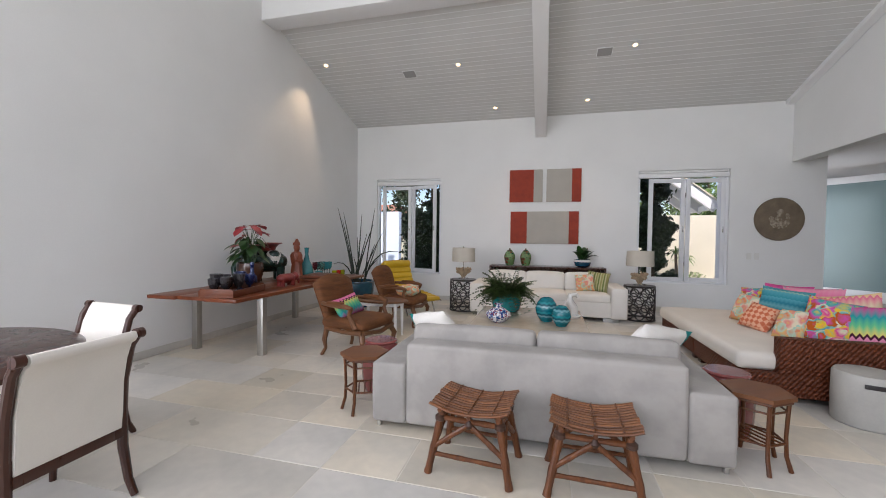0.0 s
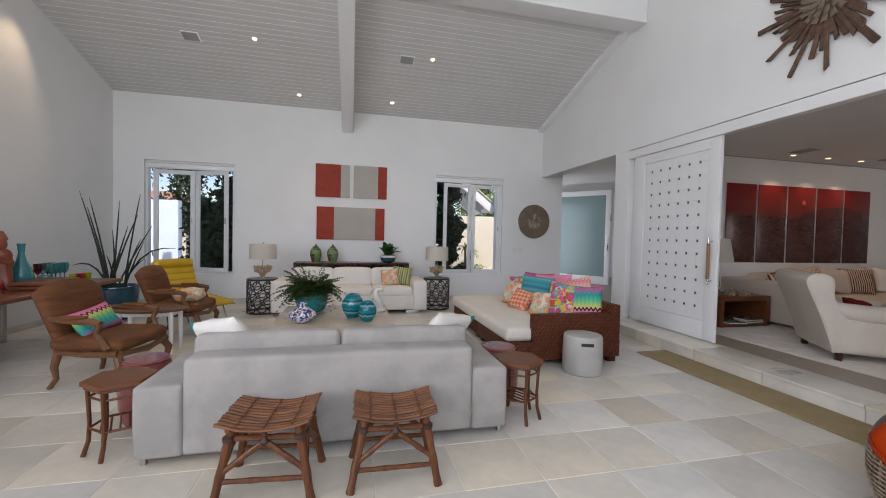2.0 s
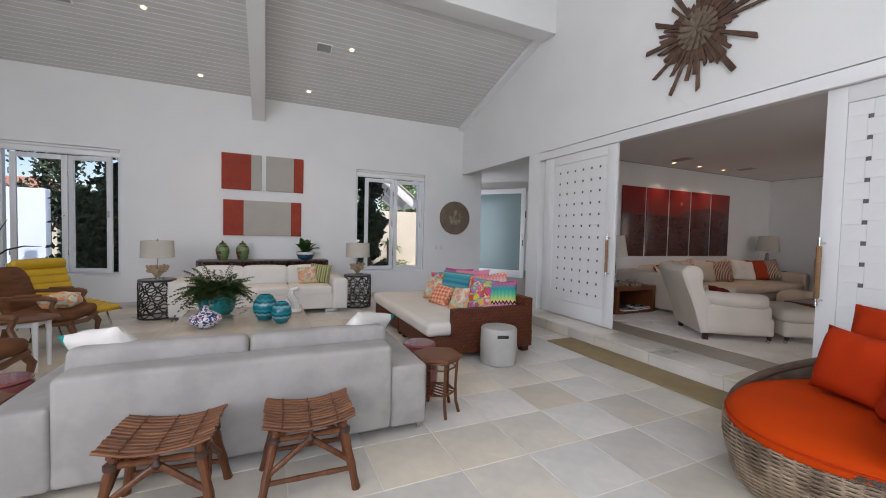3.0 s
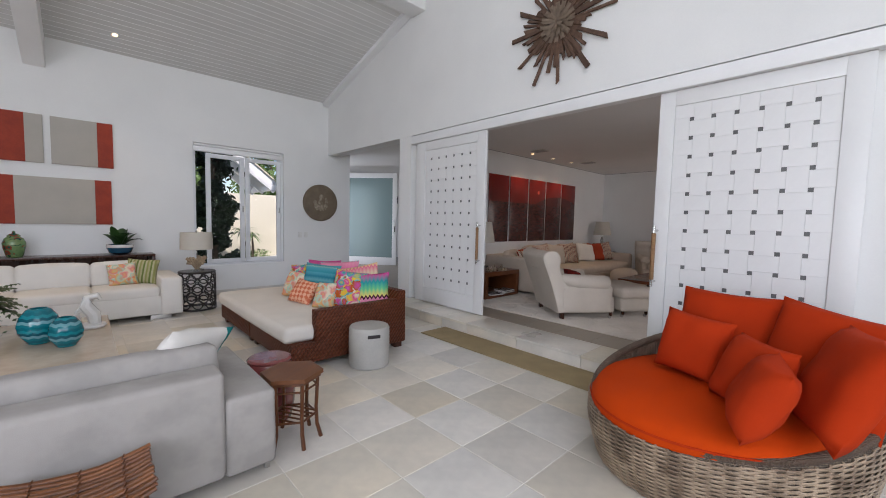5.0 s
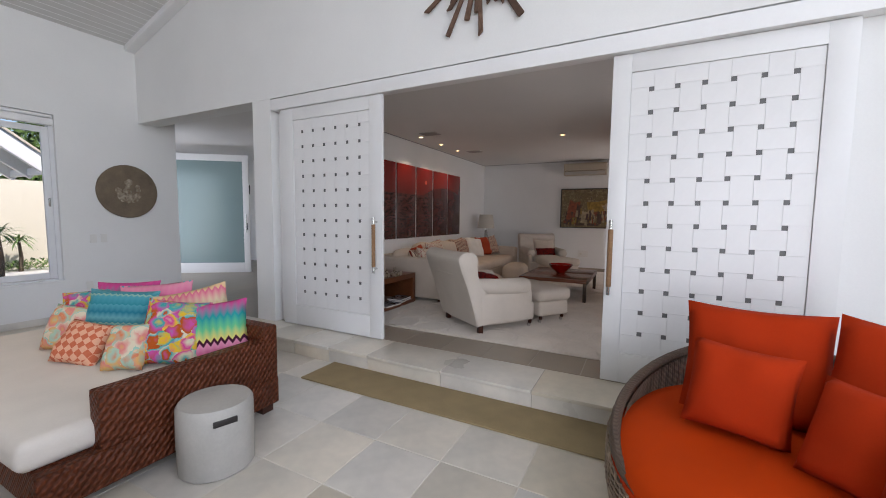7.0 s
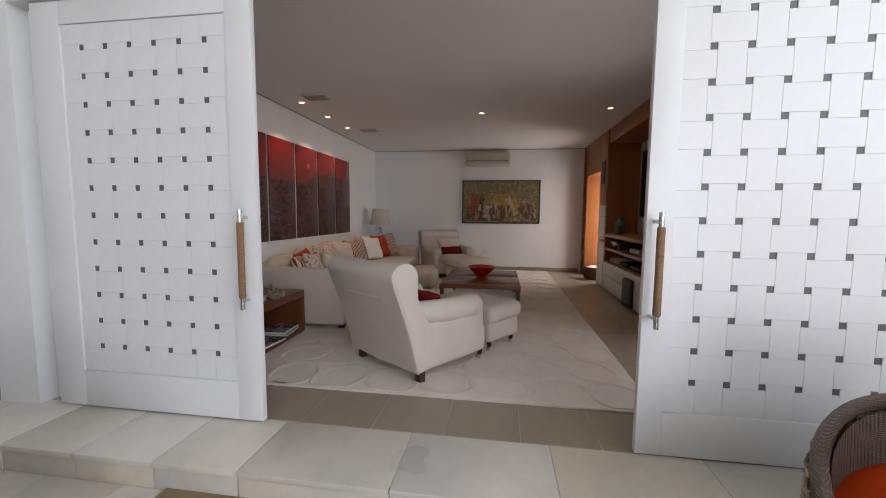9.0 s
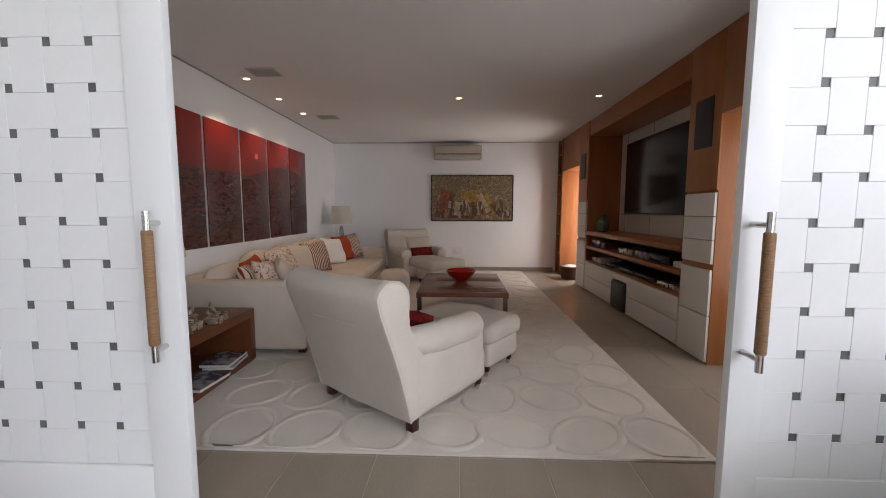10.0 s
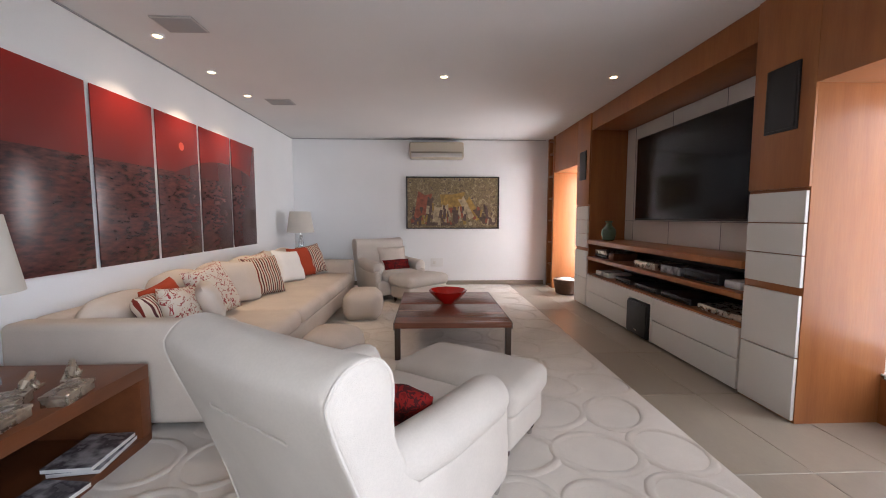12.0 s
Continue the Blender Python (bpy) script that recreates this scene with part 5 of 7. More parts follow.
# plank table along the wall
t = thing("plank_table", pose(0, 0, 0), "long reddish plank table on square steel legs", "table")
t.matrix_basis = pose(-3.17, 4.62, 0)
for k, (x0, x1) in enumerate(((-0.55, -0.19), (-0.187, 0.17), (0.173, 0.56))):
    b = span(x0, x1, -1.31 + 0.03 * (k % 2), 1.50 - 0.04 * (k % 2), 0.687, 0.725, 0.008)
    part("plank", b, REDPLANK, t)
for x in (-0.53, 0.38):
    for y in (-0.72, 1.18):
        part("leg", box(0.075, 0.075, 0.686, x, y, 0.0, 0.004), STEEL, t)
for x in (-0.53, 0.38):
    part("rail", box(0.05, 1.825, 0.04, x, 0.23, 0.646, 0.003), STEEL, t)
TT = 0.727
t = thing("serving_tray", pose(-2.93, 3.64, TT, 0, 0, 11), "long wooden tray holding dark glassware", "tray")
part("bottom", box(0.36, 0.62, 0.014, 0, 0, 0, 0.002), TRAYW, t)
for x in (-0.175, 0.175):
    part("side", box(0.014, 0.62, 0.06, x, 0, 0.012, 0.003), TRAYW, t)
for y in (-0.30, 0.30):
    part("end", box(0.336, 0.014, 0.075, 0, y, 0.012, 0.003), TRAYW, t)
rn = random.Random(2)
for k, (x, y) in enumerate(((-2.98, 3.42), (-2.87, 3.46), (-3.05, 3.53), (-2.93, 3.56), (-3.06, 3.66), (-2.85, 3.62), (-2.97, 3.74), (-2.87, 3.80), (-3.03, 3.84))):
    blue, s = k >= 6, 1.15 + 0.25 * ((k * 7) % 3) / 2
    t = thing("goblet", pose(x, y, TT + 0.0145), ("cobalt blue" if blue else "smoked dark") + " glass goblet on the wooden tray", "glass", "dark glassware")
    part("cup", lathe([(px * s, pz * s) for px, pz in ((0.034, 0), (0.036, 0.004), (0.012, 0.014), (0.010, 0.045), (0.030, 0.062), (0.043, 0.10), (0.046, 0.145), (0.042, 0.145), (0.036, 0.09), (0.014, 0.062))], 20), COBALT if blue else SMOKE, t)
t = thing("decanter", pose(-3.06, 4.06, TT + 0.0), "cobalt blue glass decanter with stopper", "decanter")
part("bottle", lathe([(0.045, 0), (0.055, 0.01), (0.06, 0.10), (0.05, 0.15), (0.022, 0.19), (0.022, 0.25), (0.03, 0.26)], 20), COBALT, t)
part("stopper", lathe([(0.014, 0.26), (0.026, 0.28), (0.02, 0.31), (0.004, 0.32)], 16), COBALT, t)

t = thing("anthurium", pose(-3.38, 4.40, TT), "red-flowered anthurium in a brown lustre pot", "plant")
part("pot", lathe([(0.09, 0), (0.11, 0.015), (0.15, 0.12), (0.165, 0.21), (0.155, 0.275), (0.145, 0.28), (0.135, 0.26)], 32), BROWNPOT, t)
part("soil", lathe([(0.14, 0.22), (0.12, 0.245), (0.01, 0.25)], 20), SOIL, t)
bm, fl, rn = bmesh.new(), bmesh.new(), random.Random(6)
for k in range(26):
    a, up = rn.random() * 6.28, 0.10 + 0.30 * rn.random()
    base = Vector((0.05 * math.cos(a), 0.05 * math.sin(a), 0.25))
    tip = base + Vector((0.07 * math.cos(a), 0.07 * math.sin(a), up * 0.9))
    tube([base, base.lerp(tip, 0.5) + Vector((0, 0, 0.03)), tip], 0.004, 5, bm)
    leaf_blade(bm, tip, a + 0.4 * (rn.random() - 0.5), 0.14 + 0.06 * rn.random(), 0.085, -0.2 - 0.8 * rn.random(), 0.25, 0.2)
for k in range(13):
    a, up = rn.random() * 6.28, 0.24 + 0.34 * rn.random()
    tip = Vector((0.11 * math.cos(a), 0.11 * math.sin(a), 0.25 + up * 0.9))
    tube([(0, 0, 0.25), (tip.x * 0.5, tip.y * 0.5, 0.3 + up * 0.6), tip], 0.004, 5, bm)
    lift = -0.7 + 0.8 * rn.random()
    leaf_blade(fl, tip, a + 0.3, 0.14, 0.125, lift, 0.15, 0.2)
    leaf_blade(fl, tip, a + 3.44, 0.06, 0.13, -lift, 0.1, 0.2)
part("leaves", bm, PLANT, t)
part("flowers", fl, REDFL, t, "glossy red spathes")

t = thing("ceramic_elephant", pose(-3.50, 4.88, TT, 0, 0, -128) @ Matrix.Scale(1.15, 4), "dark green ceramic elephant stool with patterned saddle", "ornament")
bm = pad(0.42, 0.26, 0.22, 0, 0, 0.12, 0.10, 0.02)
for x in (-0.13, 0.13):
    for y in (-0.075, 0.075):
        lathe([(0.05, 0.0), (0.048, 0.06), (0.055, 0.16)], 14, bm, (x, y, 0))
pad(0.18, 0.17, 0.19, 0.25, 0, 0.16, 0.08, 0.02, bm)
tube([(0.32, 0, 0.24), (0.375, 0, 0.16), (0.37, 0, 0.06), (0.42, 0, 0.03)], [0.045, 0.035, 0.028, 0.02], 10, bm)
part("body", bm, GREENEL, t)
part("saddle", pad(0.17, 0.285, 0.20, -0.05, 0, 0.165, 0.06, 0.01), WHITEG, t, "pale patterned saddle cloth")
part("saddle_panel", pad(0.14, 0.296, 0.19, -0.05, 0, 0.178, 0.05, 0.004), GREENEL, t)
for sy in (-1, 1):
    part("ear", cushion(0.15, 0.17, 0.04, 0.5, 8), GREENEL, t, at=pose(0.21, sy * 0.115, 0.25, 90, 0, 20))
    part("medallion", lathe([(0.035, 0), (0.03, 0.006), (0.01, 0.008)], 8), WHITEG, t, at=pose(-0.05, sy * 0.149, 0.27, -90 * sy, 0, 0))
part("dish", lathe([(0.07, 0.36), (0.09, 0.375), (0.10, 0.41), (0.13, 0.44), (0.17, 0.452), (0.165, 0.462), (0.02, 0.455)], 30), REDEL, t, "dark red lacquer dish seat")

t = thing("small_elephant", pose(-2.86, 4.42, TT, 0, 0, 80), "small red lacquered elephant figure", "ornament")
bm = pad(0.24, 0.12, 0.10, 0, 0, 0.045, 0.045, 0.01)
for x in (-0.08, 0.08):
    for y in (-0.035, 0.035):
        lathe([(0.024, 0.0), (0.022, 0.03), (0.026, 0.07)], 10, bm, (x, y, 0))
pad(0.10, 0.09, 0.10, 0.14, 0, 0.06, 0.04, 0.01, bm)
tube([(0.18, 0, 0.09), (0.215, 0, 0.05), (0.205, 0, 0.012)], [0.022, 0.016, 0.011], 8, bm)
part("body", bm, REDEL, t)

t = thing("carved_statue", pose(-3.20, 5.12, TT, 0, 0, 10) @ Matrix.Scale(1.1, 4), "reddish carved wooden statue standing on the table", "statue")
prof = [(0.078, 0.0), (0.084, 0.02), (0.075, 0.05), (0.070, 0.12), (0.062, 0.20), (0.066, 0.27), (0.074, 0.32), (0.060, 0.355), (0.028, 0.372), (0.036, 0.392), (0.043, 0.42), (0.038, 0.448), (0.050, 0.455), (0.046, 0.475), (0.030, 0.50), (0.010, 0.535)]
bm = lathe(prof, 28)
for v in bm.verts:
    a = math.atan2(v.co.y, v.co.x)
    if v.co.z < 0.34:
        v.co.x *= 1 + 0.09 * math.sin(7 * a + 3 * v.co.z)
        v.co.y *= 1 + 0.09 * math.sin(7 * a + 3 * v.co.z)
    v.co.y *= 0.85
    v.co += 0.010 * noise.noise_vector(v.co * 26)
for sy in (-1, 1):
    tube([(0.0, sy * 0.062, 0.325), (0.025, sy * 0.078, 0.26), (0.062, sy * 0.035, 0.235), (0.074, 0.0, 0.25)], [0.022, 0.021, 0.016, 0.013], 8, bm)
part("body", bm, TERRA, t)
t = thing("glass_bottle_vase", pose(-3.22, 5.40, TT), "tall slender turquoise glass bottle vase", "vase")
part("body", lathe([(0.075, 0), (0.09, 0.01), (0.105, 0.07), (0.085, 0.17), (0.042, 0.27), (0.026, 0.35), (0.032, 0.43), (0.038, 0.455), (0.034, 0.455), (0.02, 0.36)], 28), TURQ, t)
t = thing("glass_bowl", pose(-3.10, 5.55, TT), "small round turquoise glass cup", "cup")
part("body", lathe([(0.035, 0), (0.055, 0.02), (0.06, 0.06), (0.05, 0.09), (0.046, 0.09), (0.05, 0.06)], 20), TURQ, t)
for z, s in ((0, 1.0), (0.04, 0.9)):
    t = thing("wooden_platter", pose(-2.88, 5.22, TT + z, 0, 0, 8), "flat wooden platter stacked on the table", "platter", "stacked platters")
    part("board", box(0.40 * s, 0.62 * s, 0.036, 0, 0, 0, 0.014, 3), TRAYW, t)
cols = [WINEG, AQUA, AQUA, TURQ, WINEG, TURQ, AQUA, TURQ]
for k, m in enumerate(cols):
    x, y = -3.28 + 0.11 * (k % 2), 5.72 + 0.075 * (k // 2) + 0.03 * (k % 2)
    t = thing("wine_goblet", pose(x, y, TT), "tall coloured glass goblet on the table", "glass", "coloured goblets")
    part("foot", lathe([(0.034, 0), (0.034, 0.004), (0.006, 0.012), (0.006, 0.08), (0.02, 0.09)], 18), AQUA, t)
    part("bowl", lathe([(0.012, 0.085), (0.036, 0.12), (0.042, 0.17), (0.040, 0.21), (0.037, 0.21), (0.033, 0.13)], 18), m, t)
for k, m in enumerate((LIMEG, REDG, LIMEG)):
    t = thing("votive_glass", pose(-2.98 + 0.02 * k, 5.80 + 0.10 * k, TT), "small " + ("red" if m is REDG else "lime green") + " glass tumbler", "glass", "coloured tumblers")
    part("cup", lathe([(0.03, 0), (0.032, 0.004), (0.038, 0.08), (0.035, 0.08), (0.028, 0.01)], 18), m, t)

# dining corner
t = thing("dining_table", pose(-2.72, 1.12, 0), "round dark stained wooden dining table", "dining table")
part("tabletop", lathe([(0.78, 0.705), (0.82, 0.71), (0.825, 0.735), (0.81, 0.745), (0.02, 0.746)], 64), MAHOG, t)
part("pedestal", lathe([(0.30, 0), (0.28, 0.04), (0.11, 0.08), (0.09, 0.4), (0.13, 0.66), (0.25, 0.705)], 28), MAHOG, t)


def dining_chair(m):
    t = thing("dining_chair", m, "dark mahogany dining chair upholstered in cream canvas", "dining chair", "dining chairs")
    for s in (-1, 1):
        part("stile", tube([(-0.22, s * 0.235, 0.40), (-0.235, s * 0.235, 0.60), (-0.28, s * 0.237, 0.78), (-0.325, s * 0.24, 0.845)], [0.024, 0.022, 0.021, 0.022], 10), MAHOG, t)
        part("scroll", tube([(-0.325, s * 0.225, 0.845), (-0.325, s * 0.262, 0.845)], 0.026, 14), MAHOG, t)
        part("leg", tube([(-0.22, s * 0.235, 0.42), (-0.225, s * 0.235, 0.25), (-0.26, s * 0.235, 0.08), (-0.30, s * 0.235, 0.0)], [0.026, 0.024, 0.02, 0.018], 10), MAHOG, t)
        part("leg", tube([(0.22, s * 0.225, 0.42), (0.23, s * 0.225, 0.2), (0.245, s * 0.225, 0.0)], [0.024, 0.021, 0.016], 10), MAHOG, t)
        part("seat_rail", box(0.44, 0.028, 0.055, 0, s * 0.23, 0.365, 0.004), MAHOG, t)
    part("seat_rail", box(0.028, 0.46, 0.055, -0.225, 0, 0.30, 0.004), MAHOG, t)
    part("seat_rail", box(0.028, 0.46, 0.055, 0.22, 0, 0.365, 0.004), MAHOG, t)
    part("seat", pad(0.46, 0.45, 0.08, 0.0, 0, 0.41, 0.03, 0.012), CANV, t)
    bm = bmesh.new()
    pts = [(-0.215, 0.355), (-0.225, 0.45), (-0.232, 0.60), (-0.262, 0.73), (-0.30, 0.82), (-0.325, 0.862), (-0.345, 0.86), (-0.355, 0.835), (-0.34, 0.815), (-0.315, 0.80), (-0.285, 0.72), (-0.262, 0.6), (-0.255, 0.45), (-0.245, 0.355)]
    a, b = [bm.verts.new((x, -0.215, z)) for x, z in pts], [bm.verts.new((x, 0.215, z)) for x, z in pts]
    for i in range(len(pts)):
        j = (i + 1) % len(pts)
        bm.faces.new((a[i], b[i], b[j], a[j]))
    bm.faces.new(a), bm.faces.new(b[::-1])
    bmesh.ops.recalc_face_normals(bm, faces=bm.faces[:])
    part("backrest", bm, CANV, t)
    part("back_rail", box(0.03, 0.44, 0.05, -0.235, 0, 0.305, 0.004), MAHOG, t)
    return t


CANV = cloth("cream_canvas", (0.70, 0.66, 0.60), 0.04, 0.2)
dc = dining_chair(pose(-2.04, 1.44, 0, 0, 0, 182))
copy_thing(dc, pose(-2.67, 1.90, 0, 0, 0, -94))

# orange rattan love seat
t = thing("rattan_loveseat", pose(3.50, 1.03, 0, 0, 0, -22), "round woven rattan love seat with orange cushion", "love seat")
RATTANS = mat("rattan_strand", (0.45, 0.34, 0.235), 0.42, var=0.25, scale=9, fine=40, second=(0.17, 0.115, 0.075), spread=0.3)
BACK, RA, RB = radians(14), 0.86, 0.665


def rim_z(a):
    return 0.352 + 0.325 * (0.5 + 0.5 * math.cos(a - BACK)) ** 1.4


def shell(profile, n=72):
    """A round shell whose rim climbs towards the back; profile gives (radius, share of the rim's height)."""
    bm = bmesh.new()
    rings = []
    for r, f in profile:
        rings.append([bm.verts.new((r * RA * math.cos(a), r * RB * math.sin(a), f * rim_z(a) if f >= 0 else 0.22)) for a in [2 * math.pi * i / n for i in range(n)]])
    for p, q in zip(rings, rings[1:]):
        for i in range(n):
            bm.faces.new((p[i], p[(i + 1) % n], q[(i + 1) % n], q[i]))
    return bm


part("shell", shell([(0.91, 0.02), (0.955, 0.25), (0.985, 0.55), (1.0, 0.88), (0.99, 0.97)]), RATTAN, t)
part("inner_shell", shell([(0.88, -1), (0.90, 0.75), (0.915, 0.97)]), RATTAN, t)
part("rim", tube([(RA * 0.965 * math.cos(a), RB * 0.96 * math.sin(a), rim_z(a)) for a in [2 * math.pi * i / 72 for i in range(72)]], 0.026, 10, closed=True), RATTAND, t, "dark woven rim band")
weave_bm = bmesh.new()
for k in range(30):
    f = 0.03 + 0.0308 * k
    ring = []
    for i in range(200):
        a = 2 * math.pi * i / 200
        rr = (0.915 + 0.082 * min(1.0, f / 0.62) ** 0.8) * (1.006 + 0.009 * math.sin(math.pi * (i / 2.5 + k)))
        ring.append((rr * RA * math.cos(a), rr * RB * math.sin(a), f * rim_z(a)))
    tube(ring, 0.0053, 5, weave_bm, closed=True)
for i in range(80):
    a = 2 * math.pi * i / 80
    tube([((0.915 + 0.082 * min(1.0, f / 0.62) ** 0.8) * 1.004 * RA * math.cos(a), (0.915 + 0.082 * min(1.0, f / 0.62) ** 0.8) * 1.004 * RB * math.sin(a), f * rim_z(a)) for f in (0.03, 0.3, 0.6, 0.95)], 0.006, 5, weave_bm)
tagged(part("weave", weave_bm, RATTANS, t), kind="stuff")
bm = lathe([(0.60, 0.0), (0.80, 0.015), (0.855, 0.06), (0.868, 0.10), (0.86, 0.145), (0.82, 0.175), (0.70, 0.20), (0.40, 0.215), (0.02, 0.22)], 56)
for v in bm.verts:
    v.co.z += 0.007 * noise.noise(v.co * 3.5) + 0.004 * noise.noise(v.co * 11)
part("seat_cushion", bm, ORANGE, t, "thick round orange seat cushion", at=Matrix.Translation((-0.01, 0, 0.255)) @ Matrix.Diagonal((0.985, 0.745, 1, 1)))
part("cushion_piping", tube([(-0.01 + 0.867 * 0.985 * math.cos(a), 0.867 * 0.745 * math.sin(a), 0.375) for a in [2 * math.pi * i / 72 for i in range(72)]], 0.006, 6, closed=True), ORANGED, t)
sw = [("large orange cushion", 0.60, 0.56, (3.72, 1.10, 0.725), 170, 20, 0), ("large orange cushion", 0.60, 0.58, (3.49, 0.60, 0.715), 160, 20, -7), ("large orange cushion", 0.56, 0.54, (3.13, 0.53, 0.715), 108, 24, 4),
      ("square orange cushion", 0.40, 0.40, (3.44, 1.205, 0.67), 170, 14, -5), ("square orange cushion", 0.39, 0.39, (3.17, 0.865, 0.645), 136, 23, -1), ("square orange cushion", 0.38, 0.38, (2.875, 0.787, 0.645), 104, 25, -1)]
for i, (lb, w, h, (x, y, z), yaw, tilt, roll) in enumerate(sw):
    rest_pillow("cushion", w, h, 0.20, lean(x, y, z, yaw, tilt, roll), ORANGED, "burnt " + lb + " on the love seat", "orange cushions", seed=10 + i)

t = thing("floor_mat", pose(3.95, 2.95, 0.002), "plain straw-coloured sisal runner before the step", "mat")
part("mat", box(0.44, 2.60, 0.012, 0, 0, 0, 0.003), MATTER, t)

# ---- television room ----
VENT = mat("white_grille", (0.50, 0.48, 0.45), 0.7, var=0.05, scale=60)
ACW = mat("aged_cream_plastic", (0.50, 0.44, 0.34), 0.4, var=0.04, scale=3)
LACQ = mat("warm_white_lacquer", (0.68, 0.65, 0.59), 0.35, var=0.02, scale=2)
SCREEN = mat("black_glass_screen", (0.006, 0.006, 0.008), 0.16, var=0.05, ior=1.3)
BLACKP = mat("black_plastic", (0.014, 0.014, 0.015), 0.45, var=0.08)
METALD = mat("bronze_metal_frame", (0.085, 0.062, 0.048), 0.4, 0.6, var=0.08)
SILVER = mat("antique_silver", (0.66, 0.58, 0.46), 0.28, 0.9, var=0.25, scale=25, bump=0.5, bump_scale=70)
PAPER = mat("printed_magazine", (0.10, 0.09, 0.10), 0.25, var=0.3, scale=14, second=(0.42, 0.40, 0.40), spread=0.2)
PAGES = mat("paper_pages", (0.70, 0.67, 0.62), 0.8, var=0.04, scale=4, fine=200, stretch=(1, 1, 30))
REDBOWL = mat("red_art_glass", (0.60, 0.012, 0.006), 0.05, var=0.1, transmission=0.35, coat=0.5)
BASKET = weave(mat("basket_weave", (0.24, 0.12, 0.055), 0.7, var=0.2, scale=14), 60, 60, 0.9, 0.4)
RUGM = mat("ivory_wool_rug", (0.66, 0.59, 0.505), 0.95, var=0.07, scale=4, fine=90, bump=0.5, bump_scale=300, sheen=0.3)
P_STRIPER = pattern("rust_cream_stripe", "stripe", [(0.62, 0.54, 0.44), (0.26, 0.055, 0.035), (0.62, 0.54, 0.44), (0.14, 0.05, 0.05)], 17, angle=90)
P_TOILE = pattern("red_toile", "toile", [(0.62, 0.55, 0.46), (0.62, 0.55, 0.46), (0.62, 0.55, 0.46), (0.34, 0.07, 0.07), (0.62, 0.55, 0.46), (0.62, 0.55, 0.46), (0.62, 0.55, 0.46), (0.62, 0.55, 0.46), (0.38, 0.09, 0.09), (0.62, 0.55, 0.46), (0.62, 0.55, 0.46)], 15)
P_DAMASK = pattern("crimson_damask", "toile", [(0.20, 0.018, 0.014), (0.26, 0.025, 0.018), (0.10, 0.02, 0.02), (0.24, 0.022, 0.018)], 26)


def sunset():
    """One photograph across five panels: red dusk sky over a rippled dark sea with a far headland."""
    m = bpy.data.materials.new("sunset_print")
    m.use_nodes = True
    nt = m.node_tree
    n, k = nt.nodes.new, nt.links.new
    b = nt.nodes["Principled BSDF"]
    geo, sep = n("ShaderNodeNewGeometry"), n("ShaderNodeSeparateXYZ")
    k(geo.outputs["Position"], sep.inputs[0])
    nz = n("ShaderNodeTexNoise")
    mp = n("ShaderNodeMapping")
    mp.inputs["Scale"].default_value = (4.5, 1, 15)
    k(geo.outputs["Position"], mp.inputs["Vector"])
    nz.inputs["Scale"].default_value, nz.inputs["Detail"].default_value = 3.0, 7
    k(mp.outputs["Vector"], nz.inputs["Vector"])

    def op(kind, a, v):
        q = n("ShaderNodeMath")
        q.operation = kind
        for i, s in enumerate((a, v)):
            if isinstance(s, (int, float)):
                q.inputs[i].default_value = s
            else:
                k(s, q.inputs[i])
        return q.outputs[0]

    sky_r, sea_r = n("ShaderNodeValToRGB"), n("ShaderNodeValToRGB")
    e = sky_r.color_ramp.elements
    e[0].position, e[0].color = 0.0, (0.115, 0.022, 0.020, 1)
    e[1].position, e[1].color = 1.0, (0.26, 0.016, 0.012, 1)
    k(op("DIVIDE", op("SUBTRACT", sep.outputs["Z"], 1.75), 0.65), sky_r.inputs["Fac"])
    e = sea_r.color_ramp.elements
    e[0].position, e[0].color = 0.36, (0.030, 0.013, 0.014, 1)
    e[1].position, e[1].color = 0.66, (0.105, 0.034, 0.030, 1)
    k(nz.outputs["Fac"], sea_r.inputs["Fac"])
    mix = n("ShaderNodeMix")
    mix.data_type = "RGBA"
    k(op("GREATER_THAN", sep.outputs["Z"], 1.86), mix.inputs[0])
    k(sea_r.outputs["Color"], mix.inputs[6])
    k(sky_r.outputs["Color"], mix.inputs[7])
    # headland rising on the far panels
    hill = op("SUBTRACT", 2.06, op("MULTIPLY", op("POWER", op("ABSOLUTE", op("SUBTRACT", sep.outputs["X"], 9.0), 0), 2), 0.22))
    hm = op("MULTIPLY", op("GREATER_THAN", hill, sep.outputs["Z"]), op("GREATER_THAN", sep.outputs["Z"], 1.84))
    m2 = n("ShaderNodeMix")
    m2.data_type = "RGBA"
    k(hm, m2.inputs[0])
    k(mix.outputs[2], m2.inputs[6])
    m2.inputs[7].default_value = (0.080, 0.022, 0.021, 1)
    # dark near shore
    shore = op("LESS_THAN", sep.outputs["Z"], op("ADD", 0.55, op("MULTIPLY", op("SUBTRACT", sep.outputs["X"], 6.0), 0.27)))
    m3 = n("ShaderNodeMix")
    m3.data_type = "RGBA"
    k(op("MULTIPLY", shore, 0.55), m3.inputs[0])
    k(m2.outputs[2], m3.inputs[6])
    m3.inputs[7].default_value = (0.060, 0.026, 0.023, 1)
    # the small sun
    dx, dz = op("SUBTRACT", sep.outputs["X"], 8.16), op("SUBTRACT", sep.outputs["Z"], 2.12)
    disc = op("LESS_THAN", op("ADD", op("MULTIPLY", dx, dx), op("MULTIPLY", dz, dz)), 0.0016)
    m4 = n("ShaderNodeMix")
    m4.data_type = "RGBA"
    k(disc, m4.inputs[0])
    k(m3.outputs[2], m4.inputs[6])
    m4.inputs[7].default_value = (0.66, 0.10, 0.06, 1)
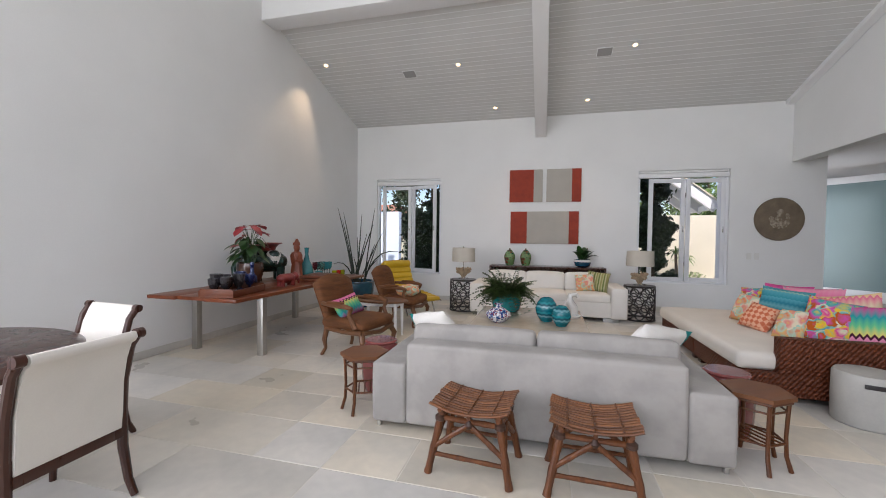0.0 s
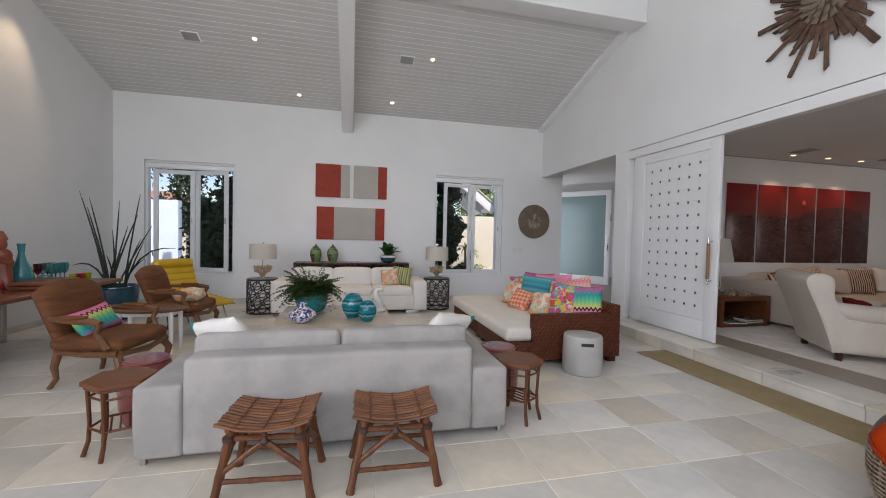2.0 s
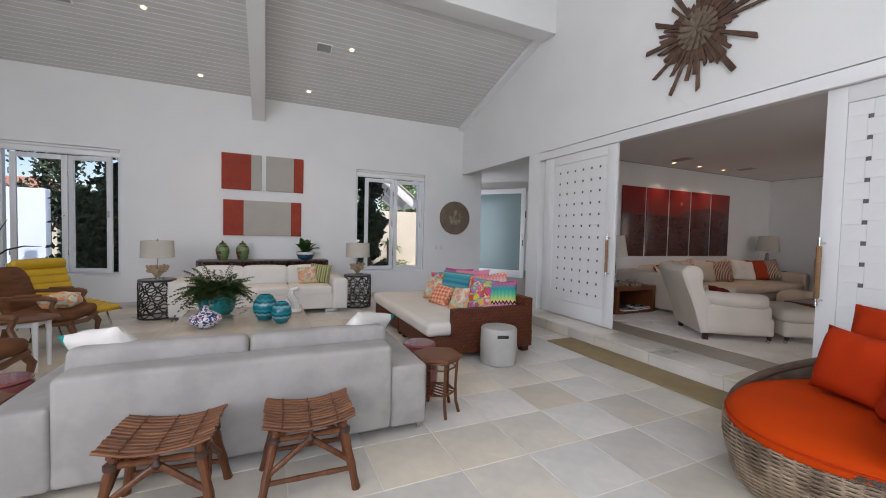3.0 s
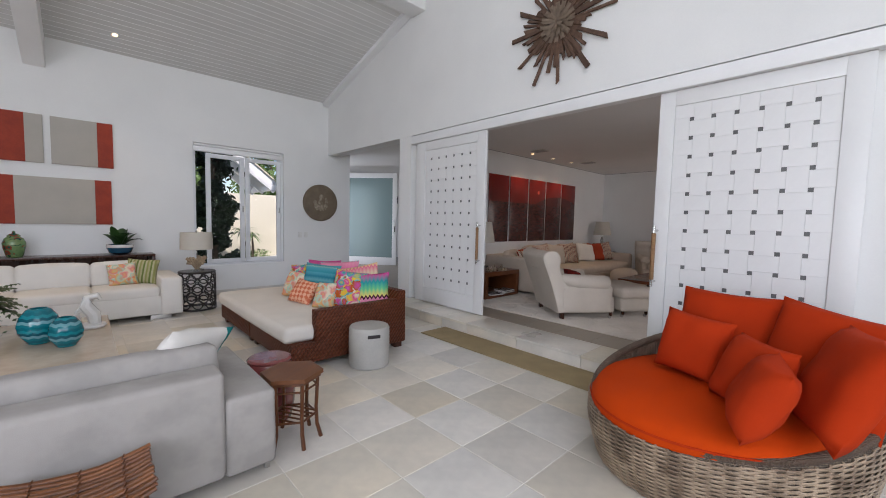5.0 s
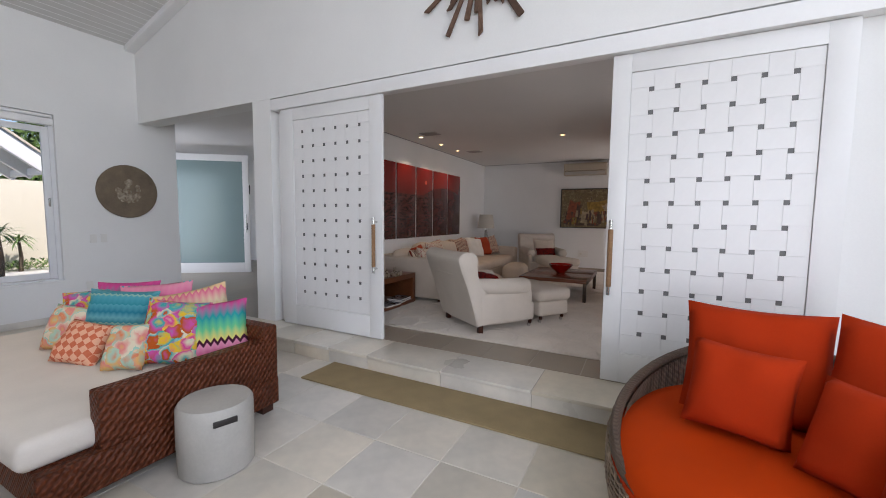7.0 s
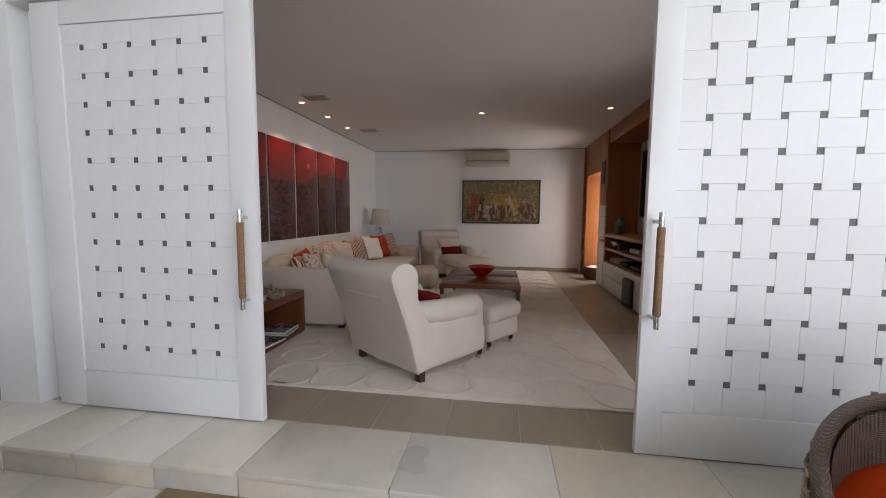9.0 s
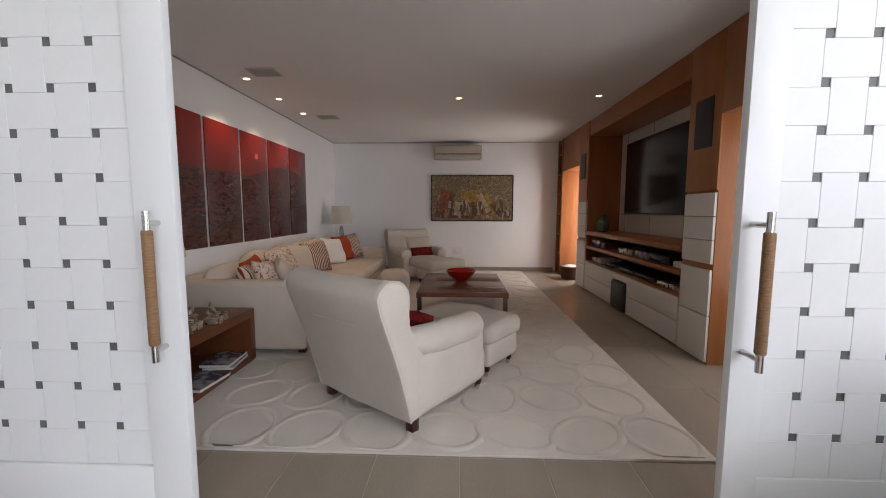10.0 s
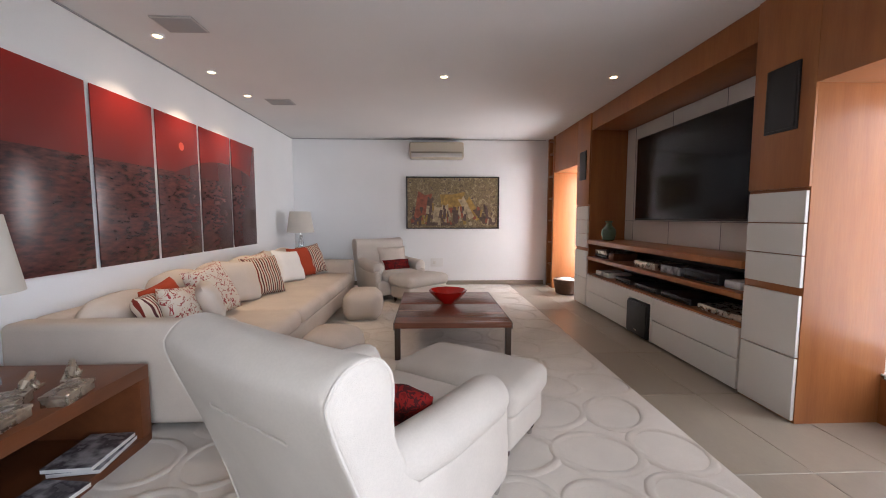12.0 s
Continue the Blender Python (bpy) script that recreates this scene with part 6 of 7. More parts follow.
    k(m4.outputs[2], b.inputs["Base Color"])
    b.inputs["Roughness"].default_value = 0.22
    return m


SUNSET = sunset()
for k in range(5):
    x0 = 6.455 + 0.674 * k
    t = thing("photo_panel", pose(x0, 5.543, 1.045), "tall panel of a red sunset seascape photograph", "picture", "sunset panels")
    part("print", span(0, 0.629, -0.022, -0.012, 0, 1.345, 0.001), SUNSET, t)
    part("backing", span(0.02, 0.609, -0.0115, 0, 0.02, 1.325), BLACKP, t)


t = thing("framed_painting", pose(11.415, 2.625, 1.21), "framed abstract painting in ochre and brown", "painting")
part("canvas", span(-0.02, -0.012, -0.84, 0.84, 0.02, 0.94), pattern("ochre_ground", "toile", [(0.20, 0.16, 0.12), (0.30, 0.25, 0.15), (0.24, 0.19, 0.13), (0.40, 0.34, 0.22), (0.17, 0.13, 0.12)], 17, 0.6), t)
for s in (-1, 1):
    part("frame", span(-0.034, 0, s * 0.85 - 0.012, s * 0.85 + 0.012, 0, 0.96, 0.002), BLACKP, t)
for z in (0.0, 0.938):
    part("frame", span(-0.034, 0, -0.838, 0.838, z, z + 0.022, 0.002), BLACKP, t)
rn = random.Random(12)
paints = [mat("paint_" + nm, tuple(1.35 * v for v in c), 0.5, var=0.3, scale=14, fine=40, bump=0.4) for nm, c in (("rust", (0.27, 0.075, 0.035)), ("ochre", (0.34, 0.21, 0.045)), ("sand", (0.42, 0.33, 0.20)), ("umber", (0.10, 0.06, 0.04)), ("plum", (0.11, 0.065, 0.055)))]
shapes = [(-0.60, 0.16, 0.26, 0.52, 10, 0), (-0.46, 0.14, 0.10, 0.46, 6, 3), (0.02, 0.40, 0.46, 0.26, -6, 1), (-0.02, 0.30, 0.34, 0.10, -4, 0), (-0.30, 0.12, 0.16, 0.30, 6, 2), (-0.12, 0.12, 0.12, 0.34, -4, 2), (0.04, 0.12, 0.10, 0.30, 4, 3),
          (0.22, 0.22, 0.16, 0.40, -26, 0), (0.36, 0.20, 0.12, 0.44, -30, 2), (0.50, 0.18, 0.14, 0.46, -34, 1), (0.62, 0.12, 0.12, 0.34, -38, 3), (0.70, 0.08, 0.22, 0.14, 8, 4), (-0.20, 0.06, 0.60, 0.06, 0, 3), (0.15, 0.14, 0.05, 0.28, -10, 2), (-0.70, 0.08, 0.16, 0.14, 12, 4)]
for cx, cz, w, h, rot, ci in shapes:
    bm = bmesh.new()
    q = [(-w / 2, 0), (w / 2 * 0.75, 0), (w / 2, h), (0, h * 0.9), (-w / 2, h)]
    vs = [bm.verts.new((0, -x, z)) for x, z in q]
    f = bm.faces.new(vs)
    ext = bmesh.ops.extrude_face_region(bm, geom=[f])
    for v in ext["geom"]:
        if isinstance(v, bmesh.types.BMVert):
            v.co.x -= 0.003
    bmesh.ops.recalc_face_normals(bm, faces=bm.faces[:])
    part("brush_shape", bm, paints[ci], t, at=pose(-0.0206 - 0.0012 * ci, -cx, cz, rot, 0, 0))
for k in range(70):
    cx, cz, w, h, ci = -0.78 + 1.56 * rn.random(), 0.06 + 0.30 * rn.random() ** 1.5, 0.015 + 0.05 * rn.random(), 0.05 + 0.10 * rn.random(), rn.randrange(5)
    bm = box(0.003, w, h, 0, 0, 0, 0.001, 1)
    for v in bm.verts:
        v.co.y *= 1 - 0.5 * v.co.z / h * rn.random()
    part("brush_dab", bm, paints[ci], t, at=pose(-0.0285 - 0.0002 * (k % 6), -cx, cz, -25 + 40 * rn.random(), 0, 0))

t = thing("air_conditioner", pose(11.415, 2.925, 2.475), "cream split air conditioner high on the wall", "air conditioner")
part("casing", pad(0.20, 0.97, 0.29, -0.105, 0, 0.0, 0.03, 0.004), ACW, t)
part("flap", span(-0.213, -0.20, -0.45, 0.45, 0.02, 0.085, 0.004), VENT, t)
for z in (0.095, 0.11):
    part("louvre_line", span(-0.2115, -0.205, -0.46, 0.46, z, z + 0.005), BLACKP, t)

# veneer wall unit
UF = 0.85
t = thing("media_wall_unit", pose(0, 0, STEP), "built-in honey veneer media wall with cream drawers", "wall unit")
Z = STEP
W0, W1, L0, L1 = 6.362, 6.80, 9.505, 9.96


def uz(x0, x1, y0, y1, z0, z1, bevel=0.003):
    return span(x0, x1, y0, y1, z0 - Z, z1 - Z, bevel)


part("tower", uz(W0, W1, 0.275, UF - 0.02, Z, CZ - 0.004), ORANGEWOOD, t)
part("tower", uz(L0, L1, 0.275, UF - 0.02, Z, CZ - 0.004), ORANGEWOOD, t)
part("bridge", uz(W1 + 0.001, L0 - 0.001, 0.275, UF - 0.02, 2.61, CZ - 0.004), ORANGEWOOD, t)
part("niche_back", uz(W1 + 0.001, L0 - 0.001, 0.275, 0.30, 1.112, 2.609), ORANGEWOOD, t)
part("back_panel", uz(W1 + 0.003, L0 - 0.003, 0.302, 0.33, 1.113, 2.606), LACQ, t, "cream panel behind the television")
for x in (7.02, 7.7, 8.5, 9.28):
    part("panel_joint", uz(x, x + 0.005, 0.3301, 0.332, 1.113, 2.606, 0), SLOT, t)
part("panel_joint", uz(W1 + 0.004, L0 - 0.004, 0.3301, 0.332, 1.372, 1.377, 0), SLOT, t)
part("shelf", uz(W1 + 0.001, L0 - 0.001, 0.275, UF + 0.01, 1.055, 1.11, 0.004), ORANGEWOOD, t)
part("shelf", uz(W1 + 0.001, L0 - 0.001, 0.275, UF, 0.832, 0.876, 0.004), ORANGEWOOD, t)
part("shelf", uz(W1 + 0.001, L0 - 0.001, 0.275, UF - 0.01, 0.625, 0.640, 0.003), ORANGEWOOD, t)
part("shelf_back", uz(W1 + 0.001, L0 - 0.001, 0.275, 0.32, 0.64, 1.054), BLACKP, t)
part("plinth", uz(W1 + 0.001, L0 - 0.001, 0.275, UF - 0.06, Z, 0.17), ORANGEWOOD, t)
part("carcass", uz(W1 + 0.001, 7.90, 0.275, UF - 0.022, 0.172, 0.622), LACQ, t)
part("carcass", uz(8.352, L0 - 0.001, 0.275, UF - 0.022, 0.172, 0.622), LACQ, t)
part("carcass", uz(7.901, 8.351, 0.275, 0.50, 0.172, 0.622), BLACKP, t)
part("facing", uz(7.88, 7.915, UF - 0.021, UF, 0.165, 0.622), LACQ, t)
part("facing", uz(8.335, 8.37, UF - 0.021, UF, 0.165, 0.622), LACQ, t)
part("facing", uz(7.916, 8.334, UF - 0.021, UF, 0.545, 0.622), LACQ, t)
for a, b in ((W1 + 0.004, 7.876), (8.374, L0 - 0.004)):
    for z0, z1 in ((0.172, 0.393), (0.399, 0.620)):
        part("drawer_front", uz(a, b, UF - 0.02, UF, z0, z1), LACQ, t)
for a, b in ((W0 + 0.006, W1 - 0.022), (L0 + 0.022, L1 - 0.006)):
    for z0, z1 in ((0.168, 0.556), (0.564, 0.945), (0.995, 1.185), (1.191, 1.381), (1.387, 1.578)):
        part("drawer_front", uz(a, b, UF - 0.02, UF + 0.002, z0, z1), LACQ, t)
    part("veneer_face", uz(a - 0.006, b + 0.018, UF - 0.0195, UF - 0.004, 1.60, CZ - 0.004), ORANGEWOOD, t)
    sp = part("loudspeaker", uz((a + b) / 2 - 0.115, (a + b) / 2 + 0.115, UF - 0.006, UF + 0.008, 1.955, 2.36), BLACKP, t, "black flush loudspeaker")
    part("speaker_cloth", uz((a + b) / 2 - 0.10, (a + b) / 2 + 0.10, UF + 0.0085, UF + 0.011, 1.97, 2.345), BLACKP, sp)
part("soffit", uz(W0 - 1.53, W0 - 0.001, 0.28, UF - 0.005, 2.192, CZ - 0.004), ORANGEWOOD, t)
part("under_window_panel", uz(W0 - 1.53, W0 - 0.001, 0.275, 0.30, Z, 0.43), ORANGEWOOD, t)
part("soffit", uz(L1 + 0.001, 11.02, 0.28, UF - 0.005, 2.205, CZ - 0.004), ORANGEWOOD, t)
part("jamb_panel", uz(11.021, 11.10, 0.275, UF + 0.005, Z, CZ - 0.004), ORANGEWOOD, t)
part("bookcase_back", uz(11.101, 11.40, 0.275, 0.62, Z, CZ - 0.004), ORANGEWOOD, t)
part("bookcase_side", uz(11.33, 11.40, 0.621, UF + 0.005, Z, CZ - 0.004), ORANGEWOOD, t)
for z in (Z, 0.55, 0.95, 1.35, 1.75, 2.15, 2.55, CZ - 0.07):
    part("bookcase_shelf", uz(11.101, 11.329, 0.621, UF - 0.005, z, z + 0.03), ORANGEWOOD, t)
for z, h in ((0.98, 0.2), (1.38, 0.25), (1.78, 0.2), (2.18, 0.26)):
    b = thing("book_stack", pose(11.2, 0.74, z + 0.001), "small stack of pale books in the bookcase", "books", "bookcase books")
    for i in range(4):
        part("book", box(0.034, 0.14, h - 0.02 * (i % 2), -0.06 + 0.038 * i, 0, 0, 0.002), (PAGES, PAPER, LACQ, RUST)[i], b)

t = thing("television", pose(8.09, 0.36, 1.385), "large flat black television mounted in the niche", "television")
part("panel", box(1.75, 0.045, 1.0, 0, 0.10, 0, 0.006), BLACKP, t)
part("screen", box(1.72, 0.004, 0.965, 0, 0.1245, 0.022, 0.001), SCREEN, t, "black glossy screen")
part("bracket", box(0.4, 0.10, 0.3, 0, 0.03, 0.35, 0.004), BLACKP, t)
t = thing("green_vase", pose(9.24, 0.68, 1.111), "green glazed ceramic bottle vase", "vase")
part("body", lathe([(0.06, 0), (0.075, 0.01), (0.095, 0.08), (0.09, 0.15), (0.045, 0.20), (0.035, 0.23), (0.055, 0.26), (0.05, 0.262), (0.03, 0.235)], 28), mat("green_celadon", (0.085, 0.14, 0.095), 0.15, var=0.2, scale=9, coat=0.5), t)
t = thing("small_basket", pose(6.90, 0.62, 1.111), "small brown woven basket on the shelf", "basket")
part("body", lathe([(0.06, 0), (0.08, 0.05), (0.085, 0.13), (0.078, 0.13), (0.07, 0.05)], 20), BASKET, t)
dev = [(9.25, 0.877, 0.34, 0.05, BLACKP), (9.25, 0.929, 0.34, 0.05, SILVER), (8.95, 0.877, 0.14, 0.09, TEAK), (8.20, 0.877, 0.40, 0.07, SILVER), (7.75, 0.877, 0.30, 0.08, PAPER), (7.33, 0.877, 0.42, 0.09, BLACKP), (6.98, 0.877, 0.16, 0.06, PAGES),
       (9.3, 0.641, 0.15, 0.06, PAGES), (9.08, 0.641, 0.15, 0.06, PAGES), (8.65, 0.641, 0.34, 0.06, BLACKP), (8.15, 0.641, 0.42, 0.055, BLACKP), (7.65, 0.641, 0.44, 0.06, BLACKP), (7.1, 0.641, 0.50, 0.05, SILVER)]
for x, z, w, h, m in dev:
    t = thing("media_device", pose(x, 0.62, z), "slim electronic box or case on the media shelf", "electronics", "shelf electronics")
    part("case", box(w, 0.30, h, 0, 0, 0, 0.004), m, t)
    part("front_panel", box(w * 0.94, 0.006, h * 0.6, 0, 0.1515, h * 0.2, 0.001), SCREEN if m is BLACKP else m, t)
t = thing("subwoofer", pose(8.125, 0.70, 0.173), "black box subwoofer in the cabinet recess", "loudspeaker")
part("cabinet", box(0.40, 0.34, 0.355, 0, 0.0, 0, 0.008), BLACKP, t)
part("grille", box(0.37, 0.012, 0.32, 0, 0.177, 0.02, 0.004), BLACKP, t)
part("badge", box(0.05, 0.003, 0.012, 0, 0.1845, 0.05), SILVER, t)
t = thing("floor_basket", pose(10.50, 0.78, STEP), "round woven basket with folded linen", "basket")
part("body", lathe([(0.13, 0), (0.17, 0.02), (0.20, 0.16), (0.21, 0.25), (0.20, 0.25), (0.17, 0.05)], 28), BASKET, t)
part("linen", cushion(0.30, 0.28, 0.10, 0.5, 8), WHITEC, t, at=pose(0, 0, 0.22))

# windows of this room
for nm, x0, x1, z0, z1 in (("window_3", 4.95, 6.40, 0.45, 2.18), ("window_4", 10.0, 11.0, 0.16, 2.20)):
    w = tagged(new(nm), "tall white framed garden window in veneer reveal", "window", kind="structure")
    w.matrix_basis = pose(x0, 0.14, z0)
    W, H, f = x1 - x0, z1 - z0, 0.055
    bm = bmesh.new()
    for a, b, c, d in ((0, f, 0, H), (W - f, W, 0, H), (f, W - f, 0, f), (f, W - f, H - f, H)):
        span(a, b, -0.03, 0.03, c, d, 0.004, bm)
    part("window_frame", bm, ALU, w)
    g = part("pane", span(f, W - f, -0.003, 0.003, f, H - f), GLASS, w)
    g.visible_shadow = False
    part("window_sill", span(0, W, 0.03, 0.16, 0.0, 0.012, 0.003), TRIMW, w)
    part("stay", tube([(W - f, 0.02, H - 0.1), (W - 0.32, 0.035, 0.35)], 0.012, 8), CHROME, w)

# rug with raised rings
t = thing("area_rug", pose(8.2, 3.165, STEP + 0.001), "ivory wool rug carved with raised overlapping rings", "rug")
part("rug_body", box(6.3, 3.17, 0.014, 0, 0, 0, 0.004), RUGM, t)
bm, rn = bmesh.new(), random.Random(31)
for i in range(15):
    for j in range(8):
        cx, cy = -2.95 + i * 0.42 + 0.03 * rn.random(), -1.40 + j * 0.40 + (0.10 if i % 2 else 0) + 0.03 * rn.random()
        if abs(cx) > 2.95 or abs(cy) > 1.42:
            continue
        rx, ry, ph = 0.205 + 0.03 * rn.random(), 0.155 + 0.03 * rn.random(), rn.random() * 3
        pts = []
        for q in range(28):
            a = 2 * math.pi * q / 28
            x, y = rx * math.cos(a), ry * math.sin(a)
            pts.append((cx + x * math.cos(ph) - y * math.sin(ph), cy + x * math.sin(ph) + y * math.cos(ph), 0.0085))
        tube(pts, 0.027, 10, bm, closed=True)
for v in bm.verts:
    v.co.x, v.co.y = max(-3.13, min(3.13, v.co.x)), max(-1.57, min(1.57, v.co.y))
    v.co.z = 0.011 + (v.co.z - 0.0085) * 0.38 + 0.0015 * noise.noise(v.co * 18)
tagged(part("ring_relief", bm, RUGM, t), kind="stuff")

# sectional sofa
t = thing("sectional_sofa", pose(0, 0, STEP), "long cream linen sectional sofa against the wall", "sofa")
part("base", pad(3.85, 1.22, 0.22, 8.37, 4.86, 0.06, 0.03, 0.004), LINEN, t)
part("end_panel", pad(0.17, 1.28, 0.605, 6.475, 4.88, 0.055, 0.04, 0.006), LINEN, t)
part("backrest", pad(3.75, 0.20, 0.60, 8.42, 5.41, 0.06, 0.05, 0.01), LINEN, t)
part("armrest", pad(0.20, 1.2, 0.55, 10.26, 4.86, 0.06, 0.05, 0.008), LINEN, t)
for x0, x1 in ((6.57, 7.75), (7.76, 10.15)):
    part("seat_cushion", pad(x1 - x0, 1.02, 0.17, (x0 + x1) / 2, 4.76, 0.25, 0.06, 0.02), LINEN, t)
for x, y in ((6.48, 4.30), (6.48, 5.40), (10.2, 4.32), (10.2, 5.4), (8.4, 4.32)):
    part("foot", box(0.06, 0.06, 0.06, x, y, 0, 0.004), MAHOG, t)
for k in range(6):
    part("back_cushion", pad(0.58, 0.20, 0.37 if k else 0.30, 6.88 + 0.605 * k, 5.20, 0.42, 0.09, 0.04, rot=(-10, 0, 0)), LINEN, t)
sp = [(6.86, 4.98, -70, P_STRIPER, 0.36, 0.30), (7.06, 5.02, -85, RUST, 0.42, 0.34), (6.99, 4.86, -85, P_TOILE, 0.42, 0.32), (7.20, 4.78, -60, LINEN, 0.36, 0.32), (7.50, 4.92, -100, P_TOILE, 0.48, 0.46),
      (8.05, 4.97, -105, LINEN, 0.50, 0.44), (8.42, 4.88, -118, P_STRIPER, 0.46, 0.44), (8.86, 5.08, -100, P_TOILE, 0.46, 0.44), (9.25, 4.90, -105, WHITEC, 0.52, 0.44), (9.76, 4.90, -110, RUST, 0.44, 0.44), (10.00, 4.82, -125, P_STRIPER, 0.42, 0.46)]
for i, (x, y, yaw, m, w, h) in enumerate(sp):
    nm = {P_STRIPER: "rust and cream striped", P_TOILE: "cream and red toile", RUST: "plain rust", WHITEC: "plain white", LINEN: "plain cream"}[m]
    rest_pillow("cushion", w, h, 0.16, lean(x, y, STEP + (0.47 if i < 4 else 0.43) + h / 2 * 0.93, yaw, 22, 8 * math.sin(i * 2.1)), m, nm + " scatter cushion on the sectional sofa", "sectional sofa cushions", seed=40 + i)


def slip_armchair(m, w=0.90):
    """A slipcovered club armchair that faces along x, its raked back rolled over at the top."""
    t = thing("slipcovered_armchair", m, "white slipcovered armchair with rolled arms on turned feet", "armchair", "slipcovered armchairs")
    part("seat_base", pad(0.74, w - 0.06, 0.22, 0.04, 0, 0.085, 0.035, 0.006), LINENW, t)
    part("seat_cushion", pad(0.70, w - 0.28, 0.16, 0.10, 0, 0.27, 0.07, 0.02), LINENW, t)
    prof = [(-0.20, 0.10), (-0.22, 0.34), (-0.285, 0.49), (-0.345, 0.58), (-0.385, 0.66), (-0.388, 0.735), (-0.384, 0.80), (-0.405, 0.86), (-0.45, 0.895), (-0.51, 0.905), (-0.565, 0.89), (-0.605, 0.85), (-0.612, 0.80), (-0.575, 0.687), (-0.495, 0.487), (-0.42, 0.255), (-0.375, 0.085)]
    n = len(prof)
    fine = []
    for i in range(n - 1):
        # rounded outline: midpoints bowed by the neighbouring edges
        p, q, u, v = (Vector(prof[k]) for k in (max(i - 1, 0), i, i + 1, min(i + 2, n - 1)))
        fine += [tuple(q), tuple((q + u) * 0.5625 - (p + v) * 0.0625)]
    prof = fine + [prof[-1]]
    bm, rows = bmesh.new(), []
    spine = lambda z: -0.29 - 0.24 * max(0.0, z - 0.1)
    hw = w / 2 * 0.955
    for u, k in ((-1, 0.55), (-0.998, 0.78), (-0.985, 0.92), (-0.955, 1), (-0.9, 1), (-0.7, 1), (-0.45, 1), (-0.2, 1), (0, 1), (0.2, 1), (0.45, 1), (0.7, 1), (0.9, 1), (0.955, 1), (0.985, 0.92), (0.998, 0.78), (1, 0.55)):
        row = []
        for i, (x, z) in enumerate(prof):
            cx, cz = spine(z), min(max(z, 0.16), 0.80)
            xx, zz = cx + (x - cx) * k, cz + (z - cz) * k
            inside = i < 16 and abs(u) < 0.96
            xx += 0.012 * (1 - u * u) * (1 if inside else -1) + 0.007 * noise.noise(Vector((u * 3, i * 0.3, 1)))
            zz -= 0.012 * (1 - u * u) if z > 0.84 else 0
            row.append(bm.verts.new((xx, u * hw + 0.004 * noise.noise(Vector((u, i * 0.4, 4))), zz)))
        rows.append(row)
    for a, b in zip(rows, rows[1:]):
        for i in range(len(prof)):
            j = (i + 1) % len(prof)
            bm.faces.new((a[i], a[j], b[j], b[i]))
    bm.faces.new(rows[0]), bm.faces.new(rows[-1][::-1])
    bmesh.ops.recalc_face_normals(bm, faces=bm.faces[:])
    part("backrest", bm, LINENW, t)
    for s in (-1, 1):
        # corded seam round the side of the back
        part("piping", tube([(spine(z) + (x - spine(z)) * 0.985, s * hw * 0.978, z if z < 0.85 else z - 0.006) for x, z in prof[8:]], 0.0055, 6), LINENW, t)
        part("armrest", pad(0.72, 0.10, 0.37, 0.01, s * (w / 2 - 0.065), 0.085, 0.045, 0.004), LINENW, t)
        y = s * (w / 2 - 0.085)
        part("arm_roll", tube([(-0.36, y - s * 0.01, 0.535), (-0.26, y, 0.515), (-0.10, y, 0.495), (0.12, y, 0.488), (0.27, y, 0.485), (0.315, y, 0.483), (0.335, y, 0.481)], [0.07, 0.088, 0.096, 0.100, 0.100, 0.088, 0.05], 20), LINENW, t)
        part("arm_front", pad(0.07, 0.10, 0.34, 0.315, s * (w / 2 - 0.075), 0.10, 0.03, 0.006), LINENW, t)
        c = part("foot", lathe([(0.014, 0.034), (0.022, 0.05), (0.026, 0.09)], 12, at=(0.375, s * (w / 2 - 0.075), 0)), MAHOG, t)
        part("castor", tube([(0.362, s * (w / 2 - 0.075) - 0.009, 0.022), (0.362, s * (w / 2 - 0.075) + 0.009, 0.022)], 0.022, 14), CHROME, c)
        part("foot", box(0.055, 0.055, 0.09, -0.315, s * (w / 2 - 0.075), 0, 0.006), MAHOG, t)
    seam = [(-0.573 - 0.003 * math.sin(3 * q), -0.21 + 0.035 * q, 0.645 + 0.002 * math.sin(q * 1.7)) for q in range(13)]
    part("back_seam", tube(seam, [0.003 + 0.003 * abs(math.sin(q * 2.1)) for q in range(13)], 6), LINENW, t, "puckered stitched back seam")
    return t


def ottoman(m):
    t = thing("ottoman", m, "white slipcovered ottoman on small castors", "ottoman", "slipcovered ottomans")
    part("base", pad(0.46, 0.72, 0.19, 0, 0, 0.085, 0.035, 0.006), LINENW, t)
    part("cushion", pad(0.50, 0.77, 0.155, 0, 0, 0.262, 0.055, 0.022), LINENW, t)
    for x in (-0.17, 0.17):
        for y in (-0.31, 0.31):
            c = part("foot", lathe([(0.014, 0.034), (0.022, 0.05), (0.022, 0.09)], 10, at=(x, y, 0)), MAHOG, t)
            part("castor", tube([(x - 0.014, y - 0.009, 0.021), (x - 0.014, y + 0.009, 0.021)], 0.021, 14), CHROME, c)
    return t


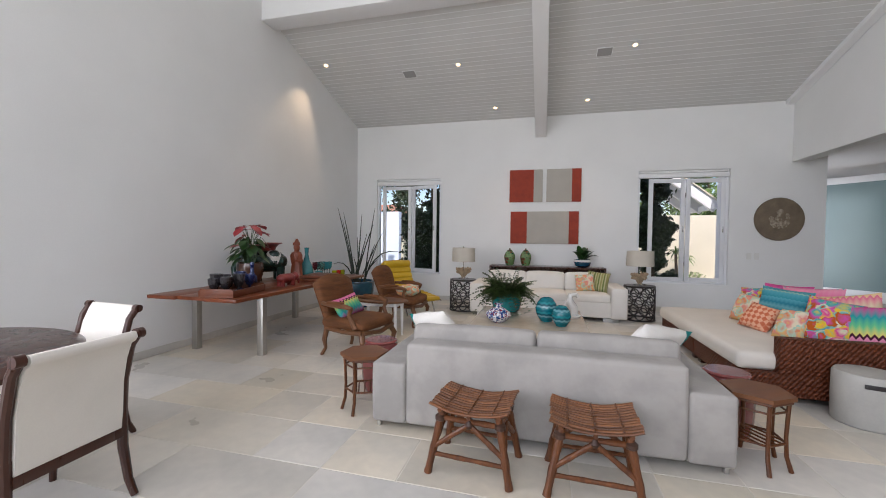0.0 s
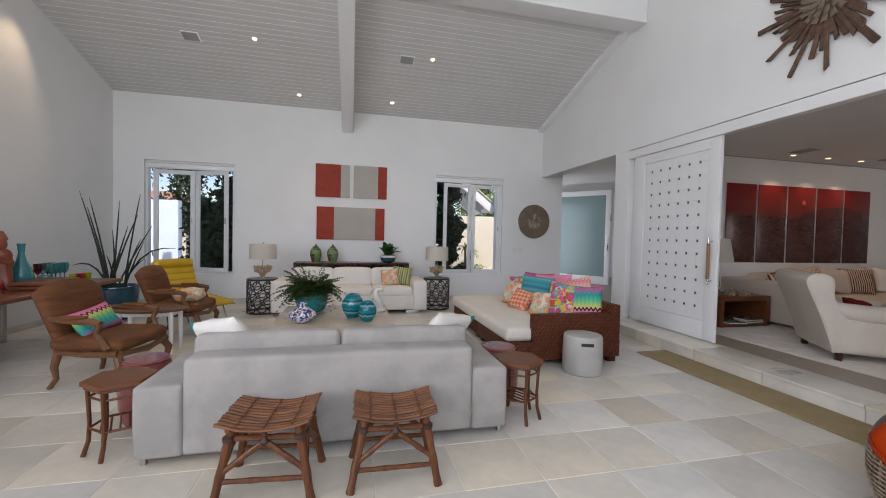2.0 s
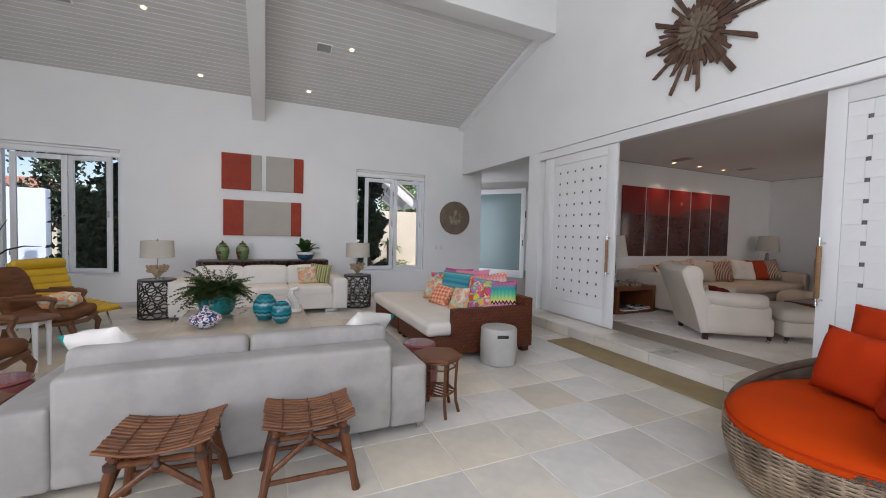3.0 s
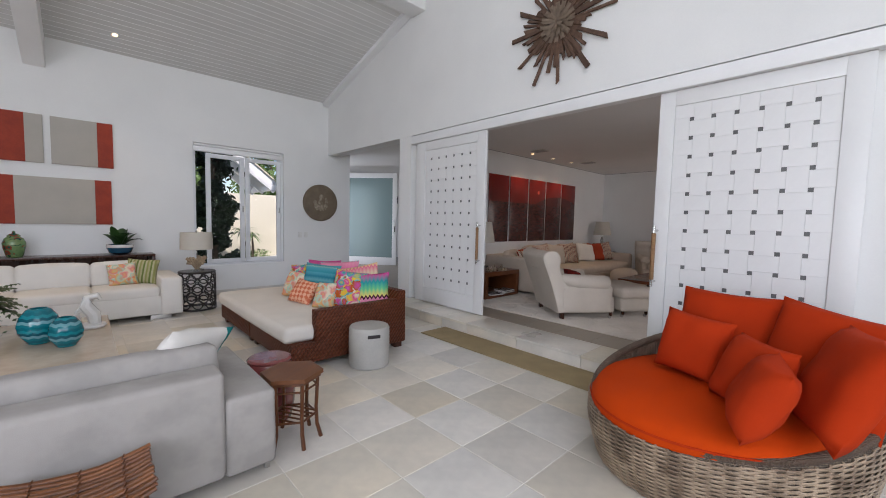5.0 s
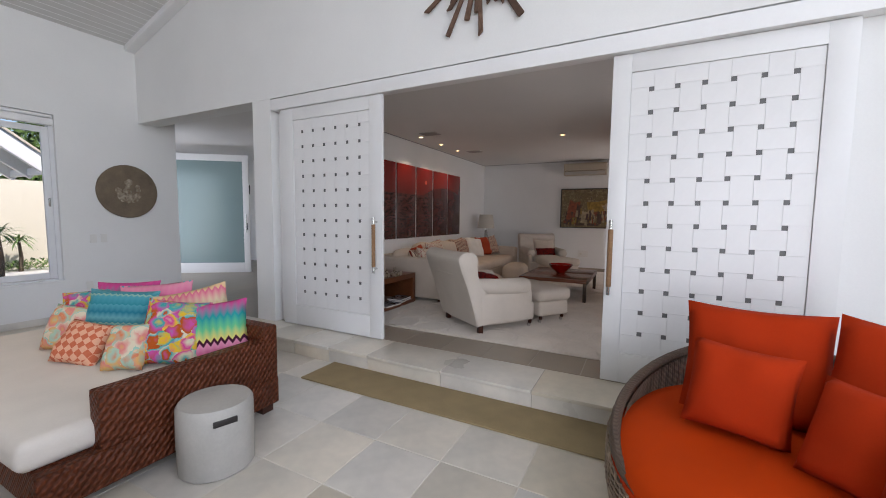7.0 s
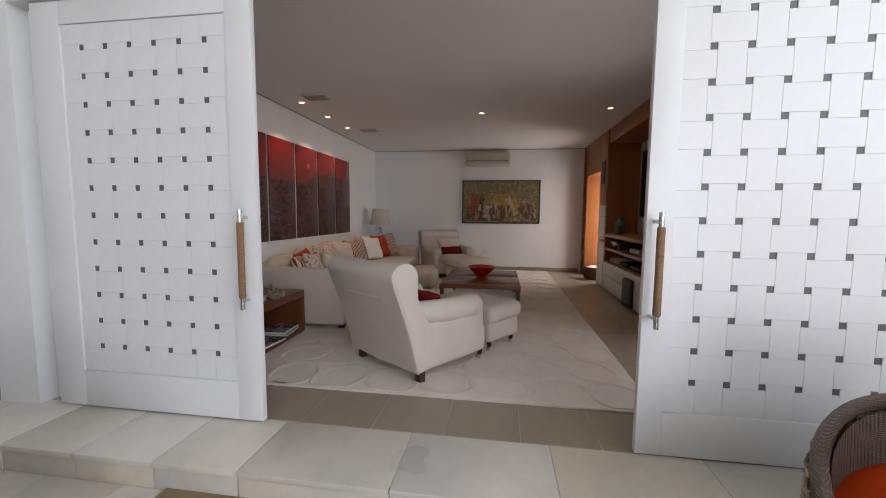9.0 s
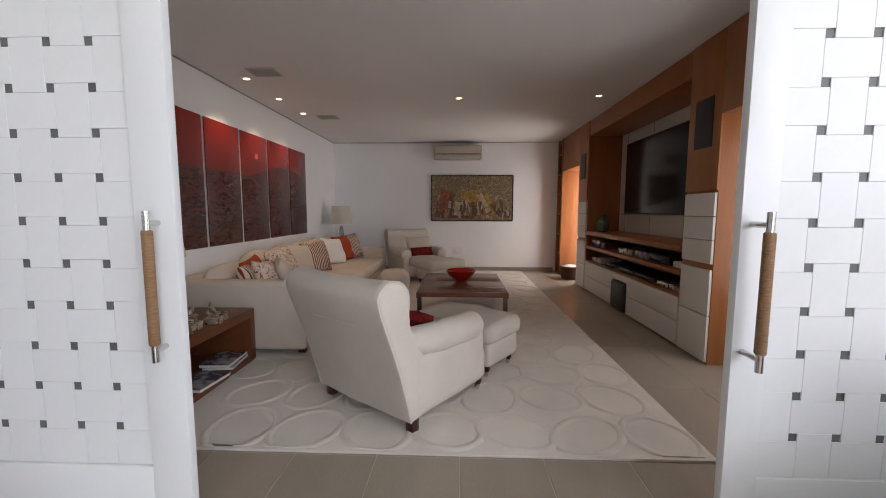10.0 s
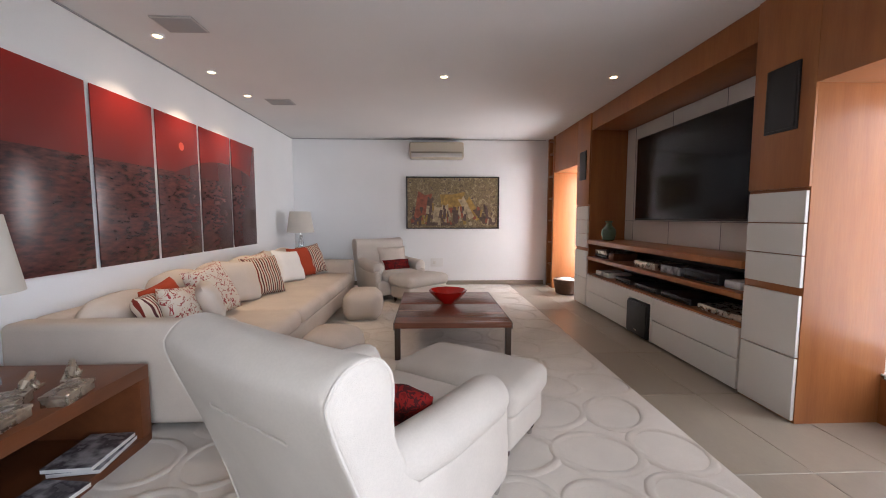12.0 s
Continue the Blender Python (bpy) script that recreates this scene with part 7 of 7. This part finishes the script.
RUGTOP = STEP + 0.015
ac = slip_armchair(pose(5.734, 3.286, RUGTOP, 0, 0, -36))
copy_thing(ac, pose(10.42, 3.68, RUGTOP, 0, 0, -148))
ot = ottoman(pose(6.345, 2.835, RUGTOP, 0, 0, -36))
copy_thing(ot, pose(9.90, 3.22, RUGTOP, 0, 0, -140))
rest_pillow("cushion", 0.32, 0.24, 0.12, lean(5.60, 3.20, RUGTOP + 0.52, -20, 30, 5), P_DAMASK, "crimson damask lumbar cushion on the armchair", "armchair cushions", seed=60)
rest_pillow("cushion", 0.46, 0.18, 0.12, lean(10.30, 3.58, RUGTOP + 0.51, -148, 30, 0), P_DAMASK, "crimson damask lumbar cushion on the armchair", "armchair cushions", seed=61)
rest_pillow("cushion", 0.50, 0.34, 0.13, lean(10.42, 3.66, RUGTOP + 0.62, -148, 18, 0), LINEN, "plain cream cushion on the armchair", "armchair cushions", seed=62)
for x, y, r in ((9.02, 3.90, 4), (7.24, 3.86, -6)):
    t = thing("pouf", pose(x, y, RUGTOP, 0, 0, r), "cream linen cube pouf with rounded top", "pouf", "linen poufs")
    part("body", pad(0.46, 0.44, 0.34, 0, 0, 0, 0.09, 0.03), LINEN, t)

t = thing("low_table", pose(8.18, 2.86, RUGTOP), "low square brown wood table with bronze frame", "coffee table")
WALN = wood("reddish_walnut", (0.20, 0.080, 0.045), (0.12, 0.042, 0.024), 0.25, 0.8, 1, 0.3)
for x0, x1 in ((-0.70, 0.035), (0.038, 0.70)):
    part("top_board", span(x0, x1, -0.515, 0.515, 0.285, 0.337, 0.003), WALN, t)
for sy in (-1, 1):
    part("edge_rail", span(-0.70, 0.70, sy * 0.52 - 0.004, sy * 0.52 + 0.004, 0.27, 0.335, 0.002), METALD, t)
    for sx in (-1, 1):
        part("leg", box(0.05, 0.05, 0.285, sx * 0.67, sy * 0.49, 0, 0.003), METALD, t)
t = thing("glass_bowl", pose(8.27, 2.87, RUGTOP + 0.338), "wide red art glass bowl on the low table", "bowl")
part("bowl", lathe([(0.07, 0), (0.08, 0.01), (0.13, 0.05), (0.175, 0.10), (0.205, 0.14), (0.195, 0.143), (0.12, 0.06), (0.05, 0.03)], 36), REDBOWL, t)

t = thing("open_side_table", pose(5.86, 5.07, STEP), "open box side table in warm teak", "side table")
part("top", box(0.90, 0.86, 0.07, 0, 0, 0.385, 0.003), TEAK, t)
part("bottom", box(0.90, 0.86, 0.06, 0, 0, 0, 0.003), TEAK, t)
for s in (-1, 1):
    part("side", box(0.07, 0.86, 0.324, s * 0.415, 0, 0.0605, 0.003), TEAK, t)
# black sheet added for the shade inside the open box
part("back", box(0.758, 0.02, 0.324, 0, 0.415, 0.0605), BLACKP, t)
ST = STEP + 0.456
for x, y, w, r in ((5.66, 4.74, 0.15, 10), (5.80, 4.86, 0.17, 25), (5.90, 4.70, 0.19, 12)):
    t = thing("silver_box", pose(x, y, ST, 0, 0, r), "small engraved silver trinket box", "box", "silver boxes")
    part("box", box(w, 0.10, 0.035, 0, 0, 0, 0.004), SILVER, t)
    part("lid", box(w + 0.008, 0.108, 0.016, 0, 0, 0.0355, 0.005), SILVER, t)
for x, y, r in ((5.98, 4.96, 20), (6.14, 4.90, 35)):
    t = thing("silver_figure", pose(x, y, ST, 0, 0, r) @ Matrix.Scale(0.8, 4), "ornate silver animal figure on a plate", "ornament", "silver figures")
    bm = box(0.17, 0.09, 0.012, 0, 0, 0, 0.003)
    rn = random.Random(int(x * 100))
    tube([(-0.06, 0, 0.02), (-0.02, 0.0, 0.05), (0.03, 0, 0.055), (0.06, 0, 0.085), (0.075, 0, 0.075)], [0.015, 0.03, 0.028, 0.02, 0.01], 8, bm)
    for q in range(6):
        tube([(-0.05 + 0.02 * q, 0.02 * (-1) ** q, 0.04), (-0.055 + 0.022 * q, 0.032 * (-1) ** q, 0.012)], 0.008, 6, bm)
    part("figure", bm, SILVER, t)
for x, y, z, r in ((6.08, 4.76, 0.0, 8), (6.07, 4.77, 0.024, 4), (5.72, 4.72, 0.0, -6)):
    t = thing("magazine", pose(x, y, STEP + 0.061 + z, 0, 0, r), "glossy magazine lying on the table shelf", "magazine", "shelf magazines")
    part("page_block", box(0.30, 0.22, 0.018, 0, 0, 0.002), PAGES, t)
    part("cover", box(0.302, 0.222, 0.002, 0, 0, 0.0202), PAPER, t)


def glass_lamp(m, s, label):
    t = thing("table_lamp", m, label, "lamp", "glass lamps")
    part("plinth", box(0.15 * s, 0.15 * s, 0.03 * s, 0, 0, 0, 0.004), GLASS2, t)
    part("column", lathe([(0.035 * s, 0.03 * s), (0.055 * s, 0.06 * s), (0.045 * s, 0.2 * s), (0.03 * s, 0.34 * s), (0.02 * s, 0.36 * s)], 8), GLASS2, t)
    part("stem", tube([(0, 0, 0.03 * s), (0, 0, 0.55 * s)], 0.007, 8), CHROME, t)
    part("shade", lathe([(0.20 * s, 0.40 * s), (0.203 * s, 0.40 * s), (0.153 * s, 0.72 * s), (0.15 * s, 0.72 * s), (0.148 * s, 0.715 * s), (0.198 * s, 0.405 * s)], 36, cap=False), SHADE, t)
    return t


glass_lamp(pose(5.97, 5.24, ST), 1.15, "table lamp with crystal column and tapered linen shade")
glass_lamp(pose(10.75, 5.22, 0.74), 1.08, "table lamp with crystal column beside the sofa")
t = thing("lamp_table", pose(10.78, 5.18, STEP), "small dark square table under the lamp", "side table")
part("top", box(0.46, 0.46, 0.03, 0, 0, 0.558, 0.003), MAHOG, t)
for sx in (-1, 1):
    for sy in (-1, 1):
        part("leg", box(0.035, 0.035, 0.558, sx * 0.20, sy * 0.20, 0, 0.002), MAHOG, t)
t = thing("wall_box", pose(11.418, 2.92, 0.50), "white socket box low on the end wall", "socket")
part("plate", box(0.012, 0.24, 0.16, -0.006, 0, 0, 0.003), PLASTIC, t)
part("outlet", box(0.006, 0.05, 0.05, -0.015, 0.05, 0.05, 0.002), LACQ, t)

for x, y, e in ((7.42, 5.21, 17), (8.19, 5.21, 17), (8.94, 5.20, 17), (8.23, 2.91, 5), (8.18, 1.18, 8)):
    downlight(pose(x, y, CZ - 0.003), e, size=95)
for x, y in ((7.22, 4.91), (9.16, 4.90)):
    t = thing("ceiling_vent", pose(x, y, CZ - 0.002), "square pale ceiling loudspeaker grille", "loudspeaker", "ceiling grilles")
    part("frame", box(0.24, 0.30, 0.01, 0, 0, -0.01, 0.003), VENT, t)
    part("mesh", box(0.21, 0.27, 0.004, 0, 0, -0.0125, 0.001), SPEAKERG, t)

# ---- entrance hall door and the yard outside ----
t = tagged(new("door_3"), "open white pivot door with frosted glass pane", "door", kind="structure")
t.matrix_basis = pose(6.17, 10.75, STEP + 0.005, 0, 0, -52.6)
bm = bmesh.new()
for a, b, c, d in ((0, 0.13, 0, 2.6), (1.47, 1.60, 0, 2.6), (0.13, 1.47, 0, 0.22), (0.13, 1.47, 2.46, 2.6)):
    span(a, b, -0.022, 0.022, c, d, 0.004, bm)
part("door_frame", bm, TRIMW, t)
g = part("glass_pane", span(0.128, 1.472, -0.004, 0.004, 0.218, 2.462), FROST, t, "frosted glass pane")
part("door_lock", box(0.03, 0.07, 0.16, 1.54, -0.0, 0.95, 0.004), BLACKP, t)
part("door_handle", tube([(1.535, -0.06, 0.9), (1.535, -0.06, 1.3)], 0.012, 8), CHROME, t)
part("latch_plate", box(0.012, 0.05, 0.20, 1.606, 0, 1.75, 0.003), BLACKP, t)

tagged(part("ground", span(-900, 900, YN + 0.3, 900, -0.35, -0.08), GROUND), "grassy garden ground outside the windows", "ground", kind="structure")
tagged(part("ground_west", span(-900, XW - 0.3, YS - 0.299, YN + 0.299, -0.35, -0.08), GROUND), "grassy garden ground beside the house", "ground", kind="structure")
tagged(part("ground_south", span(-900, 900, -900, YS - 0.3, -0.35, -0.08), GROUND), "grassy garden ground before the house", "ground", kind="structure")
tagged(part("pavement", span(-9, 9.5, YN + 0.32, 16.19, -0.12, -0.04, 0.004), PAVE), "pale paved yard beside the house", "pavement", kind="structure")
tagged(part("wall_garden", span(1.5, 14, 16.2, 16.45, -0.1, 2.3, 0.01), CREAM), "cream rendered garden wall", "garden wall", kind="structure")
tagged(part("wall_garden_shaded", span(-9.5, -4.55, 12.8, 13.05, -0.1, 2.25, 0.01), BLUEW), "white rendered garden wall with blue shade in its colour", "garden wall", kind="structure")

h = thing("neighbour_house", pose(-12.5, 26, -0.08), "neighbouring house with a terracotta tiled roof", "house")
part("wall", span(-4, 4, -2, 4, 0, 2.5), CREAM, h)
bm = bmesh.new()
v = [bm.verts.new(c) for c in ((-4.6, -2.6, 2.5), (4.6, -2.6, 2.5), (4.6, 4.6, 2.5), (-4.6, 4.6, 2.5), (-2.5, 1, 3.85), (2.5, 1, 3.85))]
for f in ((0, 1, 5, 4), (1, 2, 5), (2, 3, 4, 5), (3, 0, 4), (3, 2, 1, 0)):
    bm.faces.new([v[i] for i in f])
part("roof", bm, ROOFT, h)
for x in (-2, 1.5):
    part("window", span(x, x + 1.0, -2.03, -1.99, 1.0, 2.2), SCREEN, h)

p = thing("porch_roof", pose(3.9, 10.6, 2.45), "white painted porch roof on slanting rafters", "porch")
for y in (1.75, 2.7, 3.65):
    part("rake_board", box(1.75, 0.12, 0.28, 0.26, y, 0.22, 0.006, rot=(0, 38, 0)), TRIMW, p)
part("soffit", box(1.75, 2.1, 0.04, 0.36, 2.7, 0.46, 0.004, rot=(0, 38, 0)), CREAM, p)
part("wall_plate", box(0.10, 2.3, 0.14, 0.86, 2.7, -0.22, 0.004), TRIMW, p)


def tree(m, label, height, spread, count, material, size, low=0.1, trunk=0.09, squash=1.0, seed=1):
    """A tapered trunk with limbs, and a crown of many small leaf clusters with gaps."""
    t = thing("tree", m, label, "tree", "garden trees")
    rn = random.Random(seed)
    bm = tube([(0, 0, 0), (0.05, 0.02, height * 0.4), (-0.04, 0.03, height * 0.75), (0, 0, height * 0.95)], [trunk, trunk * 0.8, trunk * 0.5, trunk * 0.15], 9)
    tips = []
    for k in range(16):
        a, z = rn.random() * 6.28, height * (low + (0.92 - low) * rn.random())
        r = spread * (0.6 + 0.4 * rn.random()) * (1.05 - 0.55 * z / height)
        tip = Vector((r * math.cos(a), r * math.sin(a) * squash, z + 0.15 * height * rn.random()))
        tube([(0, 0, z * 0.9), (tip.x * 0.5, tip.y * 0.5, (z + tip.z) / 2), tip], [trunk * 0.4, trunk * 0.22, trunk * 0.08], 6, bm)
        tips += [tip, tip * 0.6 + Vector((0, 0, z * 0.4)), tip * 0.85]
    part("trunk", bm, BARK, t)
    verts, faces = [], []
    for k in range(count):
        c = tips[rn.randrange(len(tips))] + Vector((rn.gauss(0, 1), rn.gauss(0, 1), rn.gauss(0, 1))) * spread * 0.17
        d = Vector((rn.gauss(0, 1), rn.gauss(0, 1), rn.gauss(0, 1))).normalized()
        s = d.orthogonal().normalized()
        L, w = size * (0.7 + 0.6 * rn.random()), size * 0.3
        i = len(verts)
        verts += [c - d * L / 2, c + s * w + d.cross(s) * w * 0.3, c + d * L / 2, c - s * w + d.cross(s) * w * 0.3]
        faces.append((i, i + 1, i + 2, i + 3))
    me = bpy.data.meshes.new("crown")
    me.from_pydata([tuple(v) for v in verts], [], faces)
    me.materials.append(material)
    c = new("crown", me)
    c.parent = t
    return t


tree(pose(-2.72, 10.7, -0.08), "dense garden tree outside the window, shade in its leaf colour", 4.1, 0.80, 15000, LEAF, 0.15, 0.05, 0.10, seed=3)
tree(pose(-5.1, 14.2, -0.08), "conifer beyond the garden wall, shade in its leaf colour", 4.6, 1.0, 4500, LEAF, 0.13, 0.25, 0.10, seed=5)
tree(pose(2.72, 10.2, -0.08), "leafy tree close to the window, shade in its leaf colour", 4.2, 0.46, 13000, LEAF, 0.15, 0.04, 0.09, seed=7)
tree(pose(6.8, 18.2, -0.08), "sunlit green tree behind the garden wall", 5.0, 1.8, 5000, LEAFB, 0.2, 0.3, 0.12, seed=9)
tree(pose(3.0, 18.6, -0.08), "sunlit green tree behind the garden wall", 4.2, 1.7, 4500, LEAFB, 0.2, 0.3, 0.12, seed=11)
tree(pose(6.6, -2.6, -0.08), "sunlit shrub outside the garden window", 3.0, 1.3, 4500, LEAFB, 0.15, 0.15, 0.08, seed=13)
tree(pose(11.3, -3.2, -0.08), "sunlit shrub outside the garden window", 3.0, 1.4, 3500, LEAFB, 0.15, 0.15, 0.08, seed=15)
for x, y, s in ((4.55, 14.6, 1.0), (5.15, 15.6, 0.8)):
    p = thing("small_palm", pose(x, y, -0.08), "young palm planted by the paved yard", "palm", "young palms")
    part("trunk", tube([(0, 0, 0), (0.03, 0, 0.5 * s), (0, 0, 1.0 * s)], [0.07 * s, 0.05 * s, 0.04 * s], 8), BARK, p)
    bm, rn = bmesh.new(), random.Random(int(x * 10))
    for k in range(34):
        leaf_blade(bm, (0, 0, 0.98 * s), k * 2.4, (0.6 + 0.2 * rn.random()) * s, 0.045, 0.2 + 1.0 * rn.random(), 0.5 + 0.3 * rn.random(), 0.2, 6)
    part("crown", bm, LEAFB, p)
hedge = thing("low_hedge", pose(5.15, 15.75, -0.05), "low green planting bed along the wall", "hedge")
rn = random.Random(77)
bm = bmesh.new()
for k in range(260):
    leaf_blade(bm, (rn.uniform(-0.6, 0.6), rn.uniform(-0.3, 0.3), 0.05 + 0.2 * rn.random()), rn.random() * 6.28, 0.16, 0.05, rn.uniform(-0.2, 1.2), 0.3, 0.2, 2)
tagged(part("leaves", bm, LEAFB, hedge), kind="stuff")
# unseen eave, added to stop sun entering the south opening
tagged(part("ceiling_south_sunshade", span(XL - 0.3, XR + 0.3, YS - 4.4, YS - 0.23, 6.32, 6.45), TRIMW), "unseen deep eave added to keep sun off the garden front", "eave", kind="structure")
# overhang out of view, added to shade the yard windows
structure("ceiling_north_eave", span(XL - 0.3, 5.0, YN + 0.225, YN + 1.15, 3.30, 3.42), TRIMW, "unseen white painted eave added to shade the yard windows", "eave")

# unseen eaves added to keep sun out of the television room's garden windows
structure("eaves_south", span(4.85, 12.0, -2.0, 0.045, CZ - 0.12, CZ - 0.04), TRIMW, "unseen white eaves added to keep sun out of the garden windows", "eaves")
tagged(part("pavement_terrace", span(4.9, 13, -3.4, 0.03, -0.12, -0.03), PAVE), "pale paved strip under the garden windows", "pavement", kind="structure")
structure("wall_boundary", span(4.9, 13, -3.62, -3.4, -0.1, 2.7), WALL, "white boundary wall facing the garden windows", "garden wall")

# ---- stone and porcelain floor pieces ----
P0X, P0Y, TP = 2.803, 2.62, 0.47
floor = tagged(new("floor"), "floor of pale sandstone tiles with fine light joints", "floor", kind="structure")
GAP = 0.0045
tile_me = mesh_of(box(TP - GAP, TP - GAP, 0.012, 0, 0, -0.012, 0.0025, 1), "tile", STONE)
half_me = mesh_of(box(2 * TP - GAP, TP - GAP, 0.012, 0, 0, -0.012, 0.0025, 1), "tile", STONE)
rest = bmesh.new()
rn = random.Random(9)
ny0, ny1 = math.floor((YS - P0Y) / TP), math.floor((YN - P0Y) / TP)
for j in range(ny0, ny1 + 1):
    yc = P0Y + (j + 0.5) * TP
    y0, y1 = max(P0Y + j * TP, YS) + GAP / 2, min(P0Y + (j + 1) * TP, YN) - GAP / 2
    if y1 - y0 < 0.03:
        continue
    i = math.floor((XL - P0X) / TP)
    while P0X + i * TP < 4.155:
        wide = 2 if (P0X + i * TP < 1.2 and rn.random() < 0.35) else 1
        x0, x1 = max(P0X + i * TP, XL + 0.001) + GAP / 2, min(P0X + (i + wide) * TP, 4.152) - GAP / 2
        full = abs((x1 - x0) - (wide * TP - GAP)) < 1e-4 and abs((y1 - y0) - (TP - GAP)) < 1e-4
        lift = 0.0008 * rn.random()
        if full and -2.2 < x0 and 0.3 < y0:
            share("tile", half_me if wide == 2 else tile_me, floor, pose((x0 + x1) / 2, yc, -lift))
        elif x1 - x0 > 0.02:
            span(x0, x1, y0, y1, -0.012, -lift, 0, rest)
        i += wide
tagged(part("outer_tiles", rest, STONE_S, floor, flat=True), kind="stuff")

step = tagged(new("floor_step"), "raised step of pale sandstone slabs before the doors", "step", kind="structure")
rn = random.Random(4)
y = -0.0
while y < 5.74:
    L = min(0.47 + 0.3 * (rn.random() < 0.4), 5.745 - y)
    part("slab", span(4.135, 4.612, y + 0.003, y + L - 0.003, STEP - 0.03, STEP, 0.005), STONE, step)
    part("riser", span(4.15, 4.159, y + 0.003, y + L - 0.003, 0.0, STEP - 0.031, 0.002), STONE, step)
    y += L
part("slab", span(4.135, 4.548, 5.752, 8.42, STEP - 0.03, STEP, 0.005), STONE, step)
part("riser", span(4.15, 4.159, 5.752, 8.42, 0.0, STEP - 0.031, 0.002), STONE, step)

tvf = tagged(new("floor_tv"), "raised floor of large taupe porcelain tiles", "floor", kind="structure")
sill_me = mesh_of(box(0.425, 0.430, 0.012, 0, 0, -0.012, 0.002, 1), "tile", TVTILE)
for k in range(-6, 7):
    yy = 2.898 + k * 0.4345 + 0.217
    if 0.1 < yy - 0.215 and yy + 0.215 < 5.54:
        share("tile", sill_me, tvf, pose(4.83, yy, STEP))
big_me = mesh_of(box(0.864, 0.430, 0.012, 0, 0, -0.012, 0.002, 1), "tile", TVTILE)
x = 5.045
row = 0
while x < 11.4:
    w = min(0.868, 11.418 - x)
    for k in range(13):
        y0 = 0.29 + 0.4345 * k
        y1 = min(y0 + 0.4305, 5.54)
        if y1 - y0 < 0.05:
            continue
        if w > 0.86 and y1 - y0 > 0.43:
            share("tile", big_me, tvf, pose(x + w / 2, y0 + 0.2155, STEP))
        else:
            part("tile", span(x + 0.002, x + w - 0.002, y0, y1, STEP - 0.012, STEP, 0.002), TVTILE, tvf)
    x += 0.868
